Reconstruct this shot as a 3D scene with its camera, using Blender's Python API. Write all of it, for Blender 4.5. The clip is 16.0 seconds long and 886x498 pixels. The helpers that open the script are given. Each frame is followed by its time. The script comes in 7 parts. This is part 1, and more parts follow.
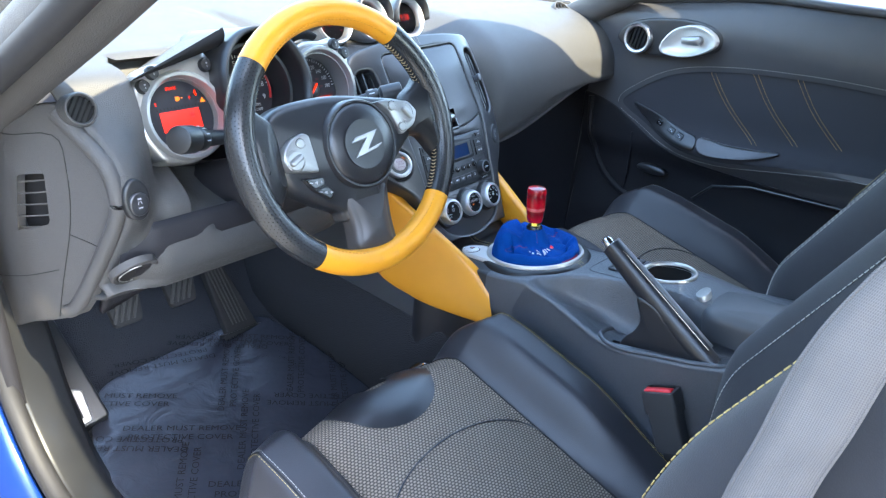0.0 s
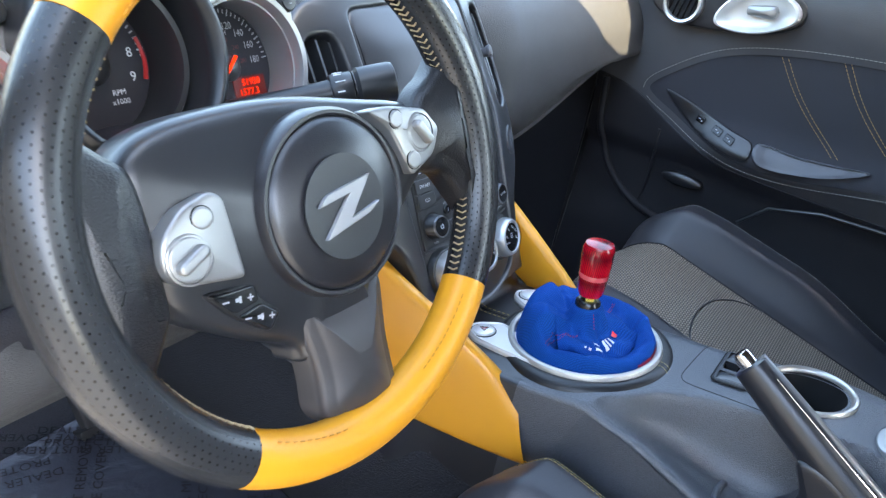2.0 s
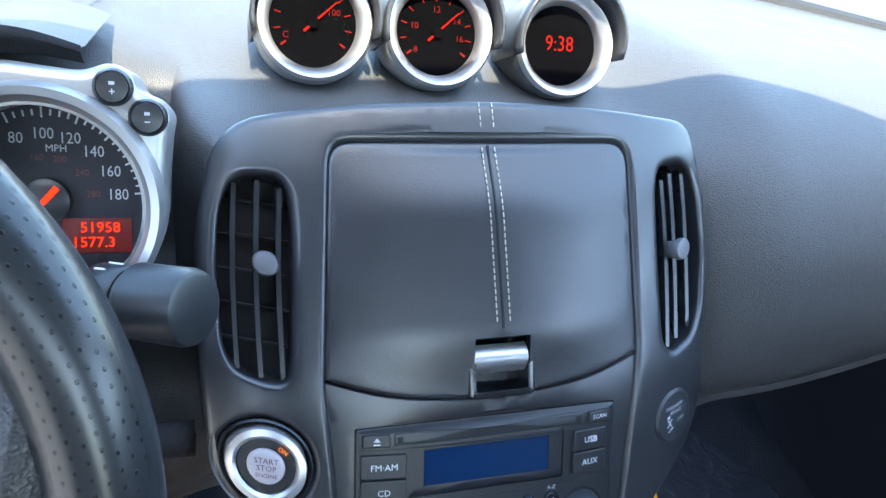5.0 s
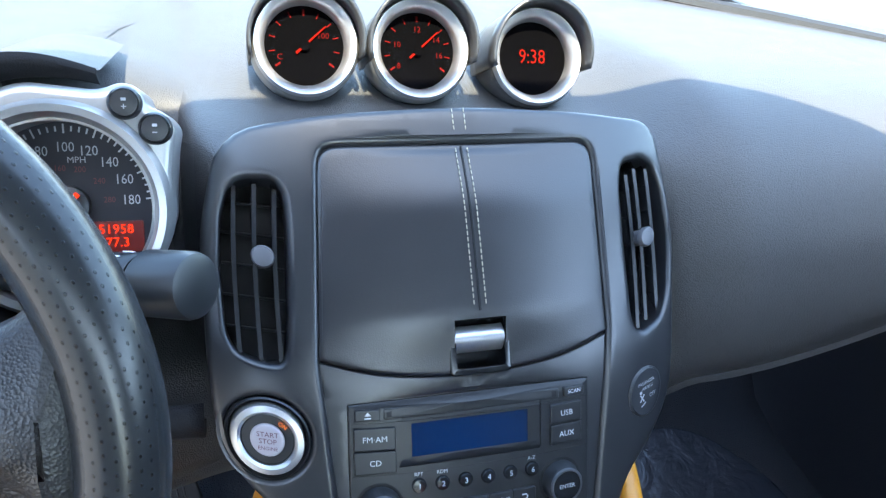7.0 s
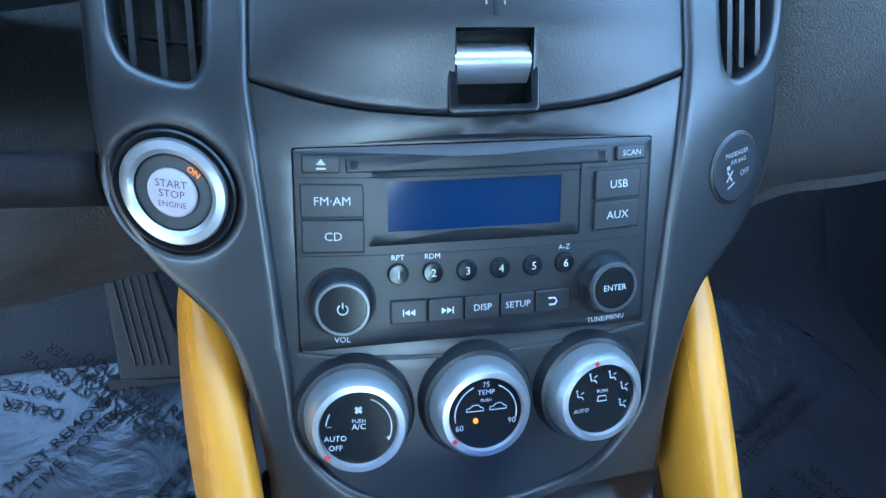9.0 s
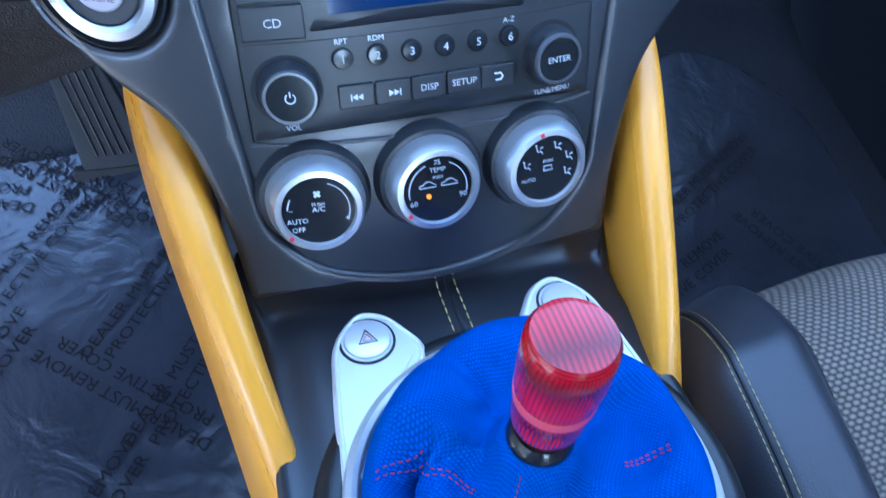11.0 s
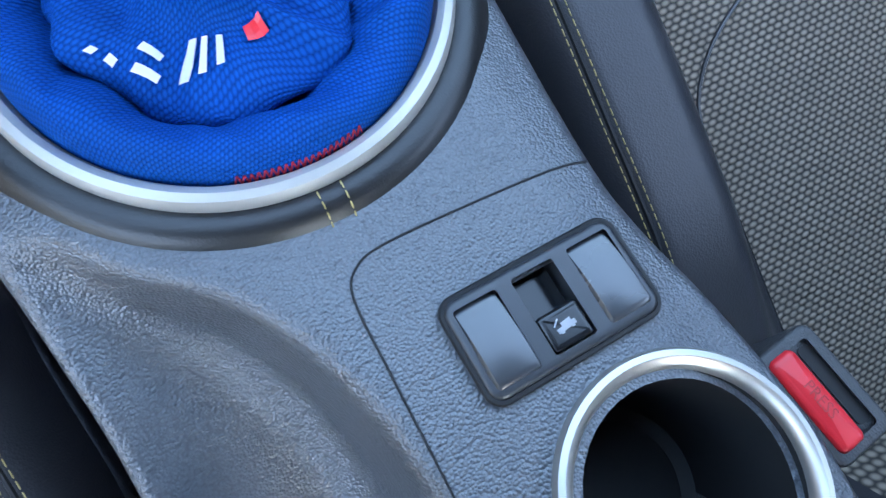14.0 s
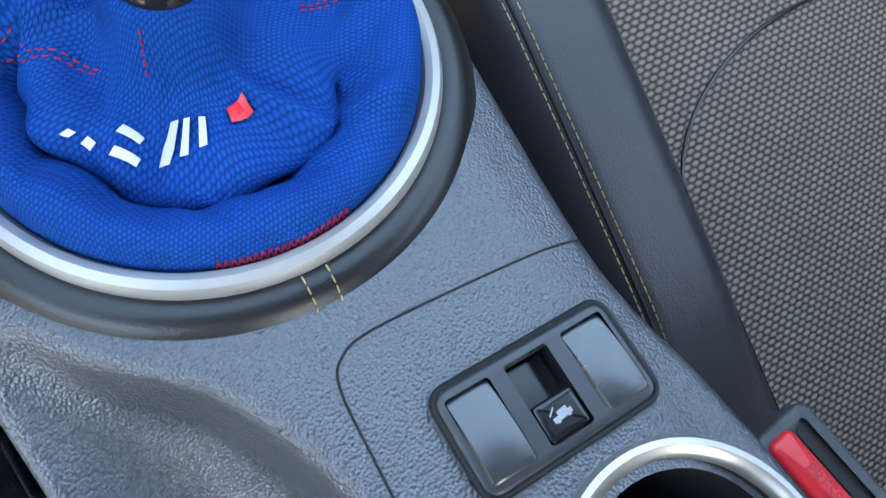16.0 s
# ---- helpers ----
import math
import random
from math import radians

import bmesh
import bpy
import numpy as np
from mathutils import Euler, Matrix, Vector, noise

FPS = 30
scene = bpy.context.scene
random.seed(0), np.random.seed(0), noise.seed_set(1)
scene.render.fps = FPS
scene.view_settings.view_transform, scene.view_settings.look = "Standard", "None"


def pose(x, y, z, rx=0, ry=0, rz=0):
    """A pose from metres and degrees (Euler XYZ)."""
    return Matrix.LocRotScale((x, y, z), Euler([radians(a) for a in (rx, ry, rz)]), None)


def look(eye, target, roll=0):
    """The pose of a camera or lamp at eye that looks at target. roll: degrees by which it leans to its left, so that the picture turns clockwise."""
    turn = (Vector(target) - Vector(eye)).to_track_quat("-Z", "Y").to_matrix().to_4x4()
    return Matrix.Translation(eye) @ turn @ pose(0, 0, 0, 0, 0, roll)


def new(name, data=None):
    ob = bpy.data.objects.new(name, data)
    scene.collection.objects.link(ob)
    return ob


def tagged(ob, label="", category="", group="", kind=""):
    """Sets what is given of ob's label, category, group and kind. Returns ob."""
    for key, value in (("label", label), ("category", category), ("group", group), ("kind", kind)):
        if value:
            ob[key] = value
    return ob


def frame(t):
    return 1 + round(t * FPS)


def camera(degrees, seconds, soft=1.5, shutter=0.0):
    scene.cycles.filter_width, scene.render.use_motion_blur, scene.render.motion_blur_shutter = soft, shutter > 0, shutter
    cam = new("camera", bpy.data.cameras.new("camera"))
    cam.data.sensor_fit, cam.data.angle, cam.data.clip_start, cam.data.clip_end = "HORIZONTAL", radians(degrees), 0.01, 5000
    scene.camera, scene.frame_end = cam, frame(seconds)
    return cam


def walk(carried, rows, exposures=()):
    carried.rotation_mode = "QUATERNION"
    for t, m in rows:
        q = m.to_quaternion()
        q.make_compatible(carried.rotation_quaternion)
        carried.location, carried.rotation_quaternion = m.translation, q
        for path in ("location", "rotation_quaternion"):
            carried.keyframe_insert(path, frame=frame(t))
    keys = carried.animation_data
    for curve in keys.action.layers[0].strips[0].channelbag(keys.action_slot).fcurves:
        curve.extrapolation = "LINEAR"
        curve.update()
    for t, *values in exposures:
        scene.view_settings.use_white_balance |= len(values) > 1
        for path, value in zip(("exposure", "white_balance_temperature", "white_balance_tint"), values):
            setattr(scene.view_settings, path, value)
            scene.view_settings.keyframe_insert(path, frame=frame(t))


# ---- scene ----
cam = camera(62.1, 16.0, soft=1.3, shutter=0.2)
PATH = [
    (0, (-0.9564, -0.6933, 0.8873), (0.4442, 0.4299, 0.0059), 5.29),
    (0.5, (-0.9379, -0.6632, 0.8819), (0.4814, 0.4306, -0.0065), 4.36),
    (1, (-0.8606, -0.5385, 0.8694), (0.6152, 0.4542, -0.0452), 4.77),
    (1.5, (-0.7478, -0.4138, 0.8439), (0.7481, 0.5288, -0.0908), 6.92),
    (2, (-0.6419, -0.3085, 0.7852), (0.8717, 0.5809, -0.1729), 10.48),
    (2.5, (-0.5435, -0.2648, 0.7613), (1.0359, 0.5025, -0.1963), 15.03),
    (3, (-0.4244, -0.2008, 0.7440), (1.1991, 0.5116, -0.1816), 17.45),
    (3.5, (-0.2795, -0.1533, 0.7314), (1.2079, 0.7930, -0.2134), 17.01),
    (4, (-0.2046, -0.1379, 0.7107), (1.0640, 1.0290, -0.3038), 15.63),
    (4.5, (-0.1590, -0.1400, 0.7420), (0.6755, 1.3361, -0.3222), 10.60),
    (5, (-0.1558, -0.2131, 0.7992), (0.4328, 1.4028, -0.2218), 9.41),
    (5.2, (-0.1535, -0.2410, 0.8102), (0.4218, 1.3877, -0.1978), 8.51),
    (7.3, (-0.1426, -0.2684, 0.7995), (0.3978, 1.4029, -0.1569), 6.39),
    (7.5, (-0.1376, -0.2562, 0.7777), (0.3891, 1.4146, -0.1873), 6.60),
    (8, (-0.1205, -0.2222, 0.7092), (0.3507, 1.4244, -0.3236), 6.46),
    (8.2, (-0.1119, -0.1997, 0.6815), (0.3551, 1.4295, -0.3804), 6.68),
    (10.3, (-0.0817, -0.1959, 0.6374), (0.2598, 1.2438, -0.7082), 5.31),
    (10.5, (-0.0827, -0.1970, 0.6384), (0.2680, 1.2032, -0.7460), 5.06),
    (11, (-0.0832, -0.2010, 0.6614), (0.3572, 0.8990, -0.9499), 7.76),
    (11.5, (-0.0925, -0.2145, 0.6971), (0.4206, 0.5640, -1.0723), 16.29),
    (12, (-0.0901, -0.2194, 0.6951), (0.4345, 0.4237, -1.1245), 21.74),
    (12.5, (-0.0962, -0.2178, 0.6950), (0.4192, 0.3965, -1.1373), 22.73),
    (13, (-0.0952, -0.2147, 0.6880), (0.4217, 0.3196, -1.1687), 24.78),
    (13.5, (-0.0723, -0.2295, 0.6217), (0.4663, 0.0125, -1.2892), 41.41),
    (14, (-0.0321, -0.2472, 0.5878), (0.4860, -0.1266, -1.3401), 48.67),
    (14.5, (-0.0211, -0.2455, 0.5852), (0.4949, -0.1922, -1.3464), 54.86),
    (15, (-0.0243, -0.2427, 0.5861), (0.5013, -0.1998, -1.3431), 56.39),
    (15.5, (-0.0273, -0.2409, 0.5810), (0.5275, -0.1522, -1.3385), 52.60),
    (16, (-0.0285, -0.2370, 0.5820), (0.6008, -0.0167, -1.3036), 42.34),
]
walk(cam, [(t, look(eye, target, roll)) for t, eye, target, roll in PATH],
     [(0, 4.15, 6800, 6), (1.5, 4.25, 7300, 9), (2.5, 4.35, 7700, 9), (3.0, 4.4, 7450, 8), (3.5, 4.4, 7200, 8), (3.9, 4.75, 7100, 7), (4.4, 4.6, 7000, 5), (5.0, 4.2, 6500, 6), (7.4, 4.15, 6600, 6), (8.2, 4.4, 5900, -11), (10.3, 4.65, 5250, 8), (11.5, 4.5, 5430, 7), (13.0, 4.45, 5580, 7), (13.5, 4.3, 5900, 6), (13.9, 4.5, 6700, 6),
      (14.2, 4.65, 7300, 6), (15.2, 4.65, 7600, 6), (16, 4.5, 7900, 6)])

# ---- world, sun, exposure ----
SUN = Vector((0.02, 0.36, -0.43)).normalized()
world = bpy.data.worlds.new("sky")
scene.world = world
world.use_nodes = True
wn = world.node_tree.nodes
sky = wn.new("ShaderNodeTexSky")
sky.sky_type, sky.sun_disc = "NISHITA", False
sky.sun_elevation = math.asin(-SUN.z)
sky.sun_rotation = math.atan2(-SUN.x, -SUN.y)
world.node_tree.links.new(sky.outputs[0], wn["Background"].inputs[0])
wn["Background"].inputs[1].default_value = 0.15
sun = new("sun", bpy.data.lights.new("sun", "SUN"))
sun.data.energy, sun.data.angle, sun.data.color = 1.45, radians(0.5), (1.0, 0.90, 0.68)
sun.matrix_world = look((3, -4, 5), Vector((3, -4, 5)) + SUN)


# ---- materials ----
def material(name, color, rough=0.5, metal=0.0, vary=0.15, grain=0.0, grain_size=0.001, scale=30.0, coat=0.0,
             emit=None, power=0.0, ior=1.5, sheen=0.0, crinkle=0.0, pits=0.0):
    m = bpy.data.materials.new(name)
    m.use_nodes = True
    n, l = m.node_tree.nodes, m.node_tree.links
    b = n["Principled BSDF"]
    b.inputs["Roughness"].default_value, b.inputs["Metallic"].default_value = rough, metal
    b.inputs["Coat Weight"].default_value, b.inputs["IOR"].default_value = coat, ior
    b.inputs["Coat Roughness"].default_value = 0.05
    if sheen:
        b.inputs["Sheen Weight"].default_value = sheen
    tc = n.new("ShaderNodeTexCoord")
    big = n.new("ShaderNodeTexNoise")
    big.inputs["Scale"].default_value, big.inputs["Detail"].default_value = scale, 4
    l.new(tc.outputs["Object"], big.inputs["Vector"])
    ramp = n.new("ShaderNodeMapRange")
    ramp.inputs["To Min"].default_value, ramp.inputs["To Max"].default_value = 1 - vary, 1 + vary
    l.new(big.outputs["Fac"], ramp.inputs["Value"])
    mix = n.new("ShaderNodeVectorMath")
    mix.operation = "SCALE"
    mix.inputs[0].default_value = color
    l.new(ramp.outputs[0], mix.inputs["Scale"])
    l.new(mix.outputs[0], b.inputs["Base Color"])
    rr = n.new("ShaderNodeMapRange")
    rr.inputs["To Min"].default_value, rr.inputs["To Max"].default_value = rough * 0.85, min(1, rough * 1.2)
    l.new(big.outputs["Fac"], rr.inputs["Value"])
    l.new(rr.outputs[0], b.inputs["Roughness"])
    if grain:
        v = n.new("ShaderNodeTexVoronoi")
        v.feature = "F1"
        v.inputs["Scale"].default_value = 1 / grain_size
        l.new(tc.outputs["Object"], v.inputs["Vector"])
        bump = n.new("ShaderNodeBump")
        bump.inputs["Strength"].default_value, bump.inputs["Distance"].default_value = grain, grain_size * 0.6
        l.new(v.outputs["Distance"], bump.inputs["Height"])
        l.new(bump.outputs[0], b.inputs["Normal"])
        if pits:
            bump.invert = True
            pit = n.new("ShaderNodeMapRange")
            pit.inputs["From Min"].default_value, pit.inputs["From Max"].default_value = 0.40, 0.75
            pit.inputs["To Min"].default_value, pit.inputs["To Max"].default_value = 1.0 + 0.25 * pits, 1.0 - pits
            l.new(v.outputs["Distance"], pit.inputs["Value"])
            both = n.new("ShaderNodeMath")
            both.operation = "MULTIPLY"
            l.new(ramp.outputs[0], both.inputs[0])
            l.new(pit.outputs[0], both.inputs[1])
            l.new(both.outputs[0], mix.inputs["Scale"])
    if crinkle:
        fold = n.new("ShaderNodeTexNoise")
        fold.inputs["Scale"].default_value, fold.inputs["Detail"].default_value, fold.inputs["Distortion"].default_value = 16, 5, 1.6
        l.new(tc.outputs["Object"], fold.inputs["Vector"])
        bump = n.new("ShaderNodeBump")
        bump.inputs["Strength"].default_value, bump.inputs["Distance"].default_value = crinkle, 0.006
        l.new(fold.outputs["Fac"], bump.inputs["Height"])
        l.new(bump.outputs[0], b.inputs["Normal"])
    if emit:
        b.inputs["Emission Color"].default_value = (*emit, 1)
        b.inputs["Emission Strength"].default_value = power
    return m


def pattern_material(name, low, high, rough, kind, size, depth=0.0004, uv=False, blend=(0.35, 0.6), vary=0.12):
    """Woven cloth ("weave": offset oval tufts), mesh ("mesh": round dots) or punched leather ("holes")."""
    m = bpy.data.materials.new(name)
    m.use_nodes = True
    n, l = m.node_tree.nodes, m.node_tree.links
    b = n["Principled BSDF"]
    b.inputs["Roughness"].default_value = rough
    tc = n.new("ShaderNodeTexCoord")
    mp = n.new("ShaderNodeMapping")
    mp.inputs["Scale"].default_value = (1 / size[0], 1 / size[1], 1 / size[0] if not uv else 0)
    l.new(tc.outputs["UV" if uv else "Object"], mp.inputs["Vector"])
    sep = n.new("ShaderNodeSeparateXYZ")
    l.new(mp.outputs[0], sep.inputs[0])

    def calc(op, a, c=None):
        q = n.new("ShaderNodeMath")
        q.operation = op
        for k, x in enumerate((a, c)):
            if x is None:
                continue
            if isinstance(x, (int, float)):
                q.inputs[k].default_value = x
            else:
                l.new(x, q.inputs[k])
        return q.outputs[0]
    row = calc("FLOOR", sep.outputs["Y"])
    odd = calc("MULTIPLY", calc("PINGPONG", row, 1.0), 0.5)
    fx = calc("SUBTRACT", calc("FRACT", calc("ADD", sep.outputs["X"], odd)), 0.5)
    fy = calc("SUBTRACT", calc("FRACT", sep.outputs["Y"]), 0.5)
    d = calc("SQRT", calc("ADD", calc("MULTIPLY", fx, fx), calc("MULTIPLY", fy, fy)))
    step = n.new("ShaderNodeMapRange")
    step.interpolation_type = "SMOOTHSTEP"
    step.inputs["From Min"].default_value, step.inputs["From Max"].default_value = blend
    l.new(d, step.inputs["Value"])
    noise_tex = n.new("ShaderNodeTexNoise")
    noise_tex.inputs["Scale"].default_value, noise_tex.inputs["Detail"].default_value = 45, 5
    l.new(tc.outputs["Object"], noise_tex.inputs["Vector"])
    mix = n.new("ShaderNodeMix")
    mix.data_type = "RGBA"
    mix.inputs["A"].default_value, mix.inputs["B"].default_value = (*high, 1), (*low, 1)
    l.new(step.outputs[0], mix.inputs["Factor"])
    tone = n.new("ShaderNodeMapRange")
    tone.inputs["To Min"].default_value, tone.inputs["To Max"].default_value = 1 - vary, 1 + vary
    l.new(noise_tex.outputs["Fac"], tone.inputs["Value"])
    sc = n.new("ShaderNodeVectorMath")
    sc.operation = "SCALE"
    l.new(mix.outputs["Result"], sc.inputs[0])
    l.new(tone.outputs[0], sc.inputs["Scale"])
    l.new(sc.outputs[0], b.inputs["Base Color"])
    bump = n.new("ShaderNodeBump")
    bump.inputs["Strength"].default_value, bump.inputs["Distance"].default_value = 0.8, depth
    bump.invert = kind != "holes"
    l.new(step.outputs[0], bump.inputs["Height"])
    l.new(bump.outputs[0], b.inputs["Normal"])
    return m


M_DASH = material("dash_vinyl", (0.056, 0.056, 0.058), 0.50, grain=0.55, grain_size=0.0011, vary=0.08, pits=0.12)
M_TRIM = material("soft_trim", (0.019, 0.020, 0.023), 0.31, grain=0.06, grain_size=0.0008, vary=0.10)
M_LOWER = material("lower_dash_plastic", (0.020, 0.020, 0.024), 0.5, grain=0.4, grain_size=0.0012, vary=0.12)
M_GRAIN = material("grained_plastic", (0.060, 0.065, 0.075), 0.35, grain=0.60, grain_size=0.0011, vary=0.10, pits=0.22)
M_PLASTIC = material("black_plastic", (0.015, 0.016, 0.018), 0.36, vary=0.12)
M_GLOSS = material("gloss_black", (0.010, 0.011, 0.013), 0.16, vary=0.1)
# Near-black for joints and print, also painted as shade in gaps and ducts.
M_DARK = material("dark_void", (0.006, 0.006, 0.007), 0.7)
M_LEATHER = material("black_leather", (0.015, 0.015, 0.018), 0.33, grain=0.10, grain_size=0.0009, vary=0.15)
M_YELLOW = material("yellow_leather", (0.74, 0.305, 0.020), 0.36, grain=0.08, grain_size=0.0010, vary=0.05)
M_PAD = material("ochre_leather", (0.70, 0.288, 0.022), 0.30, grain=0.05, grain_size=0.0010, vary=0.05)
M_SILVER = material("satin_silver", (0.54, 0.54, 0.545), 0.34, metal=0.85, vary=0.04)
M_PLATE = material("silver_plate_paint", (0.70, 0.69, 0.67), 0.36, metal=0.38, vary=0.04)
M_CHROME = material("chrome", (0.80, 0.80, 0.82), 0.12, metal=1.0, vary=0.03)
M_PAINTSILVER = material("silver_paint", (0.34, 0.34, 0.335), 0.34, metal=0.65, vary=0.04)
M_WHITE = material("white_print", (0.58, 0.59, 0.61), 0.6, vary=0.02)
M_GREY_PRINT = material("grey_print", (0.33, 0.33, 0.35), 0.6, vary=0.02)
M_REDGLOW = material("red_glow", (0.2, 0.006, 0.003), 0.5, emit=(1.0, 0.03, 0.008), power=0.16, vary=0.02)
M_ORANGEGLOW = material("orange_glow", (0.4, 0.08, 0.0), 0.5, emit=(1.0, 0.22, 0.02), power=0.10, vary=0.02)
M_REDINK = material("red_ink", (0.42, 0.02, 0.02), 0.5, vary=0.02)
M_RED = material("red_plastic", (0.70, 0.02, 0.03), 0.35, vary=0.04)
M_SCREEN = material("blue_screen", (0.004, 0.020, 0.065), 0.10, vary=0.25, scale=12)
M_DIAL = material("dial_face", (0.028, 0.028, 0.034), 0.45, vary=0.05)
M_CARPET = material("black_carpet", (0.018, 0.019, 0.024), 0.95, grain=0.9, grain_size=0.0022, vary=0.25)
M_FILM = material("mat_film", (0.027, 0.030, 0.040), 0.24, vary=0.35, scale=9, crinkle=0.5)
M_MATINK = material("mat_ink", (0.010, 0.010, 0.013), 0.8, vary=0.05)
M_MATINK.node_tree.nodes["Principled BSDF"].inputs["Specular IOR Level"].default_value = 0.1
M_GREYTRIM = material("grey_pillar_trim", (0.055, 0.053, 0.053), 0.60, grain=0.4, grain_size=0.0016, vary=0.08)
M_RUBBER = material("rubber_seal", (0.016, 0.016, 0.018), 0.65, vary=0.1)
M_BLUEPAINT = material("blue_car_paint", (0.007, 0.038, 0.23), 0.22, metal=0.35, coat=0.8, vary=0.05)
M_DOOR = material("door_skin", (0.072, 0.072, 0.078), 0.36, grain=0.2, grain_size=0.0012, vary=0.10)
M_VANE = material("vane_plastic", (0.018, 0.019, 0.021), 0.24, vary=0.1)
M_BROW = material("brow_skin", (0.018, 0.018, 0.020), 0.7, grain=0.3, vary=0.1)
M_BROW.node_tree.nodes["Principled BSDF"].inputs["Specular IOR Level"].default_value = 0.05
M_CLOTH = material("black_seat_cloth", (0.019, 0.019, 0.023), 0.80, grain=0.3, grain_size=0.0009, vary=0.15, sheen=0.1)
M_BOLSTER = material("smooth_bolster", (0.027, 0.027, 0.032), 0.38, grain=0.2, grain_size=0.0011, vary=0.12)
M_SUEDE = material("door_suede", (0.032, 0.032, 0.040), 0.9, grain=0.4, grain_size=0.0008, vary=0.2, scale=14, sheen=0.3)
M_WEAVE = pattern_material("seat_weave", (0.038, 0.032, 0.027), (0.285, 0.232, 0.180), 0.8, "weave", (0.0058, 0.0034), 0.0009, blend=(0.12, 0.60))
M_WEBBING = pattern_material("belt_webbing", (0.080, 0.076, 0.077), (0.135, 0.128, 0.128), 0.65, "weave", (0.0030, 0.0015), 0.0002, uv=True)
M_BLUE = pattern_material("blue_mesh_cloth", (0.0003, 0.030, 0.16), (0.0005, 0.072, 0.34), 0.70, "weave", (0.0016, 0.0013), 0.0005, uv=True, blend=(0.16, 0.70), vary=0.08)
M_BLUE.node_tree.nodes["Principled BSDF"].inputs["Specular IOR Level"].default_value = 0.07
M_PUNCHED = pattern_material("punched_leather", (0.020, 0.021, 0.023), (0.003, 0.003, 0.003), 0.27, "holes", (0.0050, 0.0040), 0.0006, uv=True, blend=(0.10, 0.16))
M_STITCH = material("grey_thread", (0.42, 0.41, 0.38), 0.7, vary=0.1)
M_GOLD = material("yellow_thread", (0.42, 0.32, 0.12), 0.7, vary=0.1)
M_TAN = material("tan_thread", (0.40, 0.29, 0.16), 0.7, vary=0.1)
M_REDTHREAD = material("red_thread", (0.36, 0.010, 0.04), 0.7, vary=0.1)
M_ASPHALT = material("sunlit_concrete", (0.27, 0.265, 0.26), 0.9, vary=0.15, scale=2)
M_WALLPAINT = material("pale_wall", (0.42, 0.41, 0.38), 0.9, vary=0.06, scale=1)
M_BOUNCEWALL = material("warm_render", (0.34, 0.30, 0.25), 0.9, vary=0.1, scale=2)
M_BRASS = material("brass_nut", (0.75, 0.55, 0.12), 0.25, metal=1.0, vary=0.05)
M_KNOBSKIN = pattern_material("red_carbon", (0.13, 0.0, 0.005), (0.55, 0.003, 0.015), 0.22, "weave", (0.0021, 0.0300), 0.0, uv=True, blend=(0.10, 0.62), vary=0.05)
kb = M_KNOBSKIN.node_tree.nodes["Principled BSDF"]
kb.inputs["Coat Weight"].default_value, kb.inputs["Coat Roughness"].default_value = 0.45, 0.05
kb.inputs["Specular IOR Level"].default_value = 0.3


M_GRAIN.node_tree.nodes["Principled BSDF"].inputs["Specular IOR Level"].default_value = 1.0
for glossy in (M_TRIM, M_LEATHER):
    glossy.node_tree.nodes["Principled BSDF"].inputs["Specular IOR Level"].default_value = 0.75
M_DASH.node_tree.nodes["Principled BSDF"].inputs["Specular IOR Level"].default_value = 0.40
M_LOWER.node_tree.nodes["Principled BSDF"].inputs["Specular IOR Level"].default_value = 0.20
M_DIAL.node_tree.nodes["Principled BSDF"].inputs["Specular IOR Level"].default_value = 0.2


def clear_glass(name, tint=(0.93, 0.96, 0.95), strength=0.06):
    m = bpy.data.materials.new(name)
    m.use_nodes = True
    n, l = m.node_tree.nodes, m.node_tree.links
    n.clear()
    out, mix = n.new("ShaderNodeOutputMaterial"), n.new("ShaderNodeMixShader")
    tr, gl = n.new("ShaderNodeBsdfTransparent"), n.new("ShaderNodeBsdfGlossy")
    tr.inputs[0].default_value, gl.inputs["Roughness"].default_value = (*tint, 1), 0.02
    mix.inputs[0].default_value = strength
    l.new(tr.outputs[0], mix.inputs[1])
    l.new(gl.outputs[0], mix.inputs[2])
    l.new(mix.outputs[0], out.inputs[0])
    return m


M_GLASS = clear_glass("windscreen_glass", (0.80, 0.84, 0.82))
M_LENS = clear_glass("gauge_lens", (0.9, 0.9, 0.92), 0.002)


# ---- building helpers ----
def thing(name, at, label, category, group="", kind=""):
    ob = new(name)
    ob.empty_display_size = 0.02
    ob.location = at
    return tagged(ob, label, category, group, kind)


def part(name, bm, mat, parent=None, label="", smooth=True, angle=40):
    me = bpy.data.meshes.new(name)
    bm.normal_update()
    bm.to_mesh(me)
    bm.free()
    me.materials.append(mat)
    if smooth:
        me.polygons.foreach_set("use_smooth", [True] * len(me.polygons))
        me.set_sharp_from_angle(angle=radians(angle))
    ob = new(name, me)
    if parent:
        ob.parent = parent
        if parent.type == "EMPTY":
            ob.matrix_parent_inverse = Matrix.Translation(-parent.location)
    return tagged(ob, label)


def plane_map(origin, u, v):
    """Local (u, v, w) to the world; w points out of the face."""
    o, u, v = Vector(origin), Vector(u).normalized(), Vector(v).normalized()
    w = u.cross(v)
    return lambda a, b, c=0.0: o + u * a + v * b + w * c


def lean_map(origin, degrees):
    """A face that looks back at the driver and leans forward by so many degrees."""
    a = radians(degrees)
    return plane_map(origin, (1, 0, 0), (0, math.sin(a), math.cos(a)))


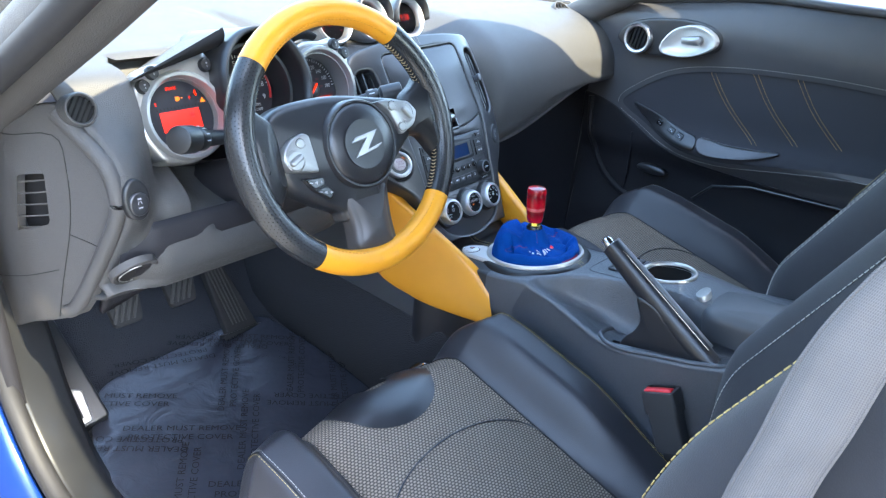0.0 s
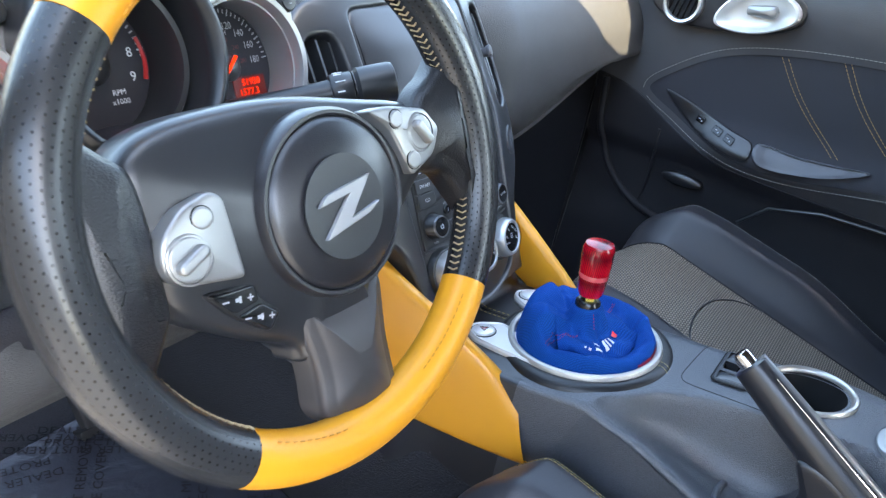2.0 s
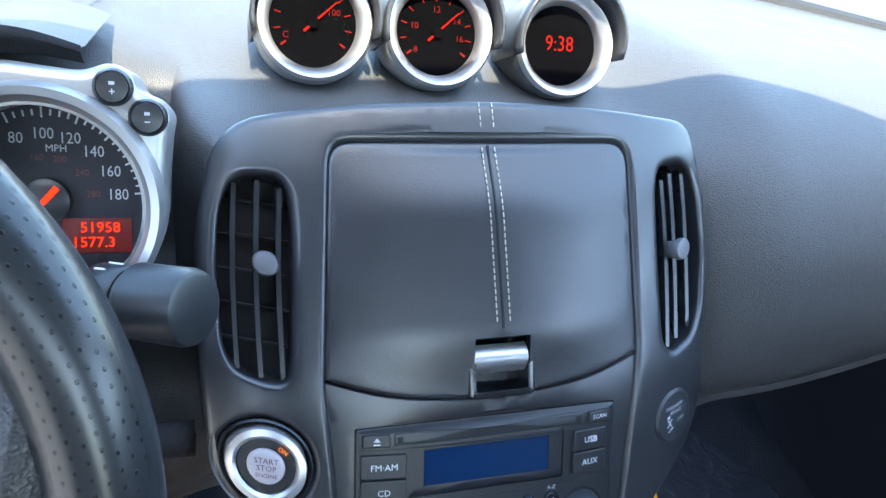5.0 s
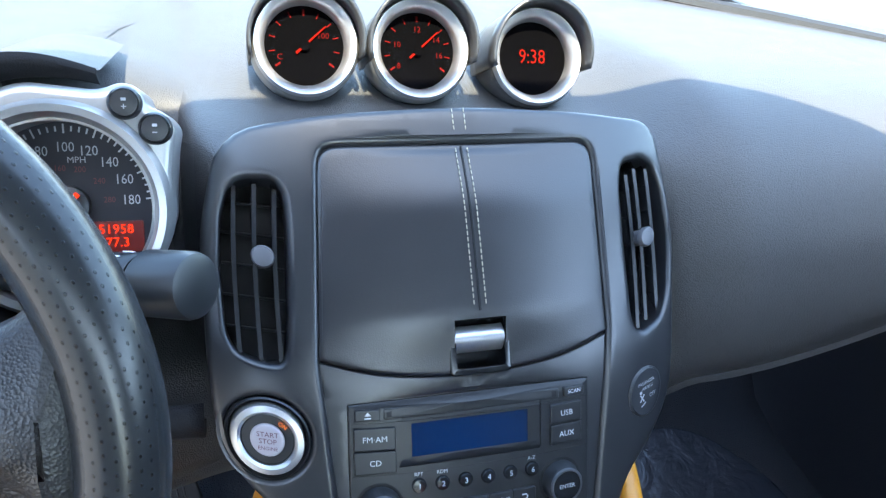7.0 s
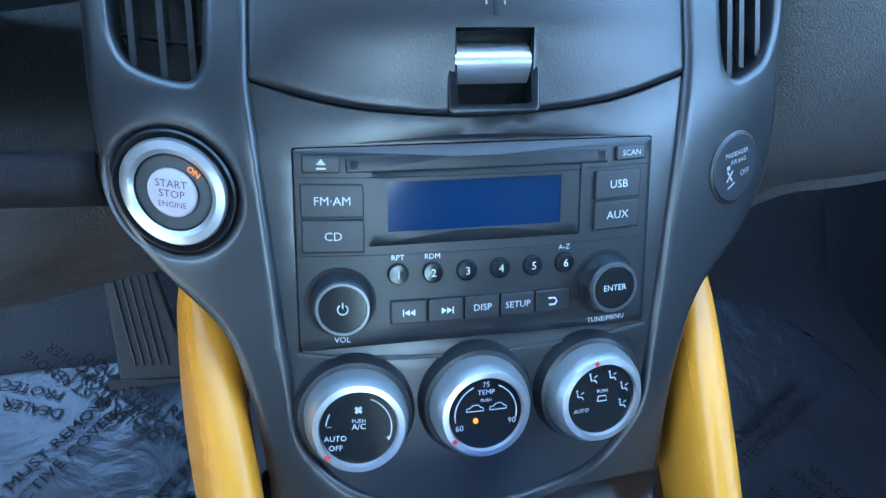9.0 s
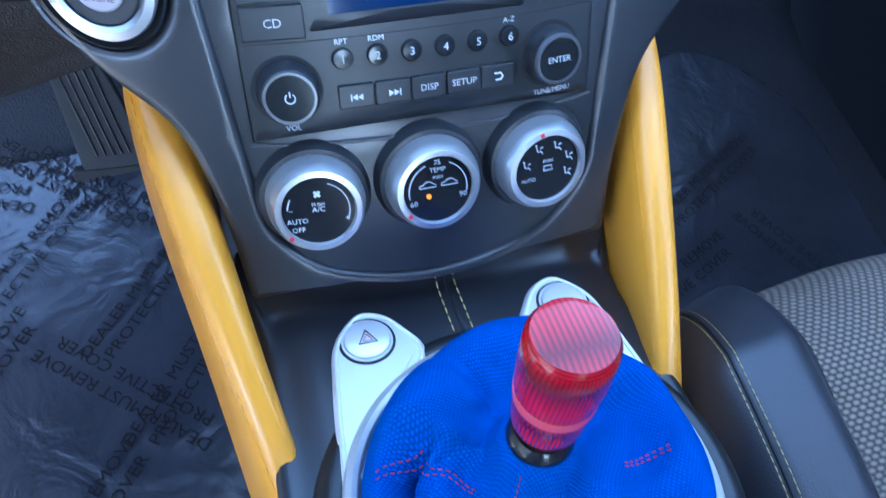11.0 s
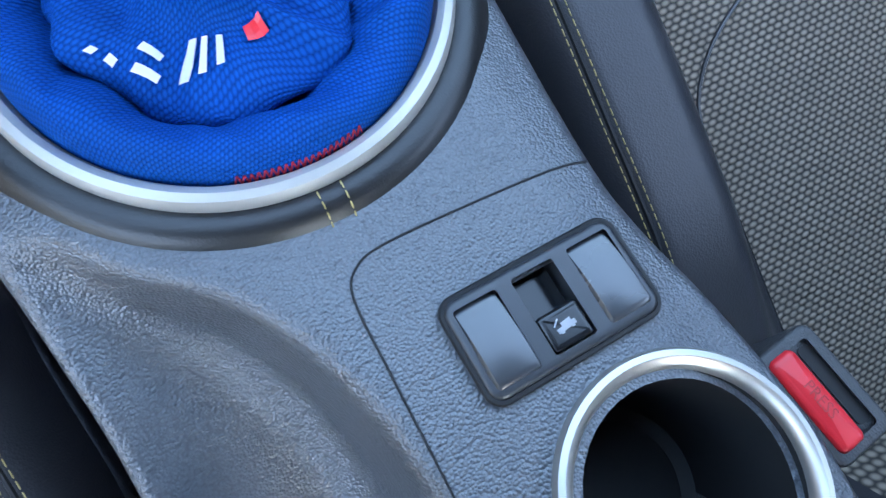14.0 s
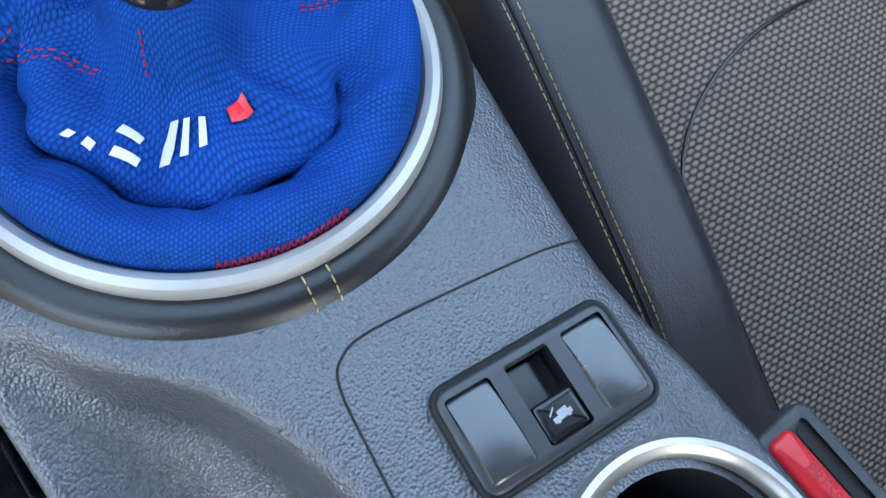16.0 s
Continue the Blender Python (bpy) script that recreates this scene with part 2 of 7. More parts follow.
def shifted(f, du, dv, dw=0.0, turn=0.0, su=1.0):
    c, s = math.cos(radians(turn)), math.sin(radians(turn))
    return lambda a, b, w=0.0: f(du + su * (a * c - b * s), dv + a * s + b * c, dw + w)


def rrect(w, h, r, n=5, cx=0.0, cy=0.0):
    r = min(r, w / 2 - 1e-5, h / 2 - 1e-5)
    pts = []
    for k, (sx, sy) in enumerate(((1, 1), (-1, 1), (-1, -1), (1, -1))):
        for i in range(n + 1):
            a = math.pi / 2 * (k + i / n)
            pts.append((cx + sx * (w / 2 - r) + r * math.cos(a), cy + sy * (h / 2 - r) + r * math.sin(a)))
    return pts


def oval(rx, ry, n=40, cx=0.0, cy=0.0):
    return [(cx + rx * math.cos(2 * math.pi * i / n), cy + ry * math.sin(2 * math.pi * i / n)) for i in range(n)]


def spline(pts, n=6, closed=True):
    out, m = [], len(pts)
    dims = len(pts[0])
    for i in range(m if closed else m - 1):
        p = [pts[(i + k) % m] if closed else pts[min(max(i + k, 0), m - 1)] for k in (-1, 0, 1, 2)]
        for j in range(n):
            t = j / n
            out.append(tuple(0.5 * (2 * p[1][d] + (p[2][d] - p[0][d]) * t + (2 * p[0][d] - 5 * p[1][d] + 4 * p[2][d] - p[3][d]) * t * t
                                    + (3 * p[1][d] - p[0][d] - 3 * p[2][d] + p[3][d]) * t ** 3) for d in range(dims)))
    if not closed:
        out.append(tuple(pts[-1]))
    return out


def rounded(pts, r, n=4):
    """A polygon with its corners rounded; r may differ from corner to corner."""
    out, m = [], len(pts)
    for i in range(m):
        rr = r[i] if isinstance(r, (list, tuple)) else r
        a, b, c = (Vector(pts[(i + k) % m]) for k in (-1, 0, 1))
        d1, d2 = (a - b), (c - b)
        k = min(rr, d1.length * 0.48, d2.length * 0.48)
        p, q = b + d1.normalized() * k, b + d2.normalized() * k
        for j in range(n + 1):
            t = j / n
            out.append(tuple((1 - t) ** 2 * p + 2 * t * (1 - t) * b + t * t * q))
    return out


def area2(o):
    return sum(o[i][0] * o[(i + 1) % len(o)][1] - o[(i + 1) % len(o)][0] * o[i][1] for i in range(len(o)))


def inset(o, d):
    """Moves an outline inwards by d (outwards: minus)."""
    s = 1 if area2(o) > 0 else -1
    out, m = [], len(o)
    for i in range(m):
        t = Vector(o[(i + 1) % m]) - Vector(o[i - 1])
        t = t.normalized() if t.length > 1e-9 else Vector((1, 0))
        out.append((o[i][0] - s * t.y * d, o[i][1] + s * t.x * d))
    return out


def ring_faces(bm, a, b):
    m = len(a)
    for i in range(m):
        try:
            bm.faces.new((a[i], a[(i + 1) % m], b[(i + 1) % m], b[i]))
        except ValueError:
            pass


def slab(f, outline, w0, w1, r=0.0, dome=0.0, steps=3, bm=None, back=False, hollow=0.0):
    """A plate of that outline from w0 to w1, its top edge rounded by r, its top swelling by dome."""
    bm = bm or bmesh.new()
    o = outline if area2(outline) > 0 else outline[::-1]
    rings = [(o, w0)]
    if r:
        for k in range(steps + 1):
            a = k / steps * math.pi / 2
            rings.append((inset(o, r * (1 - math.cos(a))), w1 - r + r * math.sin(a)))
        if not dome:
            rings.append((inset(rings[-1][0], min(0.0008, r * 0.5)), w1))
    else:
        rings.append((o, w1))
    top = rings[-1][0]
    cx, cy = sum(p[0] for p in top) / len(top), sum(p[1] for p in top) / len(top)
    if dome:
        for s in (0.93, 0.8, 0.62, 0.42, 0.2):
            rings.append(([(cx + (x - cx) * s, cy + (y - cy) * s) for x, y in top], w1 + dome * (1 - s * s)))
    loops = [[bm.verts.new(f(x, y, w)) for x, y in ring] for ring, w in rings]
    for a, b in zip(loops, loops[1:]):
        ring_faces(bm, a, b)
    bm.faces.new(loops[-1])
    if back:
        bm.faces.new(loops[0][::-1])
    return bm


def inside(p, o):
    hit = False
    for i in range(len(o)):
        (x1, y1), (x2, y2) = o[i], o[i - 1]
        if (y1 > p[1]) != (y2 > p[1]) and p[0] < (x2 - x1) * (p[1] - y1) / (y2 - y1) + x1:
            hit = not hit
    return hit


def pierced(f, outer, holes, top, bottom, r=0.002, step=0.008, steps=3, height=None, bm=None, guides=(), relax=0, flare=False):
    """A plate with holes: a meshed top that follows f, with rounded rims round its edge and its holes; flare: the holes widen upwards."""
    from mathutils.geometry import delaunay_2d_cdt
    bm = bm or bmesh.new()
    h = height or (lambda x, y: 0.0)
    outer = outer if area2(outer) > 0 else outer[::-1]
    holes = [o if area2(o) < 0 else o[::-1] for o in holes]
    rims = [inset(outer, r)] + [inset(o, -r if flare else r) for o in holes]
    pts, edges = [], []
    for rim in rims:
        k = len(pts)
        pts += [Vector(p) for p in rim]
        edges += [(k + i, k + (i + 1) % len(rim)) for i in range(len(rim))]
    near = [q for rim in rims for q in rim]
    for line in guides:
        line = [q for q in line if inside(q, rims[0]) and not any(inside(q, o) for o in rims[1:]) and min((q[0] - r_[0]) ** 2 + (q[1] - r_[1]) ** 2 for r_ in near[:]) > 4e-6]
        k = len(pts)
        pts += [Vector(p) for p in line]
        edges += [(k + i, k + i + 1) for i in range(len(line) - 1) if math.dist(line[i], line[i + 1]) < 0.02]
        near = near + line
    xs, ys = [p[0] for p in outer], [p[1] for p in outer]
    x0, y0 = min(xs), min(ys)
    for i in range(int((max(xs) - x0) / step) + 1):
        for j in range(int((max(ys) - y0) / step) + 1):
            p = (x0 + (i + 0.5 * (j % 2)) * step, y0 + j * step)
            if inside(p, rims[0]) and not any(inside(p, o) for o in rims[1:]):
                if min((p[0] - q[0]) ** 2 + (p[1] - q[1]) ** 2 for q in near) > (step * 0.45) ** 2:
                    pts.append(Vector(p))
    got = delaunay_2d_cdt(pts, edges, [], 0, 1e-7)
    vs = [bm.verts.new(f(p.x, p.y, top + h(p.x, p.y))) for p in got[0]]
    for tri in got[2]:
        c = [sum(got[0][i][k] for i in tri) / 3 for k in (0, 1)]
        if inside(c, rims[0]) and not any(inside(c, o) for o in rims[1:]):
            bm.faces.new([vs[i] for i in tri])
    if relax:
        fixed = {tuple(round(c, 6) for c in q) for rim in rims for q in rim}
        free = [v for v, p in zip(vs, got[0]) if (round(p.x, 6), round(p.y, 6)) not in fixed]
        for k in range(relax):
            bmesh.ops.smooth_vert(bm, verts=free, factor=0.5, use_axis_x=False, use_axis_y=False, use_axis_z=True)
    for o in [outer] + holes:
        loops = []
        for k in range(steps + 1):
            a = math.pi / 2 * (1 - k / steps)
            out = -1 if flare and o is not outer else 1
            q = inset(o, out * r * (1 - math.cos(a)))
            loops.append([bm.verts.new(f(x, y, top + h(x, y) - r + r * math.sin(a))) for x, y in q])
        loops.append([bm.verts.new(f(x, y, bottom)) for x, y in o])
        for a, b in zip(loops, loops[1:]):
            ring_faces(bm, b, a)
    bmesh.ops.remove_doubles(bm, verts=bm.verts, dist=1e-6)
    bmesh.ops.recalc_face_normals(bm, faces=bm.faces)
    return bm


def dish(f, outline, rings, bm=None):
    """Rings of one outline, each (scale, w), closed by the last."""
    bm = bm or bmesh.new()
    o = outline if area2(outline) > 0 else outline[::-1]
    cx, cy = sum(p[0] for p in o) / len(o), sum(p[1] for p in o) / len(o)
    loops = [[bm.verts.new(f(cx + (x - cx) * s, cy + (y - cy) * s, w)) for x, y in o] for s, w in rings]
    for a, b in zip(loops, loops[1:]):
        ring_faces(bm, a, b)
    bm.faces.new(loops[-1])
    return bm


def lathe(f, profile, n=40, cx=0.0, cy=0.0, bm=None, flute=None, cap=False):
    """Turns a profile of (radius, w) about the axis through (cx, cy)."""
    bm = bm or bmesh.new()
    loops = []
    for k, (rad, w) in enumerate(profile):
        loops.append([bm.verts.new(f(cx + rad * (1 + (flute(i, k) if flute else 0)) * math.cos(2 * math.pi * i / n),
                                     cy + rad * (1 + (flute(i, k) if flute else 0)) * math.sin(2 * math.pi * i / n), w)) for i in range(n)])
    for a, b in zip(loops, loops[1:]):
        ring_faces(bm, a, b)
    if cap and profile[-1][0] > 1e-4:
        bm.faces.new(loops[-1])
    return bm


def tube(path, radius, n=10, closed=False, bm=None, flat=1.0, up=(0, 0, 1), cap=True):
    """Sweeps a round section along points; radius may be a function of the share of the way. Gives UVs in metres."""
    bm = bm or bmesh.new()
    layer = bm.loops.layers.uv.verify()
    pts = [Vector(p) for p in path]
    m, loops, run, runs = len(pts), [], 0.0, []
    for i, p in enumerate(pts):
        a = pts[(i + 1) % m] if closed or i < m - 1 else p
        b = pts[i - 1] if closed or i > 0 else p
        t = (a - b).normalized()
        s = t.cross(Vector(up))
        s = s.normalized() if s.length > 1e-6 else Vector((1, 0, 0))
        u = s.cross(t)
        rad = radius(i / max(1, m - 1)) if callable(radius) else radius
        if i:
            run += (p - pts[i - 1]).length
        runs.append(run)
        loops.append([bm.verts.new(p + (s * math.cos(2 * math.pi * k / n) * flat + u * math.sin(2 * math.pi * k / n)) * rad) for k in range(n)])
    rr = radius(0.5) if callable(radius) else radius
    for i in range(m if closed else m - 1):
        a, b = loops[i], loops[(i + 1) % m]
        end = runs[i + 1] if i + 1 < m else run + (pts[0] - pts[-1]).length
        for k in range(n):
            q = (k + 1) % n
            fc = bm.faces.new((a[k], a[q], b[q], b[k]))
            for lp, (x, y) in zip(fc.loops, ((runs[i], k), (runs[i], k + 1), (end, k + 1), (end, k))):
                lp[layer].uv = (x, y * 2 * math.pi * rr / n)
    if cap and not closed:
        bm.faces.new(loops[0][::-1])
        bm.faces.new(loops[-1])
    return bm


def grid(nu, nv, f, bm=None, size=(1.0, 1.0), wrap=False):
    """A surface f(s, t), s and t from 0 to 1, with UVs of that size in metres."""
    bm = bm or bmesh.new()
    layer = bm.loops.layers.uv.verify()
    vs = [[bm.verts.new(f(i / nu, j / nv)) for j in range(nv + 1)] for i in range(nu if wrap else nu + 1)]
    for i in range(nu):
        for j in range(nv):
            k = (i + 1) % len(vs)
            fc = bm.faces.new((vs[i][j], vs[k][j], vs[k][j + 1], vs[i][j + 1]))
            for lp, (a, b) in zip(fc.loops, ((i, j), (i + 1, j), (i + 1, j + 1), (i, j + 1))):
                lp[layer].uv = (a / nu * size[0], b / nv * size[1])
    return bm


def thick(ob, d, offset=-1.0):
    md = ob.modifiers.new("thickness", "SOLIDIFY")
    md.thickness, md.offset = d, offset
    return ob


def stitches(path, length=0.0045, gap=0.0022, r=0.0005, bm=None):
    """Thread stitches along points, each a small pill."""
    bm = bm or bmesh.new()
    pts = [Vector(p) for p in path]
    cum = [0.0]
    for a, b in zip(pts, pts[1:]):
        cum.append(cum[-1] + (b - a).length)

    def at(d):
        for i in range(len(pts) - 1):
            if d <= cum[i + 1]:
                return pts[i].lerp(pts[i + 1], (d - cum[i]) / max(1e-9, cum[i + 1] - cum[i]))
        return pts[-1]
    d = 0.0
    while d + length < cum[-1]:
        a, b = at(d), at(d + length)
        tube([a, a.lerp(b, 0.15), a.lerp(b, 0.85), b], lambda s: r * (0.4 if s < 0.1 or s > 0.9 else 1), n=5, bm=bm)
        d += length + gap
    return bm


def lettering(body, f, size, mat, parent, u=0.0, v=0.0, w=0.0004, turn=0.0, name="lettering", wide=1.0, deep=0.0, align="CENTER"):
    cu = bpy.data.curves.new(name, "FONT")
    cu.body, cu.size, cu.align_x, cu.align_y, cu.resolution_u = body, size, align, "CENTER", 2
    cu.extrude = deep
    tmp = bpy.data.objects.new(name, cu)
    me = bpy.data.meshes.new_from_object(tmp)
    bpy.data.objects.remove(tmp)
    bpy.data.curves.remove(cu)
    bm = bmesh.new()
    bm.from_mesh(me)
    bpy.data.meshes.remove(me)
    c, s = math.cos(radians(turn)), math.sin(radians(turn))
    for q in bm.verts:
        x, y = q.co.x * wide, q.co.y
        q.co = f(u + x * c - y * s, v + x * s + y * c, w + q.co.z)
    return part(name, bm, mat, parent, smooth=False)


def disc(f, r, w, mat, parent, name, u=0.0, v=0.0, n=32, label=""):
    return part(name, slab(shifted(f, u, v), oval(r, r, n), w - 0.001, w), mat, parent, label)


def box(f, w, h, d, r=0.002, u=0.0, v=0.0, w0=0.0, rim=0.001, bm=None, back=True):
    return slab(f, rrect(w, h, r, cx=u, cy=v), w0, w0 + d, rim, bm=bm, back=back)


def bars(f, marks, w=0.0004, bm=None):
    """Plain flat bars: rows of (u, v, width, height, turn)."""
    bm = bm or bmesh.new()
    for u, v, a, b, turn in marks:
        g = shifted(f, u, v, 0, turn)
        bm.faces.new([bm.verts.new(g(x * a / 2, y * b / 2, w)) for x, y in ((-1, -1), (1, -1), (1, 1), (-1, 1))])
    return bm


# ---- structure ----
def smooth(a, b, x):
    t = min(1.0, max(0.0, (x - a) / (b - a)))
    return t * t * (3 - 2 * t)


def lerp(a, b, t):
    return a + (b - a) * t


def surface(name, bm, mat, label, d=0.004, offset=-1.0):
    return tagged(thick(part(name, bm, mat), d, offset), label, kind="structure")


def floor_z(x, y):
    return 0.012 + 0.12 * (y - 0.147)


part("ground", grid(8, 8, lambda s, t: Vector((lerp(-150, 150, s), lerp(-150, 150, t), -0.26))), M_ASPHALT)
tagged(bpy.data.objects["ground"], "pale sunlit concrete car park surface", kind="structure")
# Added wall, never in view: it cuts blue sky and bounces warm light.
part("wall_outside", slab(plane_map((-5.2, -4, -0.26), (0, 1, 0), (0, 0, 1)), [(-8, 0), (9, 0), (9, 2.9), (-8, 2.9)], -0.3, 0, back=True), M_BOUNCEWALL)
tagged(bpy.data.objects["wall_outside"], "warm rendered wall beside the parked car", kind="structure")
# the open driver's door stands outside the door opening
OD = plane_map((-0.76, 0.42, 0.0), (-0.86, -0.51, 0), (0, 0, 1))
od = part("door_open", slab(OD, rounded([(0, 0.02), (0.98, 0.02), (1.05, 0.40), (0.98, 0.74), (0.20, 0.73), (0, 0.66)], 0.06, 6), -0.12, 0.0, 0.02, back=True), M_DASH)
tagged(od, "dark inner panel of the open driver door", kind="structure")
part("backdrop", slab(plane_map((0, 16, -0.26), (1, 0, 0), (0, 0, 1)), [(-40, 0), (40, 0), (40, 3.2), (-40, 3.2)], -0.3, 0, back=True), M_WALLPAINT)
tagged(bpy.data.objects["backdrop"], "pale wall beyond the windscreen", kind="structure")

# cabin floor, toe board and tunnel
surface("floor", grid(24, 40, lambda s, t: Vector((lerp(-0.67, 0.67, s), (y := lerp(-1.5, 0.92, t)),
        floor_z(0, y) - 0.012 + 0.95 * max(0, y - 0.50) + 0.03 * smooth(0.43, 0.55, y)))), M_CARPET, "black carpet of the cabin floor", 0.01)
surface("trim", grid(30, 12, lambda s, t: Vector((lerp(-0.105, 0.105, t) * (1 + 0.25 * abs(2 * t - 1) ** 6), lerp(-1.4, 0.75, s),
        0.30 - 0.30 * abs(2 * t - 1) ** 5))), M_CARPET, "black carpet over the centre tunnel", 0.006)

# body shell


def header_y(x):
    q = x - 0.13
    return max(-0.30, -0.085 - (1.75 if q > 0 else 0.16) * q * q)


def roof_z(x, y):
    return 1.085 - 0.16 * x * x - 0.10 * max(0, -y - 0.6) ** 2


surface("ceiling", grid(20, 16, lambda s, t: Vector(((x := lerp(-0.66, 0.66, s)), (y := lerp(header_y(x), -1.08, t)), roof_z(x, y)))),
        M_GREYTRIM, "grey headlining under the roof", 0.03, 1.0)


hatch = part("window_rear", grid(16, 10, lambda s, t: Vector(((x := lerp(-0.62, 0.62, s)), (y := lerp(-1.09, -2.2, t)), roof_z(x, -1.09) - 0.36 * t ** 1.3))), M_GLASS)
hatch.visible_shadow = False
tagged(hatch, "clear sloping hatch glass behind the seats", kind="structure")


def screen_point(s, t):
    x = lerp(-0.68, 0.68, s)
    base = Vector((x * 0.97, 0.80 - 1.10 * x * x, 0.655 - 0.02 * abs(x)))
    top = Vector((x * 0.90, header_y(x) + 0.01, roof_z(x, -0.3)))
    p = base.lerp(top, t)
    p.z += 0.035 * math.sin(math.pi * t)
    return p


ws = part("windscreen", grid(24, 12, screen_point), M_GLASS)
ws.visible_shadow = False
tagged(ws, "clear raked windscreen glass", kind="structure")
part("trim", tube([screen_point(i / 24, 0.0) + Vector((0, -0.012, 0.014)) for i in range(25)], 0.010, 8), M_RUBBER)
tagged(bpy.data.objects["trim.001"], "black seal along the foot of the windscreen", kind="structure")

wip = thing("windscreen_wiper", (0.05, 0.86, 0.67), "black wiper arm resting at the foot of the windscreen", "wiper")
part("arm", tube([screen_point(t, 0.03) + Vector((0, 0.03, 0.012)) for t in (0.56, 0.48, 0.40, 0.32)], lambda t: lerp(0.008, 0.005, t), 8), M_PLASTIC, wip)
part("blade", tube([screen_point(t, 0.045) + Vector((0, 0.022, 0.010)) for t in [0.14 + 0.03 * i for i in range(13)]], 0.005, 8), M_RUBBER, wip)

for side, nm in ((-1, "driver"), (1, "passenger")):
    # roof rail, front pillar and rear pillar
    pts = [(side * 0.655, 0.42, 0.50), (side * 0.645, 0.28, 0.615), (side * 0.625, 0.05, 0.755), (side * 0.60, -0.20, 0.905), (side * 0.585, -0.47, 1.0),
           (side * 0.585, -0.85, 1.03), (side * 0.60, -1.3, 1.0), (side * 0.62, -1.8, 0.9)]
    ob = part("trim", tube(spline(pts, 6, False), 0.045 if side < 0 else 0.034, 14, flat=0.8), M_GREYTRIM)
    tagged(ob, "grey grained cover of the windscreen pillar and roof rail", kind="structure")
    seal = [(p[0] + side * 0.045, p[1] - 0.035, p[2] - 0.01) for p in pts]
    ob = part("trim", tube(spline(seal, 8, False), lambda t: 0.016, 10), M_RUBBER)
    tagged(ob, "ribbed black rubber door seal", kind="structure")
    surface("wall_" + nm, grid(10, 8, lambda s, t: Vector((side * lerp(0.70, 0.64, t), lerp(-2.2, -0.82 - 0.1 * t, s), lerp(-0.1, 1.04 - 0.38 * smooth(-1.25, -2.2, lerp(-2.2, -0.82, s)), t)))),
            M_GREYTRIM, "grey trim panel behind the door opening", 0.03)
surface("wall_rear", grid(6, 6, lambda s, t: Vector((lerp(-0.7, 0.7, s), -2.2, lerp(-0.1, 0.68, t)))), M_GREYTRIM,
        "dark rear wall of the cabin", 0.03)
surface("wall_front", grid(6, 6, lambda s, t: Vector((lerp(-0.7, 0.7, s), 0.92, lerp(-0.1, 0.66, t)))), M_CARPET,
        "dark bulkhead behind the dashboard", 0.02)
for side, nm in ((-1, "left"), (1, "right")):
    surface("wall_" + nm, grid(8, 6, lambda s, t: Vector((side * (0.655 + 0.02 * t + (0.035 if side > 0 else 0)), lerp(0.30 if side < 0 else -0.95, 0.92, s), lerp(-0.12, 0.62, t)))), M_LOWER,
            "dark kick panel beside the footwell", 0.02)

# sill of the open door
SILL = spline([(-0.700, 0.42, 0.52), (-0.685, 0.345, 0.30), (-0.680, 0.30, 0.16), (-0.680, 0.22, 0.075), (-0.680, 0.08, 0.045), (-0.68, -0.3, 0.04), (-0.68, -0.8, 0.05)], 8, False)
part("trim", tube(SILL, 0.014, 10), M_RUBBER)
tagged(bpy.data.objects["trim.006"], "black rubber seal round the open door", kind="structure")
surface("wall_sill", grid(40, 8, lambda s, t: Vector(SILL[int(s * 48)]) + Vector((0.012 + 0.075 * t, 0.012 * t, -0.005 - 0.035 * t * t))),
        M_PLASTIC, "black sill trim inside the door opening", 0.01)
surface("wall_body", grid(40, 8, lambda s, t: Vector(SILL[int(s * 48)]) + Vector((-0.012 - 0.10 * t, 0.045 * math.sin(t * 2) + 0.03 * t, -0.015 - 0.22 * t * t * (1 + s)))),
        M_BLUEPAINT, "glossy blue car body below the door opening", 0.01)


# ---- dashboard ----
def mix_rows(a, b, t):
    return [(lerp(p[0], q[0], t), lerp(p[1], q[1], t)) for p, q in zip(a, b)]


DRIVER = [(0.80, 0.652), (0.55, 0.655), (0.38, 0.652), (0.26, 0.650), (0.19, 0.645), (0.165, 0.622), (0.148, 0.56), (0.138, 0.50),
          (0.124, 0.465), (0.112, 0.43), (0.120, 0.395), (0.16, 0.375), (0.40, 0.37)]
MIDDLE = [(0.82, 0.655), (0.55, 0.652), (0.38, 0.636), (0.28, 0.617), (0.225, 0.609), (0.20, 0.598), (0.185, 0.56), (0.17, 0.50),
          (0.16, 0.46), (0.15, 0.43), (0.155, 0.40), (0.18, 0.38), (0.40, 0.37)]


def passenger_rows(x):
    zl = 0.415 + 0.085 * smooth(0.22, 0.62, x) + 0.01
    return [(0.80 - 0.7 * x * x, 0.652), (0.55 - 0.3 * x * x, 0.654), (0.38, 0.655), (0.28, 0.652), (0.215, 0.638), (0.172, 0.612), (0.145, 0.57),
            (0.136, 0.53), (0.134, 0.50 + 0.2 * (zl - 0.425)), (0.138, zl + 0.035), (0.150, zl + 0.01), (0.172, zl), (0.40, zl - 0.03)]


CAP_EDGE = [(0.30, 0.20), (0.361, 0.170), (0.436, 0.132), (0.509, 0.101), (0.539, 0.100), (0.570, 0.116), (0.597, 0.141), (0.626, 0.168), (0.66, 0.20)]


def cap_edge_y(z):
    for (z0, y0), (z1, y1) in zip(CAP_EDGE, CAP_EDGE[1:]):
        if z <= z1:
            return lerp(y0, y1, (z - z0) / (z1 - z0))
    return CAP_EDGE[-1][1]


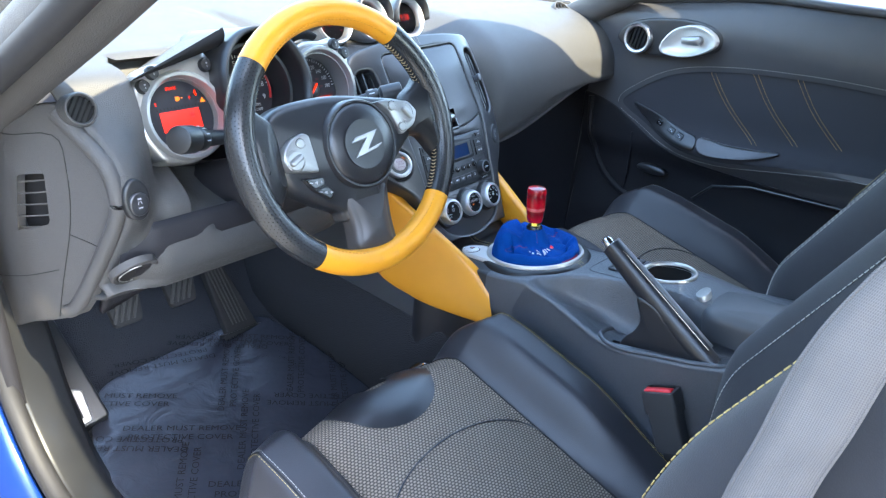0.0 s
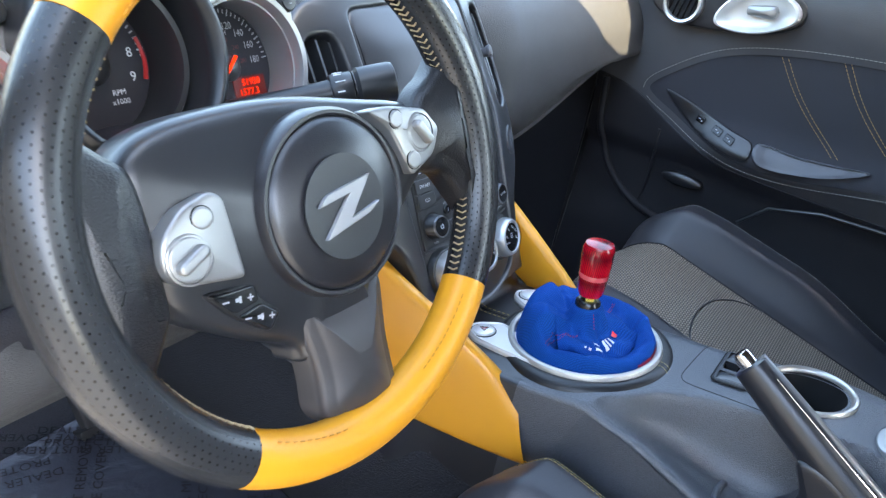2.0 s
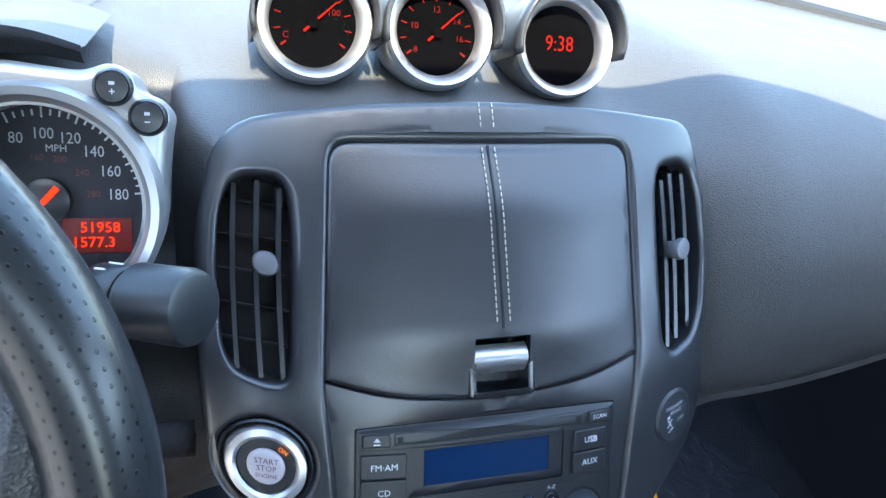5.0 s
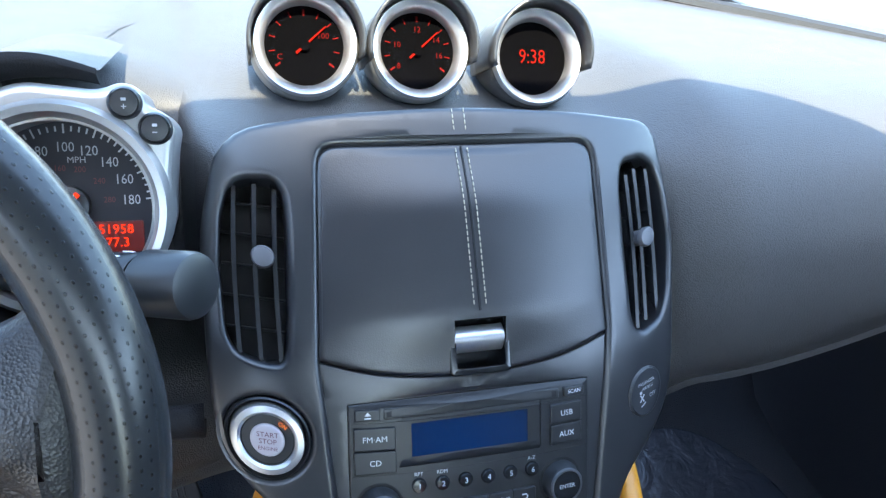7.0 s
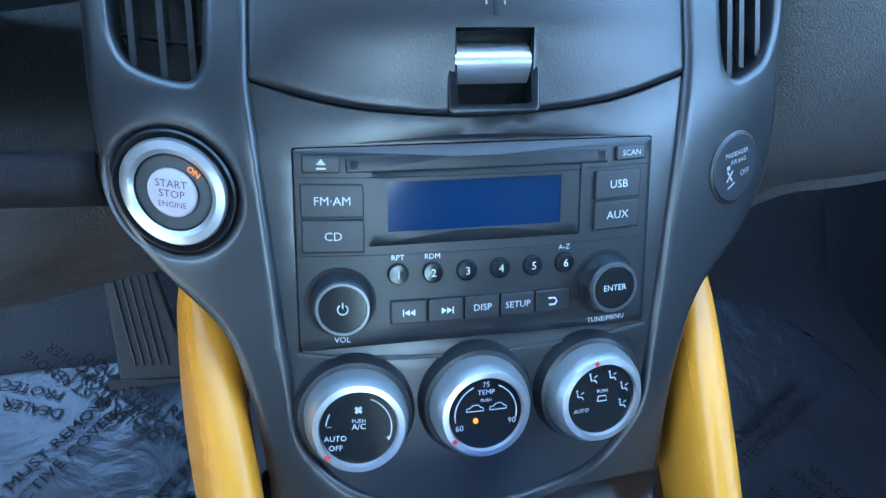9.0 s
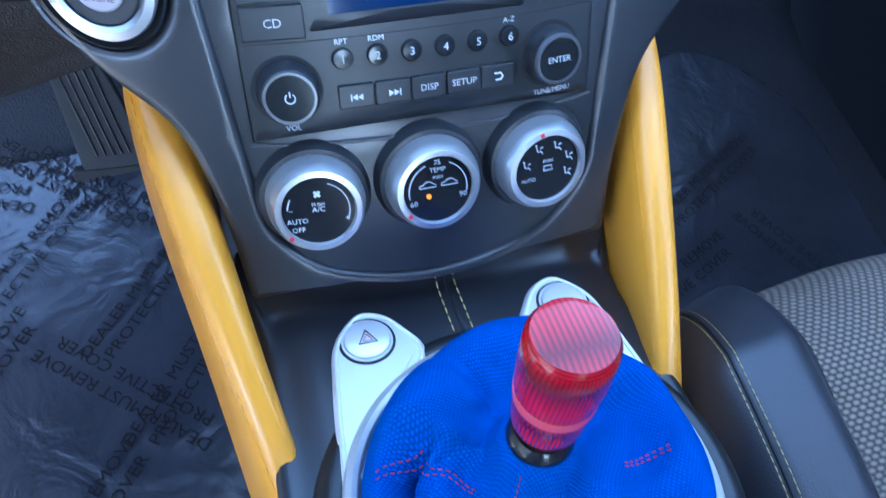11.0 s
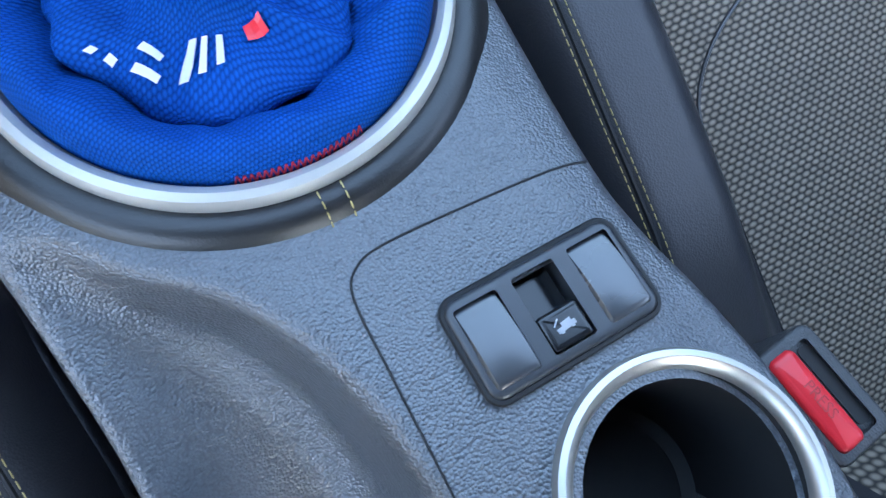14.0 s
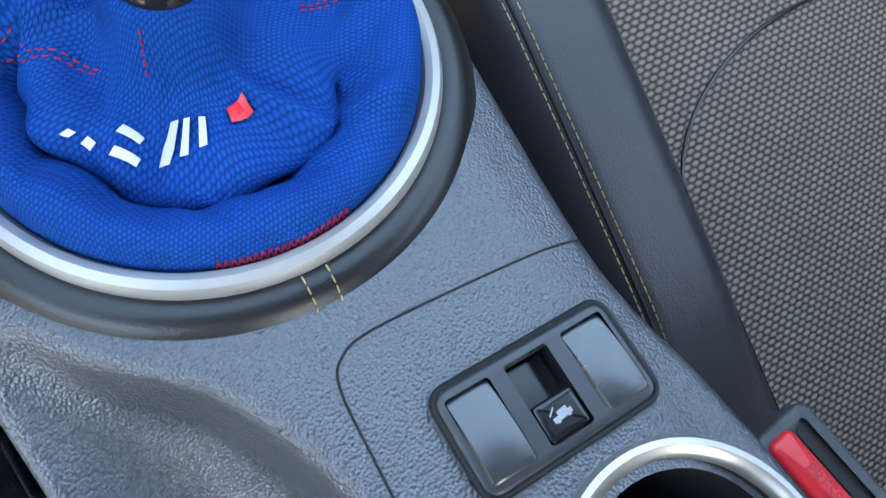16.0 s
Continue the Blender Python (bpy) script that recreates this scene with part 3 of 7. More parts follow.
def dash_rows(x):
    if x < 0:
        rows = mix_rows(DRIVER, MIDDLE, smooth(-0.26, -0.14, x))
        m = smooth(-0.155, -0.185, x)
        edge = lambda z: -0.522 + 0.060 * smooth(0.56, 0.47, z)
        rows = [(y + 0.10 * m * smooth(edge(z), edge(z) + 0.022, x) * smooth(0.455, 0.490, z) * (z < 0.648), z) for y, z in rows]
        near = smooth(-0.515, -0.575, x)
        rows = [(lerp(y, cap_edge_y(z) + 0.002, near) if 3 < i < 12 else y, z) for i, (y, z) in enumerate(rows)]
        return [(min(y, 0.80 - 1.05 * x * x), z) for y, z in rows]
    return mix_rows(MIDDLE, passenger_rows(x), smooth(0.145, 0.23, x))


def cap_x(y):
    """The end cap slants outwards from the dashboard's face to the door opening."""
    return -0.575 - 0.068 * smooth(0.07, 0.26, y)


def dash_point(s, t):
    x = lerp(-0.60, 0.664, s)
    rows = spline(dash_rows(x), 5, False)
    k = t * (len(rows) - 1)
    i = min(int(k), len(rows) - 2)
    y, z = lerp(rows[i][0], rows[i + 1][0], k - i), lerp(rows[i][1], rows[i + 1][1], k - i)
    return Vector((x + (cap_x(y) + 0.605) * max(0.0, 1 - (x + 0.60) / 0.07), y, z))


dash = thing("dashboard", (0, 0.4, 0.4), "dark grey grained vinyl dashboard, its top lit by the sun", "dashboard")
ob = thick(part("dash_skin", grid(96, 60, dash_point), M_DASH, dash), 0.006)
# the end cap looks out of the door opening
END = spline([(0.36, 0.632), (0.237, 0.612), (0.195, 0.624), (0.166, 0.626), (0.14, 0.597), (0.115, 0.570), (0.098, 0.539), (0.099, 0.509), (0.130, 0.436), (0.168, 0.361),
              (0.19, 0.338), (0.268, 0.302), (0.40, 0.235), (0.60, 0.20), (0.70, 0.35), (0.60, 0.58)], 6)
endf = lambda a, b, c=0.0: Vector((cap_x(-a) - c, -a, b))
cap = part("end_cap", pierced(endf, [(-y, z) for y, z in END], [rounded([(-0.242, 0.531), (-0.192, 0.544), (-0.195, 0.468), (-0.268, 0.438)], 0.010, 5)], 0.0, -0.012, 0.004, 0.02), M_GREYTRIM, dash,
           "warm grey side cover with a slatted vent")
# Near-black sheet behind the slats carries the duct's shade in its colour.
part("side_vent", slab(endf, rounded([(-0.240, 0.538), (-0.192, 0.55), (-0.184, 0.50), (-0.195, 0.456), (-0.272, 0.428), (-0.288, 0.48)], 0.009), -0.026, -0.018), M_DARK, cap, "black slatted side vent")
for k in range(5):
    t = (k + 0.6) / 5
    y0, y1 = lerp(0.194, 0.196, t), lerp(0.240, 0.276, t)
    part("slat", tube([endf(-lerp(y0, y1, i / 6), lerp(0.540, 0.462, t) - 0.30 * lerp(0, y1 - y0, i / 6), -0.004) for i in range(7)], 0.0011, 6, flat=0.6), M_GREYTRIM, cap)
for run in ([(0.34, 0.572), (0.249, 0.577), (0.178, 0.590), (0.167, 0.549), (0.172, 0.478), (0.194, 0.389), (0.207, 0.335)], [(0.40, 0.325), (0.355, 0.340), (0.28, 0.370), (0.197, 0.407)], [(0.176, 0.462), (0.15, 0.455), (0.126, 0.447)]):
    part("seam", tube([endf(-y, z, 0.0002) for y, z in spline(run, 4, False)], 0.0007, 6), M_DARK, cap)
ridge = [(0.166, 0.618), (0.137, 0.590), (0.112, 0.562), (0.103, 0.53), (0.106, 0.50), (0.135, 0.436), (0.172, 0.363), (0.19, 0.346)]
part("edge_roll", tube([endf(-y - 0.004, z, 0.0) for y, z in spline(ridge, 5, False)], 0.010, 10), M_GREYTRIM, cap)


# ---- round air vent and switch at the driver's end ----
def dash_at(x, zz):
    rows = spline(dash_rows(x), 6, False)
    best = min(rows[12:], key=lambda r: abs(r[1] - zz))
    return best[0]


def round_vent(x, z, lean):
    return lean_map((x, dash_at(x, z) - (0.016 if x < 0 else 0.004), z), lean)


VD0 = lean_map((-0.594, 0.143, 0.626), 20)
VD = lambda a, b, w=0.0: VD0(0.64 * a, 0.64 * b, 0.64 * w)
v = thing("round_air_vent", VD(0, 0), "round black air vent with slanted slats in the dashboard", "air vent")
part("rim", lathe(VD, [(0.031, -0.035), (0.031, -0.002), (0.0285, 0.004), (0.0262, 0.0045), (0.0245, 0.002), (0.0245, -0.012)], 40), M_DASH, v)
# Black disc paints the duct's unlit depth; the passenger vent has one too.
disc(VD, 0.0255, -0.008, M_DARK, v, "duct")
for k in range(-2, 3):
    g = shifted(VD, 0, 0, 0, 55)
    part("slat", box(g, 2 * math.sqrt(0.0235 ** 2 - (k * 0.009) ** 2), 0.0016, 0.008, 0.0007, v=k * 0.009, w0=-0.007), M_VANE, v)
VP = round_vent(0.585, 0.648, 48)
w_ = thing("round_air_vent", VP(0, 0), "round black air vent at the passenger end of the dashboard", "air vent")
part("rim", lathe(VP, [(0.030, -0.02), (0.030, 0.001), (0.0285, 0.004), (0.0262, 0.004), (0.025, 0.001), (0.025, -0.012)], 36), M_DASH, w_)
disc(VP, 0.0258, -0.007, M_DARK, w_, "duct")
for k in range(-1, 2):
    part("slat", box(shifted(VP, 0, 0, 0, 70), 2 * math.sqrt(0.0245 ** 2 - (k * 0.011) ** 2), 0.0024, 0.007, 0.001, v=k * 0.011, w0=-0.005), M_PLASTIC, w_)
VB0 = lean_map((-0.565, 0.094, 0.523), 10)
VB = lambda a, b, w=0.0: VB0(1.15 * a, 1.15 * b, w)
v = thing("traction_switch", VB(0, 0), "round black traction control switch in an oval bezel", "switch")
part("bezel", slab(VB, oval(0.0145, 0.0225, 32), -0.01, 0.004, 0.003), M_PLASTIC, v)
part("button", slab(VB, oval(0.0108, 0.0125, 28, 0, -0.004), 0.003, 0.008, 0.002), M_TRIM, v)
part("symbol", bars(VB, [(0.0, 0.002, 0.0040, 0.0018, 0), (0.0015, -0.002, 0.0008, 0.0036, 20), (-0.0015, -0.002, 0.0008, 0.0036, -20), (0, -0.0075, 0.0046, 0.0014, 0)], 0.0084), M_GREY_PRINT, v)
# lower knee panel and column
kn = thing("lower_dash", (-0.42, 0.12, 0.39), "dark grey plastic lower dashboard below the steering column", "dashboard")
part("panel", grid(40, 14, lambda s, t: Vector(((x := lerp(-0.578, -0.17, s)), lerp(0.1175, 0.20, t) - 0.042 * math.sin(math.pi * min(1.0, t * 1.15)) * (1 - 0.45 * t) + 0.022 * (1 - t) * smooth(-0.53, -0.575, x),
     lerp(0.476, 0.345 + 0.06 * smooth(-0.42, -0.24, x) - 0.03 * smooth(-0.45, -0.62, x), t)))), M_LOWER, kn)
thick(bpy.data.objects["panel"], 0.008, 1.0)
KN = lean_map((-0.564, 0.122, 0.416), -42)
LV = plane_map((-0.196, 0.148, 0.4125), (1, 0.0, -0.1), (0.05, 0.72, -0.69))
part("louvre", slab(LV, oval(0.013, 0.010, 24), -0.004, 0.0012, 0.001), M_PLASTIC, kn, "small louvred sensor cover")
for k in range(4):
    part("slat", box(LV, 0.020 - 0.004 * abs(k - 1.5), 0.0014, 0.0012, 0.0005, v=-0.006 + 0.004 * k, w0=0.0012), M_GREYTRIM, kn)
rel = part("release_recess", lathe(KN, [(0.031, -0.006), (0.0305, 0.003), (0.0285, 0.0045), (0.0260, 0.0030), (0.0215, 0.0000), (0.012, -0.0020), (0.0, -0.0024)], 40), M_GREYTRIM, kn, "shallow round recess of the bonnet release")
# Black half-moon and pale arc paint the recess's shaded depth and lit rim.
part("grip", slab(KN, [(0.0205 * math.cos(a), 0.0205 * math.sin(a)) for a in [radians(95 + 170 * k / 20) for k in range(21)]], -0.004, 0.0050, 0.0012), M_DARK, rel, "black half-moon release grip")
part("edge", tube([KN(0.0215 * math.cos(a), 0.0215 * math.sin(a), 0.0042) for a in [radians(85 + 190 * k / 20) for k in range(21)]], 0.0009, 6), M_PAINTSILVER, rel)


# ---- centre stack ----
CX = -0.003


def stack_profile(v):
    """Height along the face to y and z: steeper below, leaning further forward above."""
    y, z, n = 0.0725, 0.495, 24
    for k in range(n):
        q = v * (k + 0.5) / n
        a = radians(lerp(25, 34, smooth(-0.01, 0.04, q)) + 5 * smooth(0.10, 0.19, q) + 6 * smooth(-0.14, -0.18, q))
        y += math.sin(a) * v / n
        z += math.cos(a) * v / n
    return y, z


PROFILE = [stack_profile(-0.26 + 0.002 * i) for i in range(261)]


def stack(u, v, w=0.0):
    """A point of the centre stack's face; its rows climb slightly towards the passenger."""
    v = v + 0.022 * u
    k = min(max((v + 0.26) / 0.002, 0.0), 259.999)
    i = int(k)
    y, z = (PROFILE[i][j] + (PROFILE[i + 1][j] - PROFILE[i][j]) * (k - i) for j in (0, 1))
    a = radians(lerp(25, 34, smooth(-0.01, 0.04, v)) + 5 * smooth(0.10, 0.19, v))
    back = 0.020 * (min(abs(u), 0.18) / 0.16) ** 4 + 0.004 * (u / 0.1) ** 2
    return Vector((CX + u, y - math.cos(a) * w + back, z + math.sin(a) * w))


def mirror(half):
    return half + [(-x, y) for x, y in half[::-1]]


M_ADJUST = material("adjuster_grey", (0.10, 0.10, 0.108), 0.36, vary=0.05)
cs = thing("center_stack", (0, 0.15, 0.40), "dark grey centre stack with storage lid and side vents", "dashboard console")
OUTER = rounded(mirror([(0.02, 0.192), (0.088, 0.187), (0.153, 0.171), (0.167, 0.10), (0.163, 0.02), (0.158, -0.028), (0.138, -0.052), (0.111, -0.074), (0.099, -0.12), (0.095, -0.165)]),
                [0.02, 0.03, 0.02, 0.03, 0.03, 0.02, 0.02, 0.02, 0.02, 0.004] + [0.004, 0.02, 0.02, 0.02, 0.03, 0.03, 0.02, 0.03, 0.02, 0.02][:10], 5)
def widen(o):
    return [(x * (1 + (0.03 if x > 0 else -0.01) * smooth(0.02, 0.07, y)), y) for x, y in o]


PANEL = rounded(mirror([(0.097, 0.170), (0.1015, 0.03), (0.098, 0.0), (0.0855, -0.128), (0.062, -0.155), (0.02, -0.1665)]),
                [0.018, 0.01, 0.01, 0.012, 0.03, 0.03, 0.03, 0.03, 0.012, 0.01, 0.01, 0.018], 5)
VENT = rounded([(0.1200, 0.040), (0.1225, 0.0285), (0.130, 0.0245), (0.148, 0.029), (0.1575, 0.044), (0.164, 0.082), (0.160, 0.118), (0.152, 0.138), (0.140, 0.1465), (0.1225, 0.146), (0.1185, 0.130), (0.1185, 0.09)], 0.006)
VENTL = rounded([(-0.1125, 0.115), (-0.1135, 0.062), (-0.1150, 0.037), (-0.1190, 0.0285), (-0.131, 0.0290), (-0.1455, 0.033), (-0.1510, 0.044), (-0.1535, 0.087), (-0.1520, 0.115), (-0.147, 0.134), (-0.138, 0.1415), (-0.120, 0.1430), (-0.1140, 0.135)], 0.006)
OUTER, PANEL = widen(OUTER), widen(PANEL)
STX, STY = -0.1292, -0.0165
STARTHOLE = oval(0.0254, 0.0254, 40, STX, STY)
part("bezel", pierced(stack, OUTER, [inset(PANEL, 0.0045), VENT, VENTL, STARTHOLE], 0.004, -0.075, 0.0045, 0.0045, 5, flare=True), M_TRIM, cs)
for k, hole in enumerate((VENT, VENTL)):
    sgn = 1 if k == 0 else -1
    # Near-black sheet closes the hole, its colour standing in for the duct's shade.
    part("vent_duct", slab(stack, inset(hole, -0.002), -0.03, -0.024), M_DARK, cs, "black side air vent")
    for j, uu in enumerate((0.1290, 0.1375, 0.1500) if k == 0 else (0.1185, 0.1305, 0.1430)):
        path = [stack(sgn * (uu + 0.0015 * math.sin(i / 8 * math.pi)), lerp(0.030 + 0.003 * j, 0.143 - 0.003 * abs(j - 1), i / 8), -0.006) for i in range(9)]
        bm = bmesh.new()
        loops = [[bm.verts.new(p + Vector((dx, dy, 0.3 * dy))) for dx, dy in ((-0.0013, -0.004), (0.0013, -0.004), (0.0016, 0.016), (-0.0016, 0.016))] for p in path]
        for a, b in zip(loops, loops[1:]):
            ring_faces(bm, a, b)
        part("vent_vane", bm, M_VANE, cs)
    for j in range(5):
        part("vent_vane", box(stack, 0.040, 0.0018, 0.004, 0.0008, u=sgn * (0.1405 if k == 0 else 0.1325), v=0.048 + 0.02 * j, w0=-0.021), M_PLASTIC, cs)
    G = shifted(stack, 0.1365 if k == 0 else -0.1276, 0.0890 if k == 0 else 0.0935, 0)
    part("vent_knob", lathe(G, [(0.0055, -0.012), (0.0055, 0.003), (0.0068, 0.004), (0.0070, 0.008), (0.0062, 0.0098), (0.004, 0.0102), (0.0, 0.0102)], 28), M_ADJUST, cs, "grey round vent adjuster")
# storage lid
M_LIDTHREAD = material("dull_grey_thread", (0.40, 0.36, 0.27), 0.7, vary=0.1)
LID = rounded([(0.0955, 0.1680), (0.0998, 0.0306), (0.06, 0.0201), (0.0, 0.0151), (-0.06, 0.0201), (-0.0998, 0.0306), (-0.0955, 0.1680)], [0.018, 0.004, 0.03, 0.05, 0.03, 0.004, 0.018], 6)
LID = widen(LID)
LATCH = rrect(0.0405, 0.0380, 0.003, cx=0.0045, cy=0.0370)
lid = part("storage_lid", pierced(stack, inset(LID, 0.0017), [LATCH], 0.0020, -0.02, 0.0030, 0.0045, 5, height=lambda x, y: 0.0065 * (1 - (x / 0.1) ** 2) * smooth(0.02, 0.06, y) * smooth(0.17, 0.12, y)), M_LEATHER, cs, "padded black lid with grey double stitching")
part("gap", slab(stack, PANEL, -0.03, -0.010), M_DARK, cs)
lidw = lambda x, y: 0.0025 + 0.0065 * (1 - (x / 0.1) ** 2) * smooth(0.02, 0.06, y) * smooth(0.17, 0.12, y)
def seam_u(v):
    """The double seam leans towards the driver as it climbs."""
    return 0.0046 - 0.034 * (v - 0.055)


for k, du in enumerate((-0.0040, 0.0040)):
    run = [stack(seam_u(v) + du, v, lidw(0, v) + 0.0002) for v in [lerp(0.164, 0.058, i / 24) for i in range(25)]]
    part("stitching", stitches(run, 0.0030, 0.0010, 0.00042), M_LIDTHREAD, lid)
    run = [stack(seam_u(v) + du, v, 0.0046) for v in [lerp(0.1905, 0.174, i / 5) for i in range(6)]]
    part("stitching", stitches(run, 0.0030, 0.0010, 0.00042), M_LIDTHREAD, cs)
part("seam", tube([stack(seam_u(v), v, lidw(0, v) - 0.0004) for v in [lerp(0.165, 0.058, i / 20) for i in range(21)]], 0.0009, 6), M_DARK, lid)
part("latch_pocket", pierced(stack, inset(LATCH, -0.0002), [rrect(0.0350, 0.0325, 0.003, cx=0.0045, cy=0.0370)], 0.0045, -0.016, 0.0012, 0.006), M_GLOSS, lid, "glossy black latch recess")
part("latch_back", slab(stack, inset(LATCH, 0.0005), -0.018, -0.012), M_GLOSS, lid)
part("latch", grid(12, 8, lambda s, t: stack(0.0038 + lerp(-0.0172, 0.0172, s), lerp(0.0485, 0.0315, t), -0.006 + 0.011 * math.sin(math.pi * (0.15 + 0.75 * t)))), M_SILVER, lid, "satin silver release latch")

# ---- radio and climate panel ----
FASCIA = rounded([(0.0992, 0.0315), (0.0965, 0.0), (0.0842, -0.127), (0.061, -0.1538), (0.02, -0.165), (-0.02, -0.165), (-0.061, -0.1538), (-0.0842, -0.127), (-0.0965, 0.0), (-0.0992, 0.0315),
                  (-0.06, 0.0212), (0.0, 0.0165), (0.06, 0.0212)], [0.002, 0.01, 0.012, 0.03, 0.03, 0.03, 0.03, 0.012, 0.01, 0.002, 0.03, 0.05, 0.03], 5)
part("fascia", pierced(stack, FASCIA, [rrect(0.164, 0.0900, 0.002, cx=0.0, cy=-0.0392)], 0.0005, -0.02, 0.0008, 0.007, 1), M_TRIM, cs, "smooth black fascia round the radio")
radio = thing("radio", stack(0, -0.0375), "black car radio with blue display, keys and two knobs", "car radio")
part("face", pierced(stack, rrect(0.1615, 0.0875, 0.0015, cx=0, cy=-0.0392), [rrect(0.0970, 0.0335, 0.002, cx=-0.0025, cy=-0.0205)], 0.002, -0.02, 0.0006, 0.006, 1), M_PLASTIC, radio)
part("display_frame", pierced(stack, rrect(0.0965, 0.033, 0.002, cx=-0.0025, cy=-0.0205), [rrect(0.0788, 0.0222, 0.0005, cx=-0.0028, cy=-0.0200)], 0.0012, -0.01, 0.0004, 0.006, 1), M_PLASTIC, radio)
part("display", slab(stack, rrect(0.0795, 0.0230, 0.0008, cx=-0.0028, cy=-0.0200), -0.012, 0.0004), M_SCREEN, radio, "dark blue unlit display")
part("disc_slot", pierced(stack, rrect(0.1175, 0.0068, 0.0012, cx=-0.0005, cy=-0.0018), [rrect(0.1150, 0.0046, 0.0008, cx=-0.0005, cy=-0.0018)], 0.0027, 0.0010, 0.0005, 0.004), M_PLASTIC, radio, "rim of the disc slot")
part("slot_gap", slab(stack, rrect(0.1152, 0.0048, 0.0008, cx=-0.0005, cy=-0.0018), 0.0008, 0.0022), M_DARK, radio)
for v_ in (-0.0072, -0.0405):
    part("groove", tube([stack(lerp(-0.079, 0.079, i / 16), v_, 0.0019) for i in range(17)], 0.0003, 5), M_DARK, radio)


def key(u, v, w, h, word="", size=0.0042, mat=M_PLASTIC, proud=0.0042, name="key"):
    k = part(name, box(stack, w, h, proud, 0.0010, u=u, v=v, w0=0.0, rim=0.0006), mat, radio)
    if word:
        lettering(word, stack, size, M_WHITE, k, u, v, proud + 0.0003, wide=1.02)
    return k


ej = key(-0.0695, -0.0016, 0.0155, 0.0070)
part("symbol", bars(stack, [(-0.0695, -0.0031, 0.0040, 0.0007, 0), (-0.0695, -0.0013, 0.0036, 0.0006, 0), (-0.0695, -0.0005, 0.0022, 0.0008, 0), (-0.0695, 0.0002, 0.0009, 0.0008, 0)], 0.0046), M_WHITE, ej)
key(0.0690, -0.0016, 0.0145, 0.0065, "SCAN", 0.0036)
key(-0.0653, -0.0168, 0.0262, 0.0140, "FM·AM", 0.0052)
key(-0.0653, -0.0318, 0.0262, 0.0140, "CD", 0.0052)
key(0.0632, -0.0152, 0.0225, 0.0130, "USB", 0.0052)
key(0.0632, -0.0292, 0.0225, 0.0130, "AUX", 0.0052)
for i in range(6):
    u = -0.0380 + i * 0.01524
    k = part("preset_key", lathe(shifted(stack, u, -0.0490), [(0.0047, 0.0), (0.0047, 0.0036), (0.0040, 0.0046), (0.0, 0.0048)], 24), M_GLOSS, radio)
    lettering(str(i + 1), stack, 0.0050, M_WHITE, k, u, -0.0490, 0.0053)
for word, u in (("RPT", -0.0380), ("RDM", -0.0228), ("A-Z", 0.0382)):
    lettering(word, stack, 0.0034, M_WHITE, radio, u, -0.0420, 0.0024)
for i, word in enumerate(("", "", "DISP", "SETUP", "")):
    u = -0.0335 + i * 0.0165
    k = key(u, -0.0662, 0.0160, 0.0105, word, 0.0042)
    if i < 2:
        tri = [(0.0, 0), (0.0024, 0.0015), (0.0024, -0.0015)] if i == 0 else [(0, 0.0015), (0.0024, 0), (0, -0.0015)]
        bm = bmesh.new()
        for off in (-0.0022, 0.0002):
            bm.faces.new([bm.verts.new(stack(u + off + x, -0.0662 + y, 0.0047)) for x, y in tri])
        bars(stack, [(u + (-0.0026 if i == 0 else 0.0030), -0.0662, 0.0006, 0.0032, 0)], 0.0047, bm)
        part("symbol", bm, M_WHITE, k, smooth=False)
    if i == 4:
        part("symbol", tube([stack(u - 0.002, -0.0647, 0.0047), stack(u + 0.001, -0.0647, 0.0047), stack(u + 0.002, -0.0662, 0.0047), stack(u + 0.001, -0.0677, 0.0047), stack(u - 0.0015, -0.0677, 0.0047)], 0.0004, 5), M_WHITE, k)


M_KNOBEDGE = material("knob_edge_metal", (0.17, 0.17, 0.18), 0.32, metal=0.8, vary=0.05)


def dial_knob(parent, u, v, r, word):
    g = shifted(stack, u, v)
    part("knob_recess", slab(g, oval(r + 0.0032, r + 0.0032, 40), 0.0, 0.0023), M_DARK, parent)
    k = part("knob", lathe(g, [(r + 0.0012, 0.001), (r + 0.0012, 0.004), (r, 0.0055), (r - 0.0003, 0.0125), (r - 0.0016, 0.0140)], 64, flute=lambda i, j: (0.012 if i % 2 and j in (2, 3) else 0)), M_PLASTIC, parent, "knurled black knob with bright edge")
    part("knob_ring", lathe(g, [(r - 0.0004, 0.0128), (r - 0.0010, 0.0144), (r - 0.0021, 0.0144), (r - 0.0022, 0.0125)], 48), M_KNOBEDGE, k, "dull metal knob edge")
    part("knob_face", slab(g, oval(r - 0.002, r - 0.002, 40), 0.012, 0.0139, 0.0004), M_GLOSS, k)
    if word:
        lettering(word, g, 0.0038, M_WHITE, k, 0, 0, 0.0143)
    return k


kv = dial_knob(radio, -0.0630, -0.0607, 0.0122, "")
part("symbol", tube([shifted(stack, -0.0630, -0.0607)(0.0021 * math.sin(a), 0.0021 * math.cos(a), 0.0143) for a in [0.6 + i * 0.34 for i in range(16)]], 0.0003, 5), M_WHITE, kv)
part("symbol", bars(shifted(stack, -0.0630, -0.0607), [(0, 0.0018, 0.0006, 0.0026, 0)], 0.0145), M_WHITE, kv)
dial_knob(radio, 0.0587, -0.0605, 0.0120, "ENTER")
lettering("VOL", stack, 0.0036, M_WHITE, radio, -0.0625, -0.0778, 0.0024)
lettering("TUNE/MENU", stack, 0.0034, M_WHITE, radio, 0.0605, -0.0783, 0.0024)
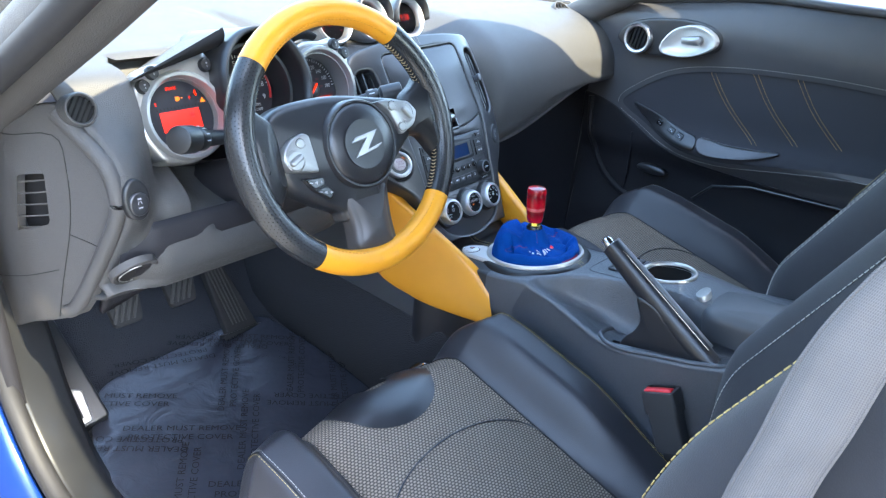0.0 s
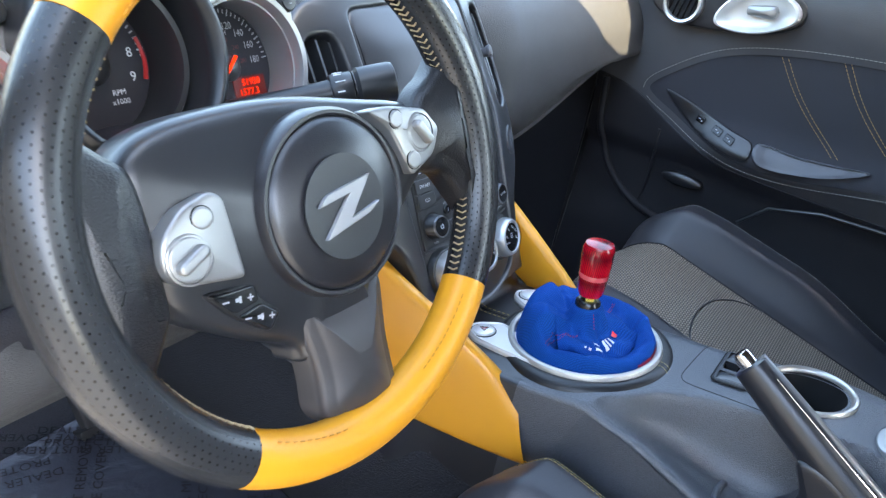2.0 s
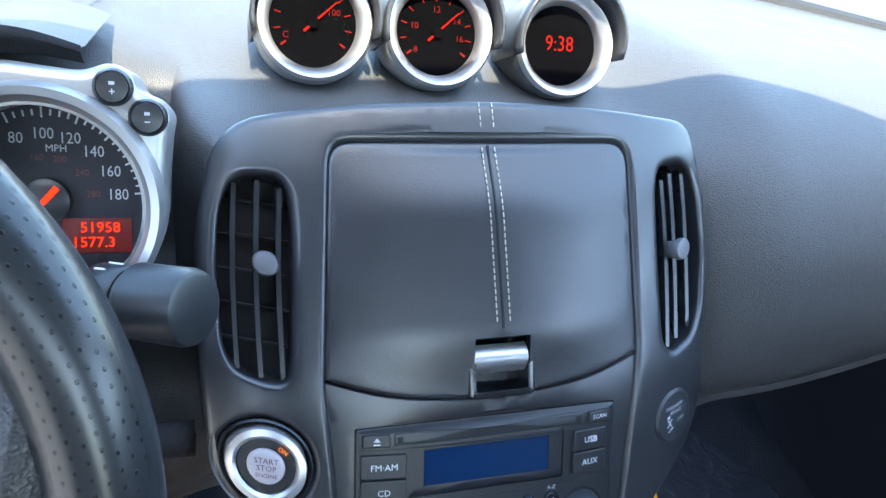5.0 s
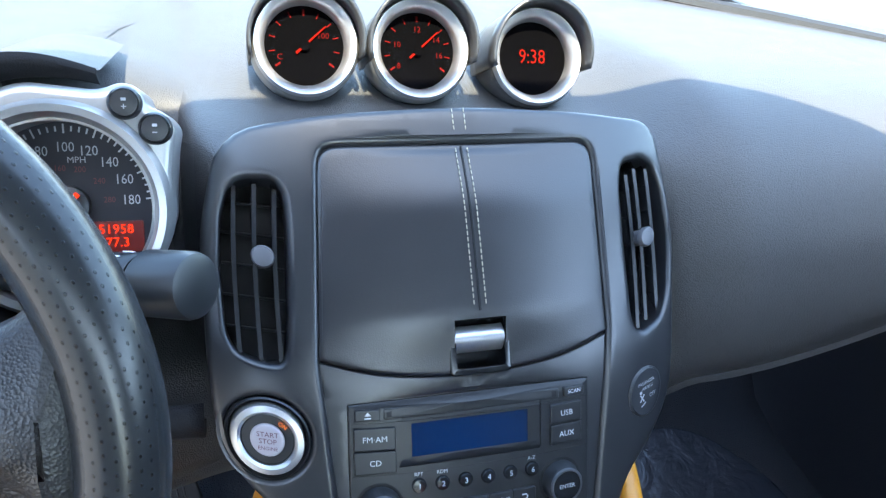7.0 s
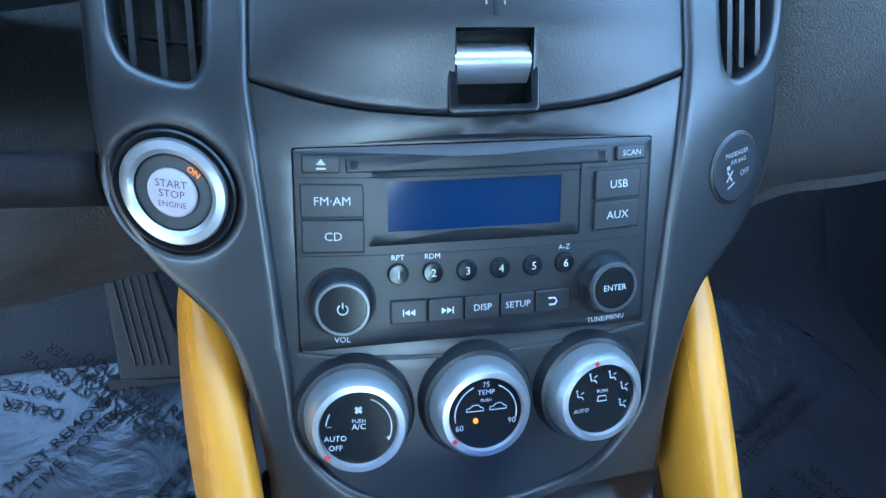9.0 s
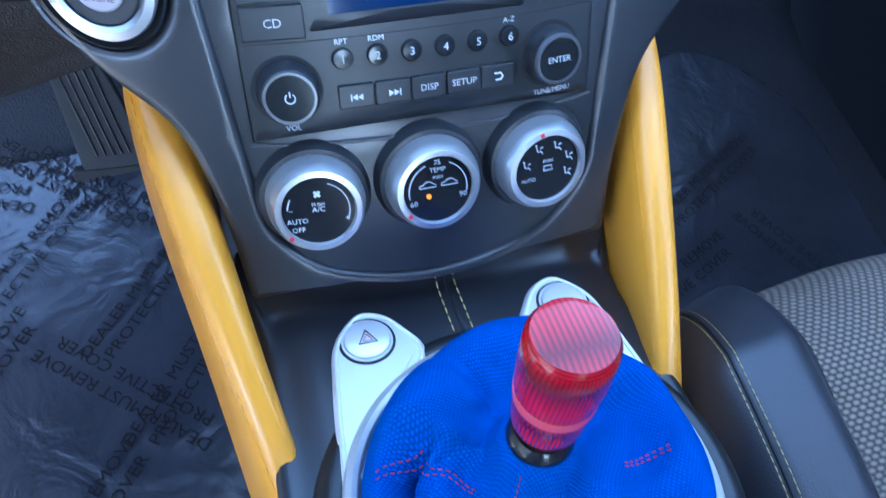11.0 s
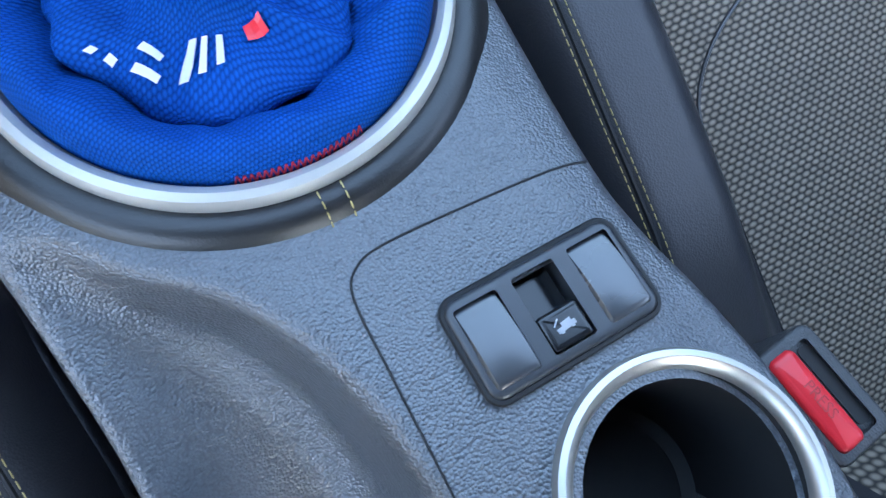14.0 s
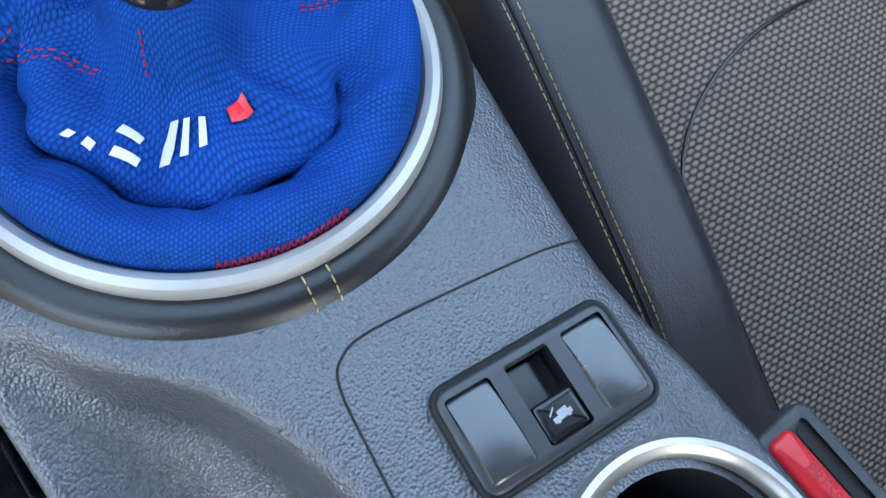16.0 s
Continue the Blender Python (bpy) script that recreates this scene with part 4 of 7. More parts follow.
part("trim_line", tube([stack(u, -0.0845 - 0.004 * (1 - (u / 0.082) ** 2), 0.0012) for u in [lerp(-0.082, 0.082, i / 20) for i in range(21)]], 0.0009, 6), M_GREYTRIM, cs)

M_DIALRING = material("dial_silver", (0.60, 0.60, 0.60), 0.33, metal=0.85, vary=0.04)
climate = thing("climate_panel", stack(0, -0.12), "three silver ringed climate control dials in a black panel", "climate control")
for i, (u, v) in enumerate(((-0.0580, -0.1115), (-0.0027, -0.1100), (0.0522, -0.1105))):
    g = lambda a, b, w=0.0, u=u, v=v: stack(u + 0.95 * a, v + 0.95 * b, w)
    part("dial_mount", lathe(g, [(0.0285, -0.004), (0.0282, 0.003), (0.0262, 0.0075), (0.0240, 0.0080)], 48), M_PLASTIC, climate)
    d = part("dial", lathe(g, [(0.0238, 0.006), (0.0236, 0.0120), (0.0226, 0.0155), (0.0226, 0.0165), (0.0205, 0.0205), (0.0178, 0.0208), (0.0172, 0.0190)], 96,
             flute=lambda k, j: (0.008 if k % 2 and j in (1, 2) else 0)), M_DIALRING, climate, "satin silver dial ring with ribbed edge")
    part("dial_face", slab(g, oval(0.0176, 0.0176, 40), 0.010, 0.0190), M_GLOSS, d, "black dial face with white print")
    W0 = 0.0196
    for a0, a1 in (((-25, 68), (150, 172)), ((-12, 66), (114, 192)), ())[i]:
        part("scale_arc", tube([g(0.0146 * math.cos(t), 0.0146 * math.sin(t), W0) for t in [radians(lerp(a0, a1, k / 12)) for k in range(13)]], 0.0003, 4), M_WHITE, d)
    part("marker", bars(g, [((-0.0145, -0.0150, -0.004)[i], (-0.0125, -0.0115, 0.0188)[i], 0.002, 0.002, 30)], 0.0212), M_RED, d)
    if i == 0:
        for word, x, y, sz in (("PUSH", 0, 0.0035, 0.0026), ("A/C", 0, 0.0008, 0.0038), ("AUTO", -0.0105, -0.0045, 0.0036), ("OFF", -0.0105, -0.0090, 0.0036), ("+", 0.0130, -0.0055, 0.0045), ("–", -0.0130, 0.0015, 0.004)):
            lettering(word, g, sz, M_WHITE, d, x, y, W0)
        part("symbol", bars(g, [(0, 0.0088, 0.0038, 0.0014, 45), (0, 0.0088, 0.0038, 0.0014, -45)], W0), M_WHITE, d)
    elif i == 1:
        for word, x, y, sz in (("75", 0, 0.0142, 0.0036), ("TEMP", 0, 0.0105, 0.0034), ("PUSH", 0, 0.0066, 0.0022), ("60", -0.0125, -0.0060, 0.0040), ("90", 0.0125, -0.0045, 0.0040)):
            lettering(word, g, sz, M_WHITE, d, x, y, W0)
        for x in (-0.0052, 0.0058):
            car = [(-0.0040, -0.0004), (-0.0040, 0.0010), (-0.0022, 0.0014), (-0.0010, 0.0026), (0.0014, 0.0026), (0.0026, 0.0014), (0.0040, 0.0008), (0.0040, -0.0004), (-0.0040, -0.0004)]
            part("symbol", tube([g(x + a, 0.0022 + b, W0) for a, b in car], 0.00022, 4), M_WHITE, d)
        disc(g, 0.0012, W0 + 0.0002, M_ORANGEGLOW, d, "indicator", -0.0048, -0.0030, 14, "lit orange indicator")
    else:
        lettering("PUSH", g, 0.0024, M_WHITE, d, 0, 0.0042, W0)
        lettering("AUTO", g, 0.0028, M_WHITE, d, -0.0105, -0.0045, W0)
        for x, y in ((-0.0115, 0.0035), (-0.0050, 0.0110), (0.0050, 0.0110), (0.0115, 0.0045), (0.0110, -0.0040)):
            sitter = [(-0.0014, 0.0016), (-0.0010, -0.0008), (0.0010, -0.0008), (0.0018, -0.0022)]
            part("symbol", tube([g(x + a, y + b, W0) for a, b in sitter], 0.00028, 4), M_WHITE, d)
            part("symbol", bars(g, [(x + 0.0012, y + 0.0010, 0.0018, 0.0005, 25), (x - 0.0016, y + 0.0024, 0.0009, 0.0009, 0)], W0), M_WHITE, d)
        part("symbol", tube([g(0.0024 * a, 0.0002 + 0.0016 * b, W0) for a, b in ((-1, -0.6), (-0.8, 1), (0.8, 1), (1, -0.6), (-1, -0.6))], 0.00025, 4), M_WHITE, d)
# start button and passenger airbag lamp
st = thing("start_button", stack(STX, STY), "round silver ringed engine start button, lit orange", "button")
g = lambda a, b, w=0.0: stack(STX + 0.93 * a, STY + 0.93 * b, w)
part("well", lathe(g, [(0.0272, -0.01), (0.0272, 0.0045), (0.0262, 0.0055), (0.0245, 0.0025), (0.0240, -0.002)], 48), M_PLASTIC, st)
part("ring", lathe(g, [(0.0236, -0.01), (0.0236, 0.006), (0.0226, 0.0085), (0.0190, 0.0092), (0.0170, 0.0075), (0.0168, 0.003)], 64), M_SILVER, st, "brushed silver ring")
part("collar", slab(g, oval(0.0170, 0.0170, 48), -0.01, 0.0060, 0.001), M_PLASTIC, st)
bt = part("button", slab(g, oval(0.0108, 0.0108, 40), 0.004, 0.0085, 0.0015, dome=0.0004), material("button_cap", (0.42, 0.38, 0.40), 0.35, vary=0.04), st, "pale pinkish grey push button")
M_DARKPRINT = material("dark_print", (0.12, 0.04, 0.06), 0.6)
lettering("START", g, 0.0047, M_DARKPRINT, bt, 0, 0.0040, 0.0094)
lettering("STOP", g, 0.0047, M_DARKPRINT, bt, 0, -0.0004, 0.0095)
lettering("ENGINE", g, 0.0035, M_DARKPRINT, bt, 0, -0.0050, 0.0093)
lettering("ON", g, 0.0038, M_ORANGEGLOW, st, 0.0096, 0.0100, 0.0064, turn=-35)
M_PALEPRINT = material("pale_grey_print", (0.40, 0.41, 0.43), 0.6, vary=0.02)
ab = thing("airbag_lamp", stack(0.1290, -0.0170), "oval black passenger airbag warning lamp", "warning lamp")
g = shifted(stack, 0.1290, -0.0170, 0, 4)
part("rim", slab(g, oval(0.0158, 0.0175, 40), -0.004, 0.0052, 0.001), M_TRIM, ab)
lens = part("lens", slab(g, oval(0.0146, 0.0164, 40), 0, 0.0060, 0.0008), material("smoke_lens", (0.024, 0.026, 0.030), 0.35, vary=0.05), ab)
lettering("PASSENGER", g, 0.0032, M_PALEPRINT, lens, 0, 0.0070, 0.0064, wide=0.92)
lettering("AIR BAG", g, 0.0032, M_PALEPRINT, lens, 0.001, 0.0032, 0.0064, wide=0.85)
lettering("OFF", g, 0.0040, M_PALEPRINT, lens, 0.0055, -0.0035, 0.0064, wide=0.9)
part("symbol", bars(g, [(-0.0045, -0.003, 0.0010, 0.0062, 30), (-0.0045, -0.003, 0.0010, 0.0062, -40), (-0.0035, -0.0078, 0.0050, 0.0010, 25), (-0.0055, 0.0012, 0.0020, 0.0020, 0)], 0.0064), M_PALEPRINT, lens)

# ---- three gauges on the dash top ----
M_PODGLOW = material("deep_red_glow", (0.03, 0.002, 0.002), 0.5, emit=(1.0, 0.03, 0.012), power=0.055, vary=0.02)
M_PODINK = material("dull_red_ink", (0.075, 0.005, 0.005), 0.5, vary=0.02)
M_POD = material("gauge_face", (0.0018, 0.0018, 0.0022), 0.6, vary=0.05)
M_POD.node_tree.nodes["Principled BSDF"].inputs["Specular IOR Level"].default_value = 0.0
for glow in (M_PODGLOW, M_PODINK, M_REDGLOW):
    glow.node_tree.nodes["Principled BSDF"].inputs["Specular IOR Level"].default_value = 0.0
for i, x in enumerate((-0.0905, -0.0035, 0.0935)):
    o = Vector((x, 0.289, (0.664, 0.663, 0.660)[i]))
    G0 = plane_map(o, (1, 0, 0), (0, 0.42, 0.907))
    G = lambda a, b, w=0.0, G0=G0: G0(1.08 * a, 1.08 * b, w)
    p = thing("gauge_pod", o - Vector((0, 0, 0.035)), "silver rimmed round gauge in a hooded pod on the dashboard", "gauge", "gauges on the dash top")
    part("housing", lathe(G, [(0.020, -0.075), (0.033, -0.050), (0.0375, -0.015), (0.0375, 0.002), (0.035, 0.006)], 40), M_PAINTSILVER if i < 2 else M_GREYTRIM, p, "pale silver gauge housing")
    hood = bmesh.new()
    grid(28, 4, lambda s, t: G((0.0385 + 0.001 * t) * math.cos(lerp(-0.25, math.pi + 0.25, s)), (0.0385 + 0.001 * t) * math.sin(lerp(-0.25, math.pi + 0.25, s)), lerp(-0.04, 0.020 + 0.012 * math.sin(math.pi * s), t)), hood)
    thick(part("hood", hood, M_TRIM, p, "dark visor over the gauge"), 0.003)
    part("rim", lathe(G, [(0.0360, 0.0), (0.0360, 0.007), (0.0345, 0.010), (0.0310, 0.008), (0.0280, 0.002), (0.0272, -0.004)], 56), M_SILVER, p, "bright silver rim")
    part("face", slab(G, oval(0.0275, 0.0275, 40), -0.008, -0.004), M_POD, p, "black gauge face")
    if i < 2:
        ticks = []
        for k in range(11):
            a = radians(lerp(215, -35, k / 10))
            ticks.append((0.0225 * math.cos(a), 0.0225 * math.sin(a), 0.0042, 0.0009 if k % 5 else 0.0014, math.degrees(a)))
        part("scale", bars(G, ticks, -0.0036), M_PODINK, p)
        words = (("C", -0.017, -0.008), ("100", 0.013, 0.007)) if i == 0 else (("8", -0.014, -0.011), ("10", -0.015, 0.004), ("12", 0.0, 0.015), ("14", 0.014, 0.008), ("16", 0.016, -0.003))
        for word, u, q in words:
            lettering(word, G, 0.0058, M_PODINK, p, u, q, -0.0034)
        a = radians(42)
        part("needle", tube([G(-0.008 * math.cos(a), -0.008 * math.sin(a), -0.0015), G(0.020 * math.cos(a), 0.020 * math.sin(a), -0.0015)], lambda t: lerp(0.0010, 0.0005, t), 6), M_PODGLOW, p, "glowing red needle")
        disc(G, 0.0036, 0.0, M_POD, p, "hub")
    else:
        lettering("9:38", G, 0.0150, M_PODGLOW, p, 0.0, 0.001, -0.0034, wide=0.85, name="clock_digits")
    ln = part("lens", slab(G, oval(0.0300, 0.0300, 36), 0.0030, 0.0036), M_LENS, p)
    ln.visible_shadow = False

# ---- instrument cluster ----
cl = thing("instrument_cluster", (-0.34, 0.16, 0.55), "three round instruments in a silver housing behind the wheel", "instrument cluster")
CL = lean_map((-0.34, 0.158, 0.598), 22)


def dial(u, v, r, face, ring, w=0.0, deep=0.02, label=""):
    g = shifted(CL, u, v, w)
    k = part("dial_ring", lathe(g, [(r + 0.006, -0.03), (r + 0.006, 0.006), (r + 0.003, 0.011), (r - 0.001, 0.010), (r - 0.004, 0.002), (r - 0.005, -deep)], 64), ring, cl, label)
    part("dial_face", slab(g, oval(r - 0.0045, r - 0.0045, 56), -deep - 0.004, -deep), face, k)
    return g, k


# right housing: plate round the speedometer with two push buttons
RH = rounded([(0.060, -0.052), (0.100, -0.0600), (0.143, -0.042), (0.1590, -0.012), (0.1600, 0.012), (0.1620, 0.034), (0.1645, 0.046), (0.1570, 0.0545), (0.1490, 0.057), (0.1460, 0.067), (0.1360, 0.071), (0.1240, 0.066), (0.085, 0.070), (0.056, 0.060)], 0.007, 5)
right_housing = part("housing", pierced(CL, RH, [oval(0.0550, 0.0550, 48, 0.100, 0.0)], 0.022, -0.04, 0.006, 0.012), M_PAINTSILVER, cl, "painted silver instrument housing")
LH = rounded([(x - 0.006, y + 0.006) for x, y in ((-0.174, -0.035), (-0.156, -0.066), (-0.113, -0.074), (-0.072, -0.060), (-0.056, -0.010), (-0.052, 0.050), (-0.062, 0.068), (-0.085, 0.062), (-0.118, 0.054), (-0.132, 0.058), (-0.148, 0.056), (-0.170, 0.036), (-0.177, 0.008))], 0.010, 5)
part("housing", pierced(CL, LH, [oval(0.0535, 0.0535, 48, -0.119, -0.006)], 0.004, -0.04, 0.006, 0.010), M_PAINTSILVER, cl, "painted silver instrument housing")
for u, v, w_ in ((0.1378, 0.0586, 0.018), (0.1532, 0.0446, 0.018), (-0.1485, 0.0525, 0.0), (-0.1645, 0.0370, 0.0), (-0.0730, 0.0540, 0.0)):
    g = shifted(CL, u, v, w_)
    k = part("push_button", lathe(g, [(0.0092, 0.002), (0.0092, 0.007), (0.0078, 0.009), (0.0074, 0.0075), (0.0072, 0.010), (0.0, 0.0108)], 28), M_PLASTIC, cl, "round black dimmer button")
    part("symbol", bars(g, [(0, 0.0018, 0.0026, 0.0016, 0), (0, -0.0022, 0.0026, 0.0006, 0)] + ([(0, -0.0022, 0.0006, 0.0026, 0)] if u < 0.15 else []), 0.0112), M_GREY_PRINT, k)
g, k = dial(0.100, 0.000, 0.0545, M_DIAL, M_PAINTSILVER, 0.020, 0.029, "silver rimmed speedometer")
speedo = k
M_PALE = material("pale_dial_print", (0.42, 0.41, 0.43), 0.6, vary=0.02)
for i, num in enumerate(range(0, 200, 20)):
    a = radians(198.2 - i * 21.5)
    lettering(str(num), g, 0.0084, M_PALE, k, 0.0345 * math.cos(a), 0.0345 * math.sin(a), -0.0285, wide=0.85)
part("scale", bars(g, [(0.0455 * math.cos(radians(198.2 - j * 5.375)), 0.0455 * math.sin(radians(198.2 - j * 5.375)), 0.0055 if j % 4 == 0 else 0.0032, 0.0010, 198.2 - j * 5.375) for j in range(37)], -0.0286), M_PALE, k)
lettering("MPH", g, 0.0052, M_PALE, k, 0.0055, 0.0270, -0.0285)
M_DIMRED = material("dim_red_ink", (0.12, 0.02, 0.022), 0.5)
for num, at in (("160", 100), ("200", 72), ("240", 40), ("280", 8)):
    lettering(num, g, 0.0050, M_DIMRED, k, 0.0225 * math.cos(radians(at)), 0.0225 * math.sin(radians(at)), -0.0285, wide=0.9)
part("trip_screen", slab(g, rrect(0.034, 0.0185, 0.001, cx=0.0235, cy=-0.0190), -0.0295, -0.0283), material("trip_back", (0.025, 0.003, 0.003), 0.4, emit=(1.0, 0.05, 0.02), power=0.005), k, "red lit odometer window")
lettering("51958", g, 0.0080, M_REDGLOW, k, 0.0250, -0.0148, -0.0279)
lettering("1577.3", g, 0.0080, M_REDGLOW, k, 0.0215, -0.0228, -0.0279)
part("hub", lathe(g, [(0.012, -0.029), (0.012, -0.021), (0.009, -0.019), (0, -0.019)], 32), M_PLASTIC, k)
a = radians(228)
part("needle", tube([g(-0.010 * math.cos(a), -0.010 * math.sin(a), -0.0175), g(0.042 * math.cos(a), 0.042 * math.sin(a), -0.020)], lambda t: lerp(0.0016, 0.0006, t), 6), M_REDGLOW, k, "glowing red needle")
g, k = dial(-0.003, 0.016, 0.058, M_DIAL, M_PLASTIC, -0.004, 0.03, "large black rimmed rev counter")
for i in range(10):
    a = radians(225 - i * 27)
    lettering(str(i), g, 0.0105, M_WHITE, k, 0.039 * math.cos(a), 0.039 * math.sin(a), -0.0295)
part("scale", bars(g, [(0.0490 * math.cos(radians(225 - j * 5.4)), 0.0490 * math.sin(radians(225 - j * 5.4)), 0.006 if j % 5 == 0 else 0.0035, 0.0012, 225 - j * 5.4) for j in range(42)], -0.0296), M_WHITE, k)
part("red_zone", tube([g(0.0495 * math.cos(radians(t)), 0.0495 * math.sin(radians(t)), -0.0292) for t in (20, 10, 0, -8, -18)], 0.0018, 5), M_REDINK, k)
lettering("RPM", g, 0.006, M_WHITE, k, 0.022, -0.022, -0.0295)
lettering("x1000", g, 0.006, M_WHITE, k, 0.022, -0.029, -0.0295)
part("hub", lathe(g, [(0.015, -0.03), (0.015, -0.02), (0.011, -0.017), (0, -0.017)], 32), M_PLASTIC, k)
a = radians(224)
part("needle", tube([g(-0.012 * math.cos(a), -0.012 * math.sin(a), -0.016), g(0.048 * math.cos(a), 0.048 * math.sin(a), -0.018)], lambda t: lerp(0.0016, 0.0006, t), 6), M_REDGLOW, k, "glowing red needle")
g, k = dial(-0.119, -0.006, 0.052, M_DIAL, M_PAINTSILVER, 0.003, 0.010, "silver rimmed trip computer dial")
part("trip_screen", slab(g, rrect(0.056, 0.026, 0.001, cx=0.0, cy=-0.004), -0.0105, -0.0090), material("trip_red", (0.3, 0.01, 0.01), 0.4, emit=(1.0, 0.035, 0.02), power=0.085, vary=0.1), k, "bright red trip computer screen")
part("screen_print", bars(g, [(-0.018, -0.012, 0.008, 0.0016, 0), (-0.012, 0.004, 0.016, 0.0012, 0), (0.016, 0.001, 0.006, 0.007, 0), (0.004, -0.007, 0.010, 0.0012, 0)], -0.0086), M_REDINK, k)
part("scale", bars(g, [(lerp(-0.030, 0.030, j / 12), 0.0125, 0.0012, 0.0030, 0) for j in range(13)] + [(lerp(-0.026, 0.028, j / 12), -0.021, 0.0012, 0.0026, 0) for j in range(13)], -0.0096), M_DARK, k)
lettering("BRAKE", g, 0.0056, M_REDGLOW, k, -0.004, 0.0375, -0.0094, wide=0.9)
part("lamp", bars(g, [(0.001, 0.0235, 0.0046, 0.0056, 0), (0.0042, 0.0240, 0.0012, 0.0040, 0), (0.0080, 0.0240, 0.0022, 0.0010, 0)], -0.0094), M_ORANGEGLOW, k, "lit orange fuel lamp")
part("lamp", bars(g, [(0.0285, 0.0270, 0.0026, 0.0056, 20), (0.0285, 0.0308, 0.0020, 0.0020, 0)], -0.0094), M_REDGLOW, k, "lit red belt lamp")
tri = bmesh.new()
tri.faces.new([tri.verts.new(g(0.0365 + 0.0046 * math.sin(a), 0.0170 + 0.0046 * math.cos(a), -0.0094)) for a in (0, 4.189, 2.094)])
part("lamp", tri, M_ORANGEGLOW, k, "lit orange warning triangle")
lettering("E", g, 0.006, M_REDGLOW, k, -0.030, 0.0200, -0.0094)
lettering("F", g, 0.006, M_REDGLOW, k, 0.019, 0.0225, -0.0094)
lettering("H", g, 0.006, M_REDGLOW, k, 0.026, -0.028, -0.0094)
lettering("C", g, 0.006, M_REDGLOW, k, -0.024, -0.030, -0.0094)
# the hood of the rev counter cuts into the speedometer's left edge
for ob in (speedo, *[c for c in speedo.children if c.name.startswith("dial_face")], right_housing):
    bm = bmesh.new()
    bm.from_mesh(ob.data)
    bmesh.ops.bisect_plane(bm, geom=bm.verts[:] + bm.edges[:] + bm.faces[:], plane_co=CL(0.0600, 0), plane_no=CL(1, 0) - CL(0, 0), clear_inner=True)
    bm.to_mesh(ob.data)
    bm.free()
# hood over the rev counter with a wing to the left
hood = bmesh.new()
grid(48, 8, lambda s, t: CL(-0.004 + (0.066 + 0.003 * t) * math.cos(a := lerp(-1.0, math.pi + 0.9, s)), 0.018 + (0.070 + 0.003 * t + 0.03 * (1 - t)) * math.sin(a), lerp(-0.11, 0.046, t)), hood)
thick(part("hood", hood, M_PLASTIC, cl, "black arched hood"), 0.005)
for sgn, reach in ((-1, 0.180), (1, 0.122)):
    def brow(s, w):
        v = lerp(0.096, 0.046, s) if sgn < 0 else lerp(0.074, 0.088, s) - 0.010 * s * s + 0.006 * math.sin(math.pi * s)
        return v + (0.06 if sgn < 0 else 0.26) * max(0.0, -w)
    wing, lip = bmesh.new(), bmesh.new()
    front = lambda s: 0.026 * (1 - (0.4 if sgn < 0 else 0.7) * s * s)
    back = lambda s: -0.085 * (1 - 0.75 * s * s) if sgn < 0 else -0.12
    grid(24, 10, lambda s, t: CL(lerp(sgn * 0.045, sgn * reach, s), brow(s, (w := lerp(back(s), front(s), t))), w), wing)
    grid(24, 5, lambda s, t: CL(lerp(sgn * 0.045, sgn * reach, s), brow(s, front(s)) + 0.0006 - (0.021 * (1 - 0.92 * s) if sgn < 0 else 0.018 * (1 - 0.55 * s)) * t, front(s) + 0.003 * math.sin(math.pi * t) - 0.010 * t * t), lip)
    k = part("hood_wing", wing, M_DASH, cl, "grey grained brow over the side instrument")
    part("lip", lip, M_BROW, k, "dark front edge of the brow")
pedestal = bmesh.new()
grid(30, 6, lambda s, t: CL(lerp(-0.172, 0.172, s), -0.055 - 0.02 * math.sin(math.pi * s), lerp(0.004, -0.10, t)), pedestal)
part("shroud", pedestal, M_PLASTIC, cl)

# ---- steering wheel ----
WC = Vector((-0.3450, -0.0423, 0.5954))
WH = plane_map(WC, (0.9988, -0.0499, 0.0), (0.0195, 0.3898, 0.9207))
sw = thing("steering_wheel", WC, "three-spoke steering wheel in black and yellow leather", "steering wheel")
R, RT = 0.1560, 0.0165


def rim_path(a0, a1, n):
    return [WH((R) * math.cos(a), (R) * math.sin(a), 0.0) for a in [radians(lerp(a0, a1, i / n)) for i in range(n + 1)]]


def rim_arc(a0, a1, mat, label, grip=0.0):
    up = WH(0, 0, 1) - WH(0, 0, 0)
    def rad(t):
        return RT * (1 + grip * math.sin(math.pi * t) ** 2)
    return part("rim_section", tube(rim_path(a0, a1, 40), rad, 20, up=up), mat, sw, label)


rim_arc(52, 139, M_YELLOW, "yellow leather rim section")
rim_arc(234.7, 320.8, M_YELLOW, "yellow leather rim section")
rim_arc(139, 234.7, M_PUNCHED, "punched black leather rim section", 0.06)
rim_arc(-39.2, 52, M_PUNCHED, "punched black leather rim section", 0.06)
for a0, a1 in ((-38, 50), (141, 234)):
    zig = bmesh.new()
    for i in range(46):
        a = radians(lerp(a0, a1, i / 45))
        for d in (-1, 1):
            p = [WH((R - RT * 1.02 + 0.0003) * math.cos(a), (R - RT * 1.02) * math.sin(a), 0.001), WH((R - RT * 0.98) * math.cos(a + 0.013), (R - RT * 0.98) * math.sin(a + 0.013), d * 0.0042)]
            tube(p, 0.0007, 5, bm=zig)
    part("stitching", zig, M_TAN, sw, "pale cross stitching inside the rim")
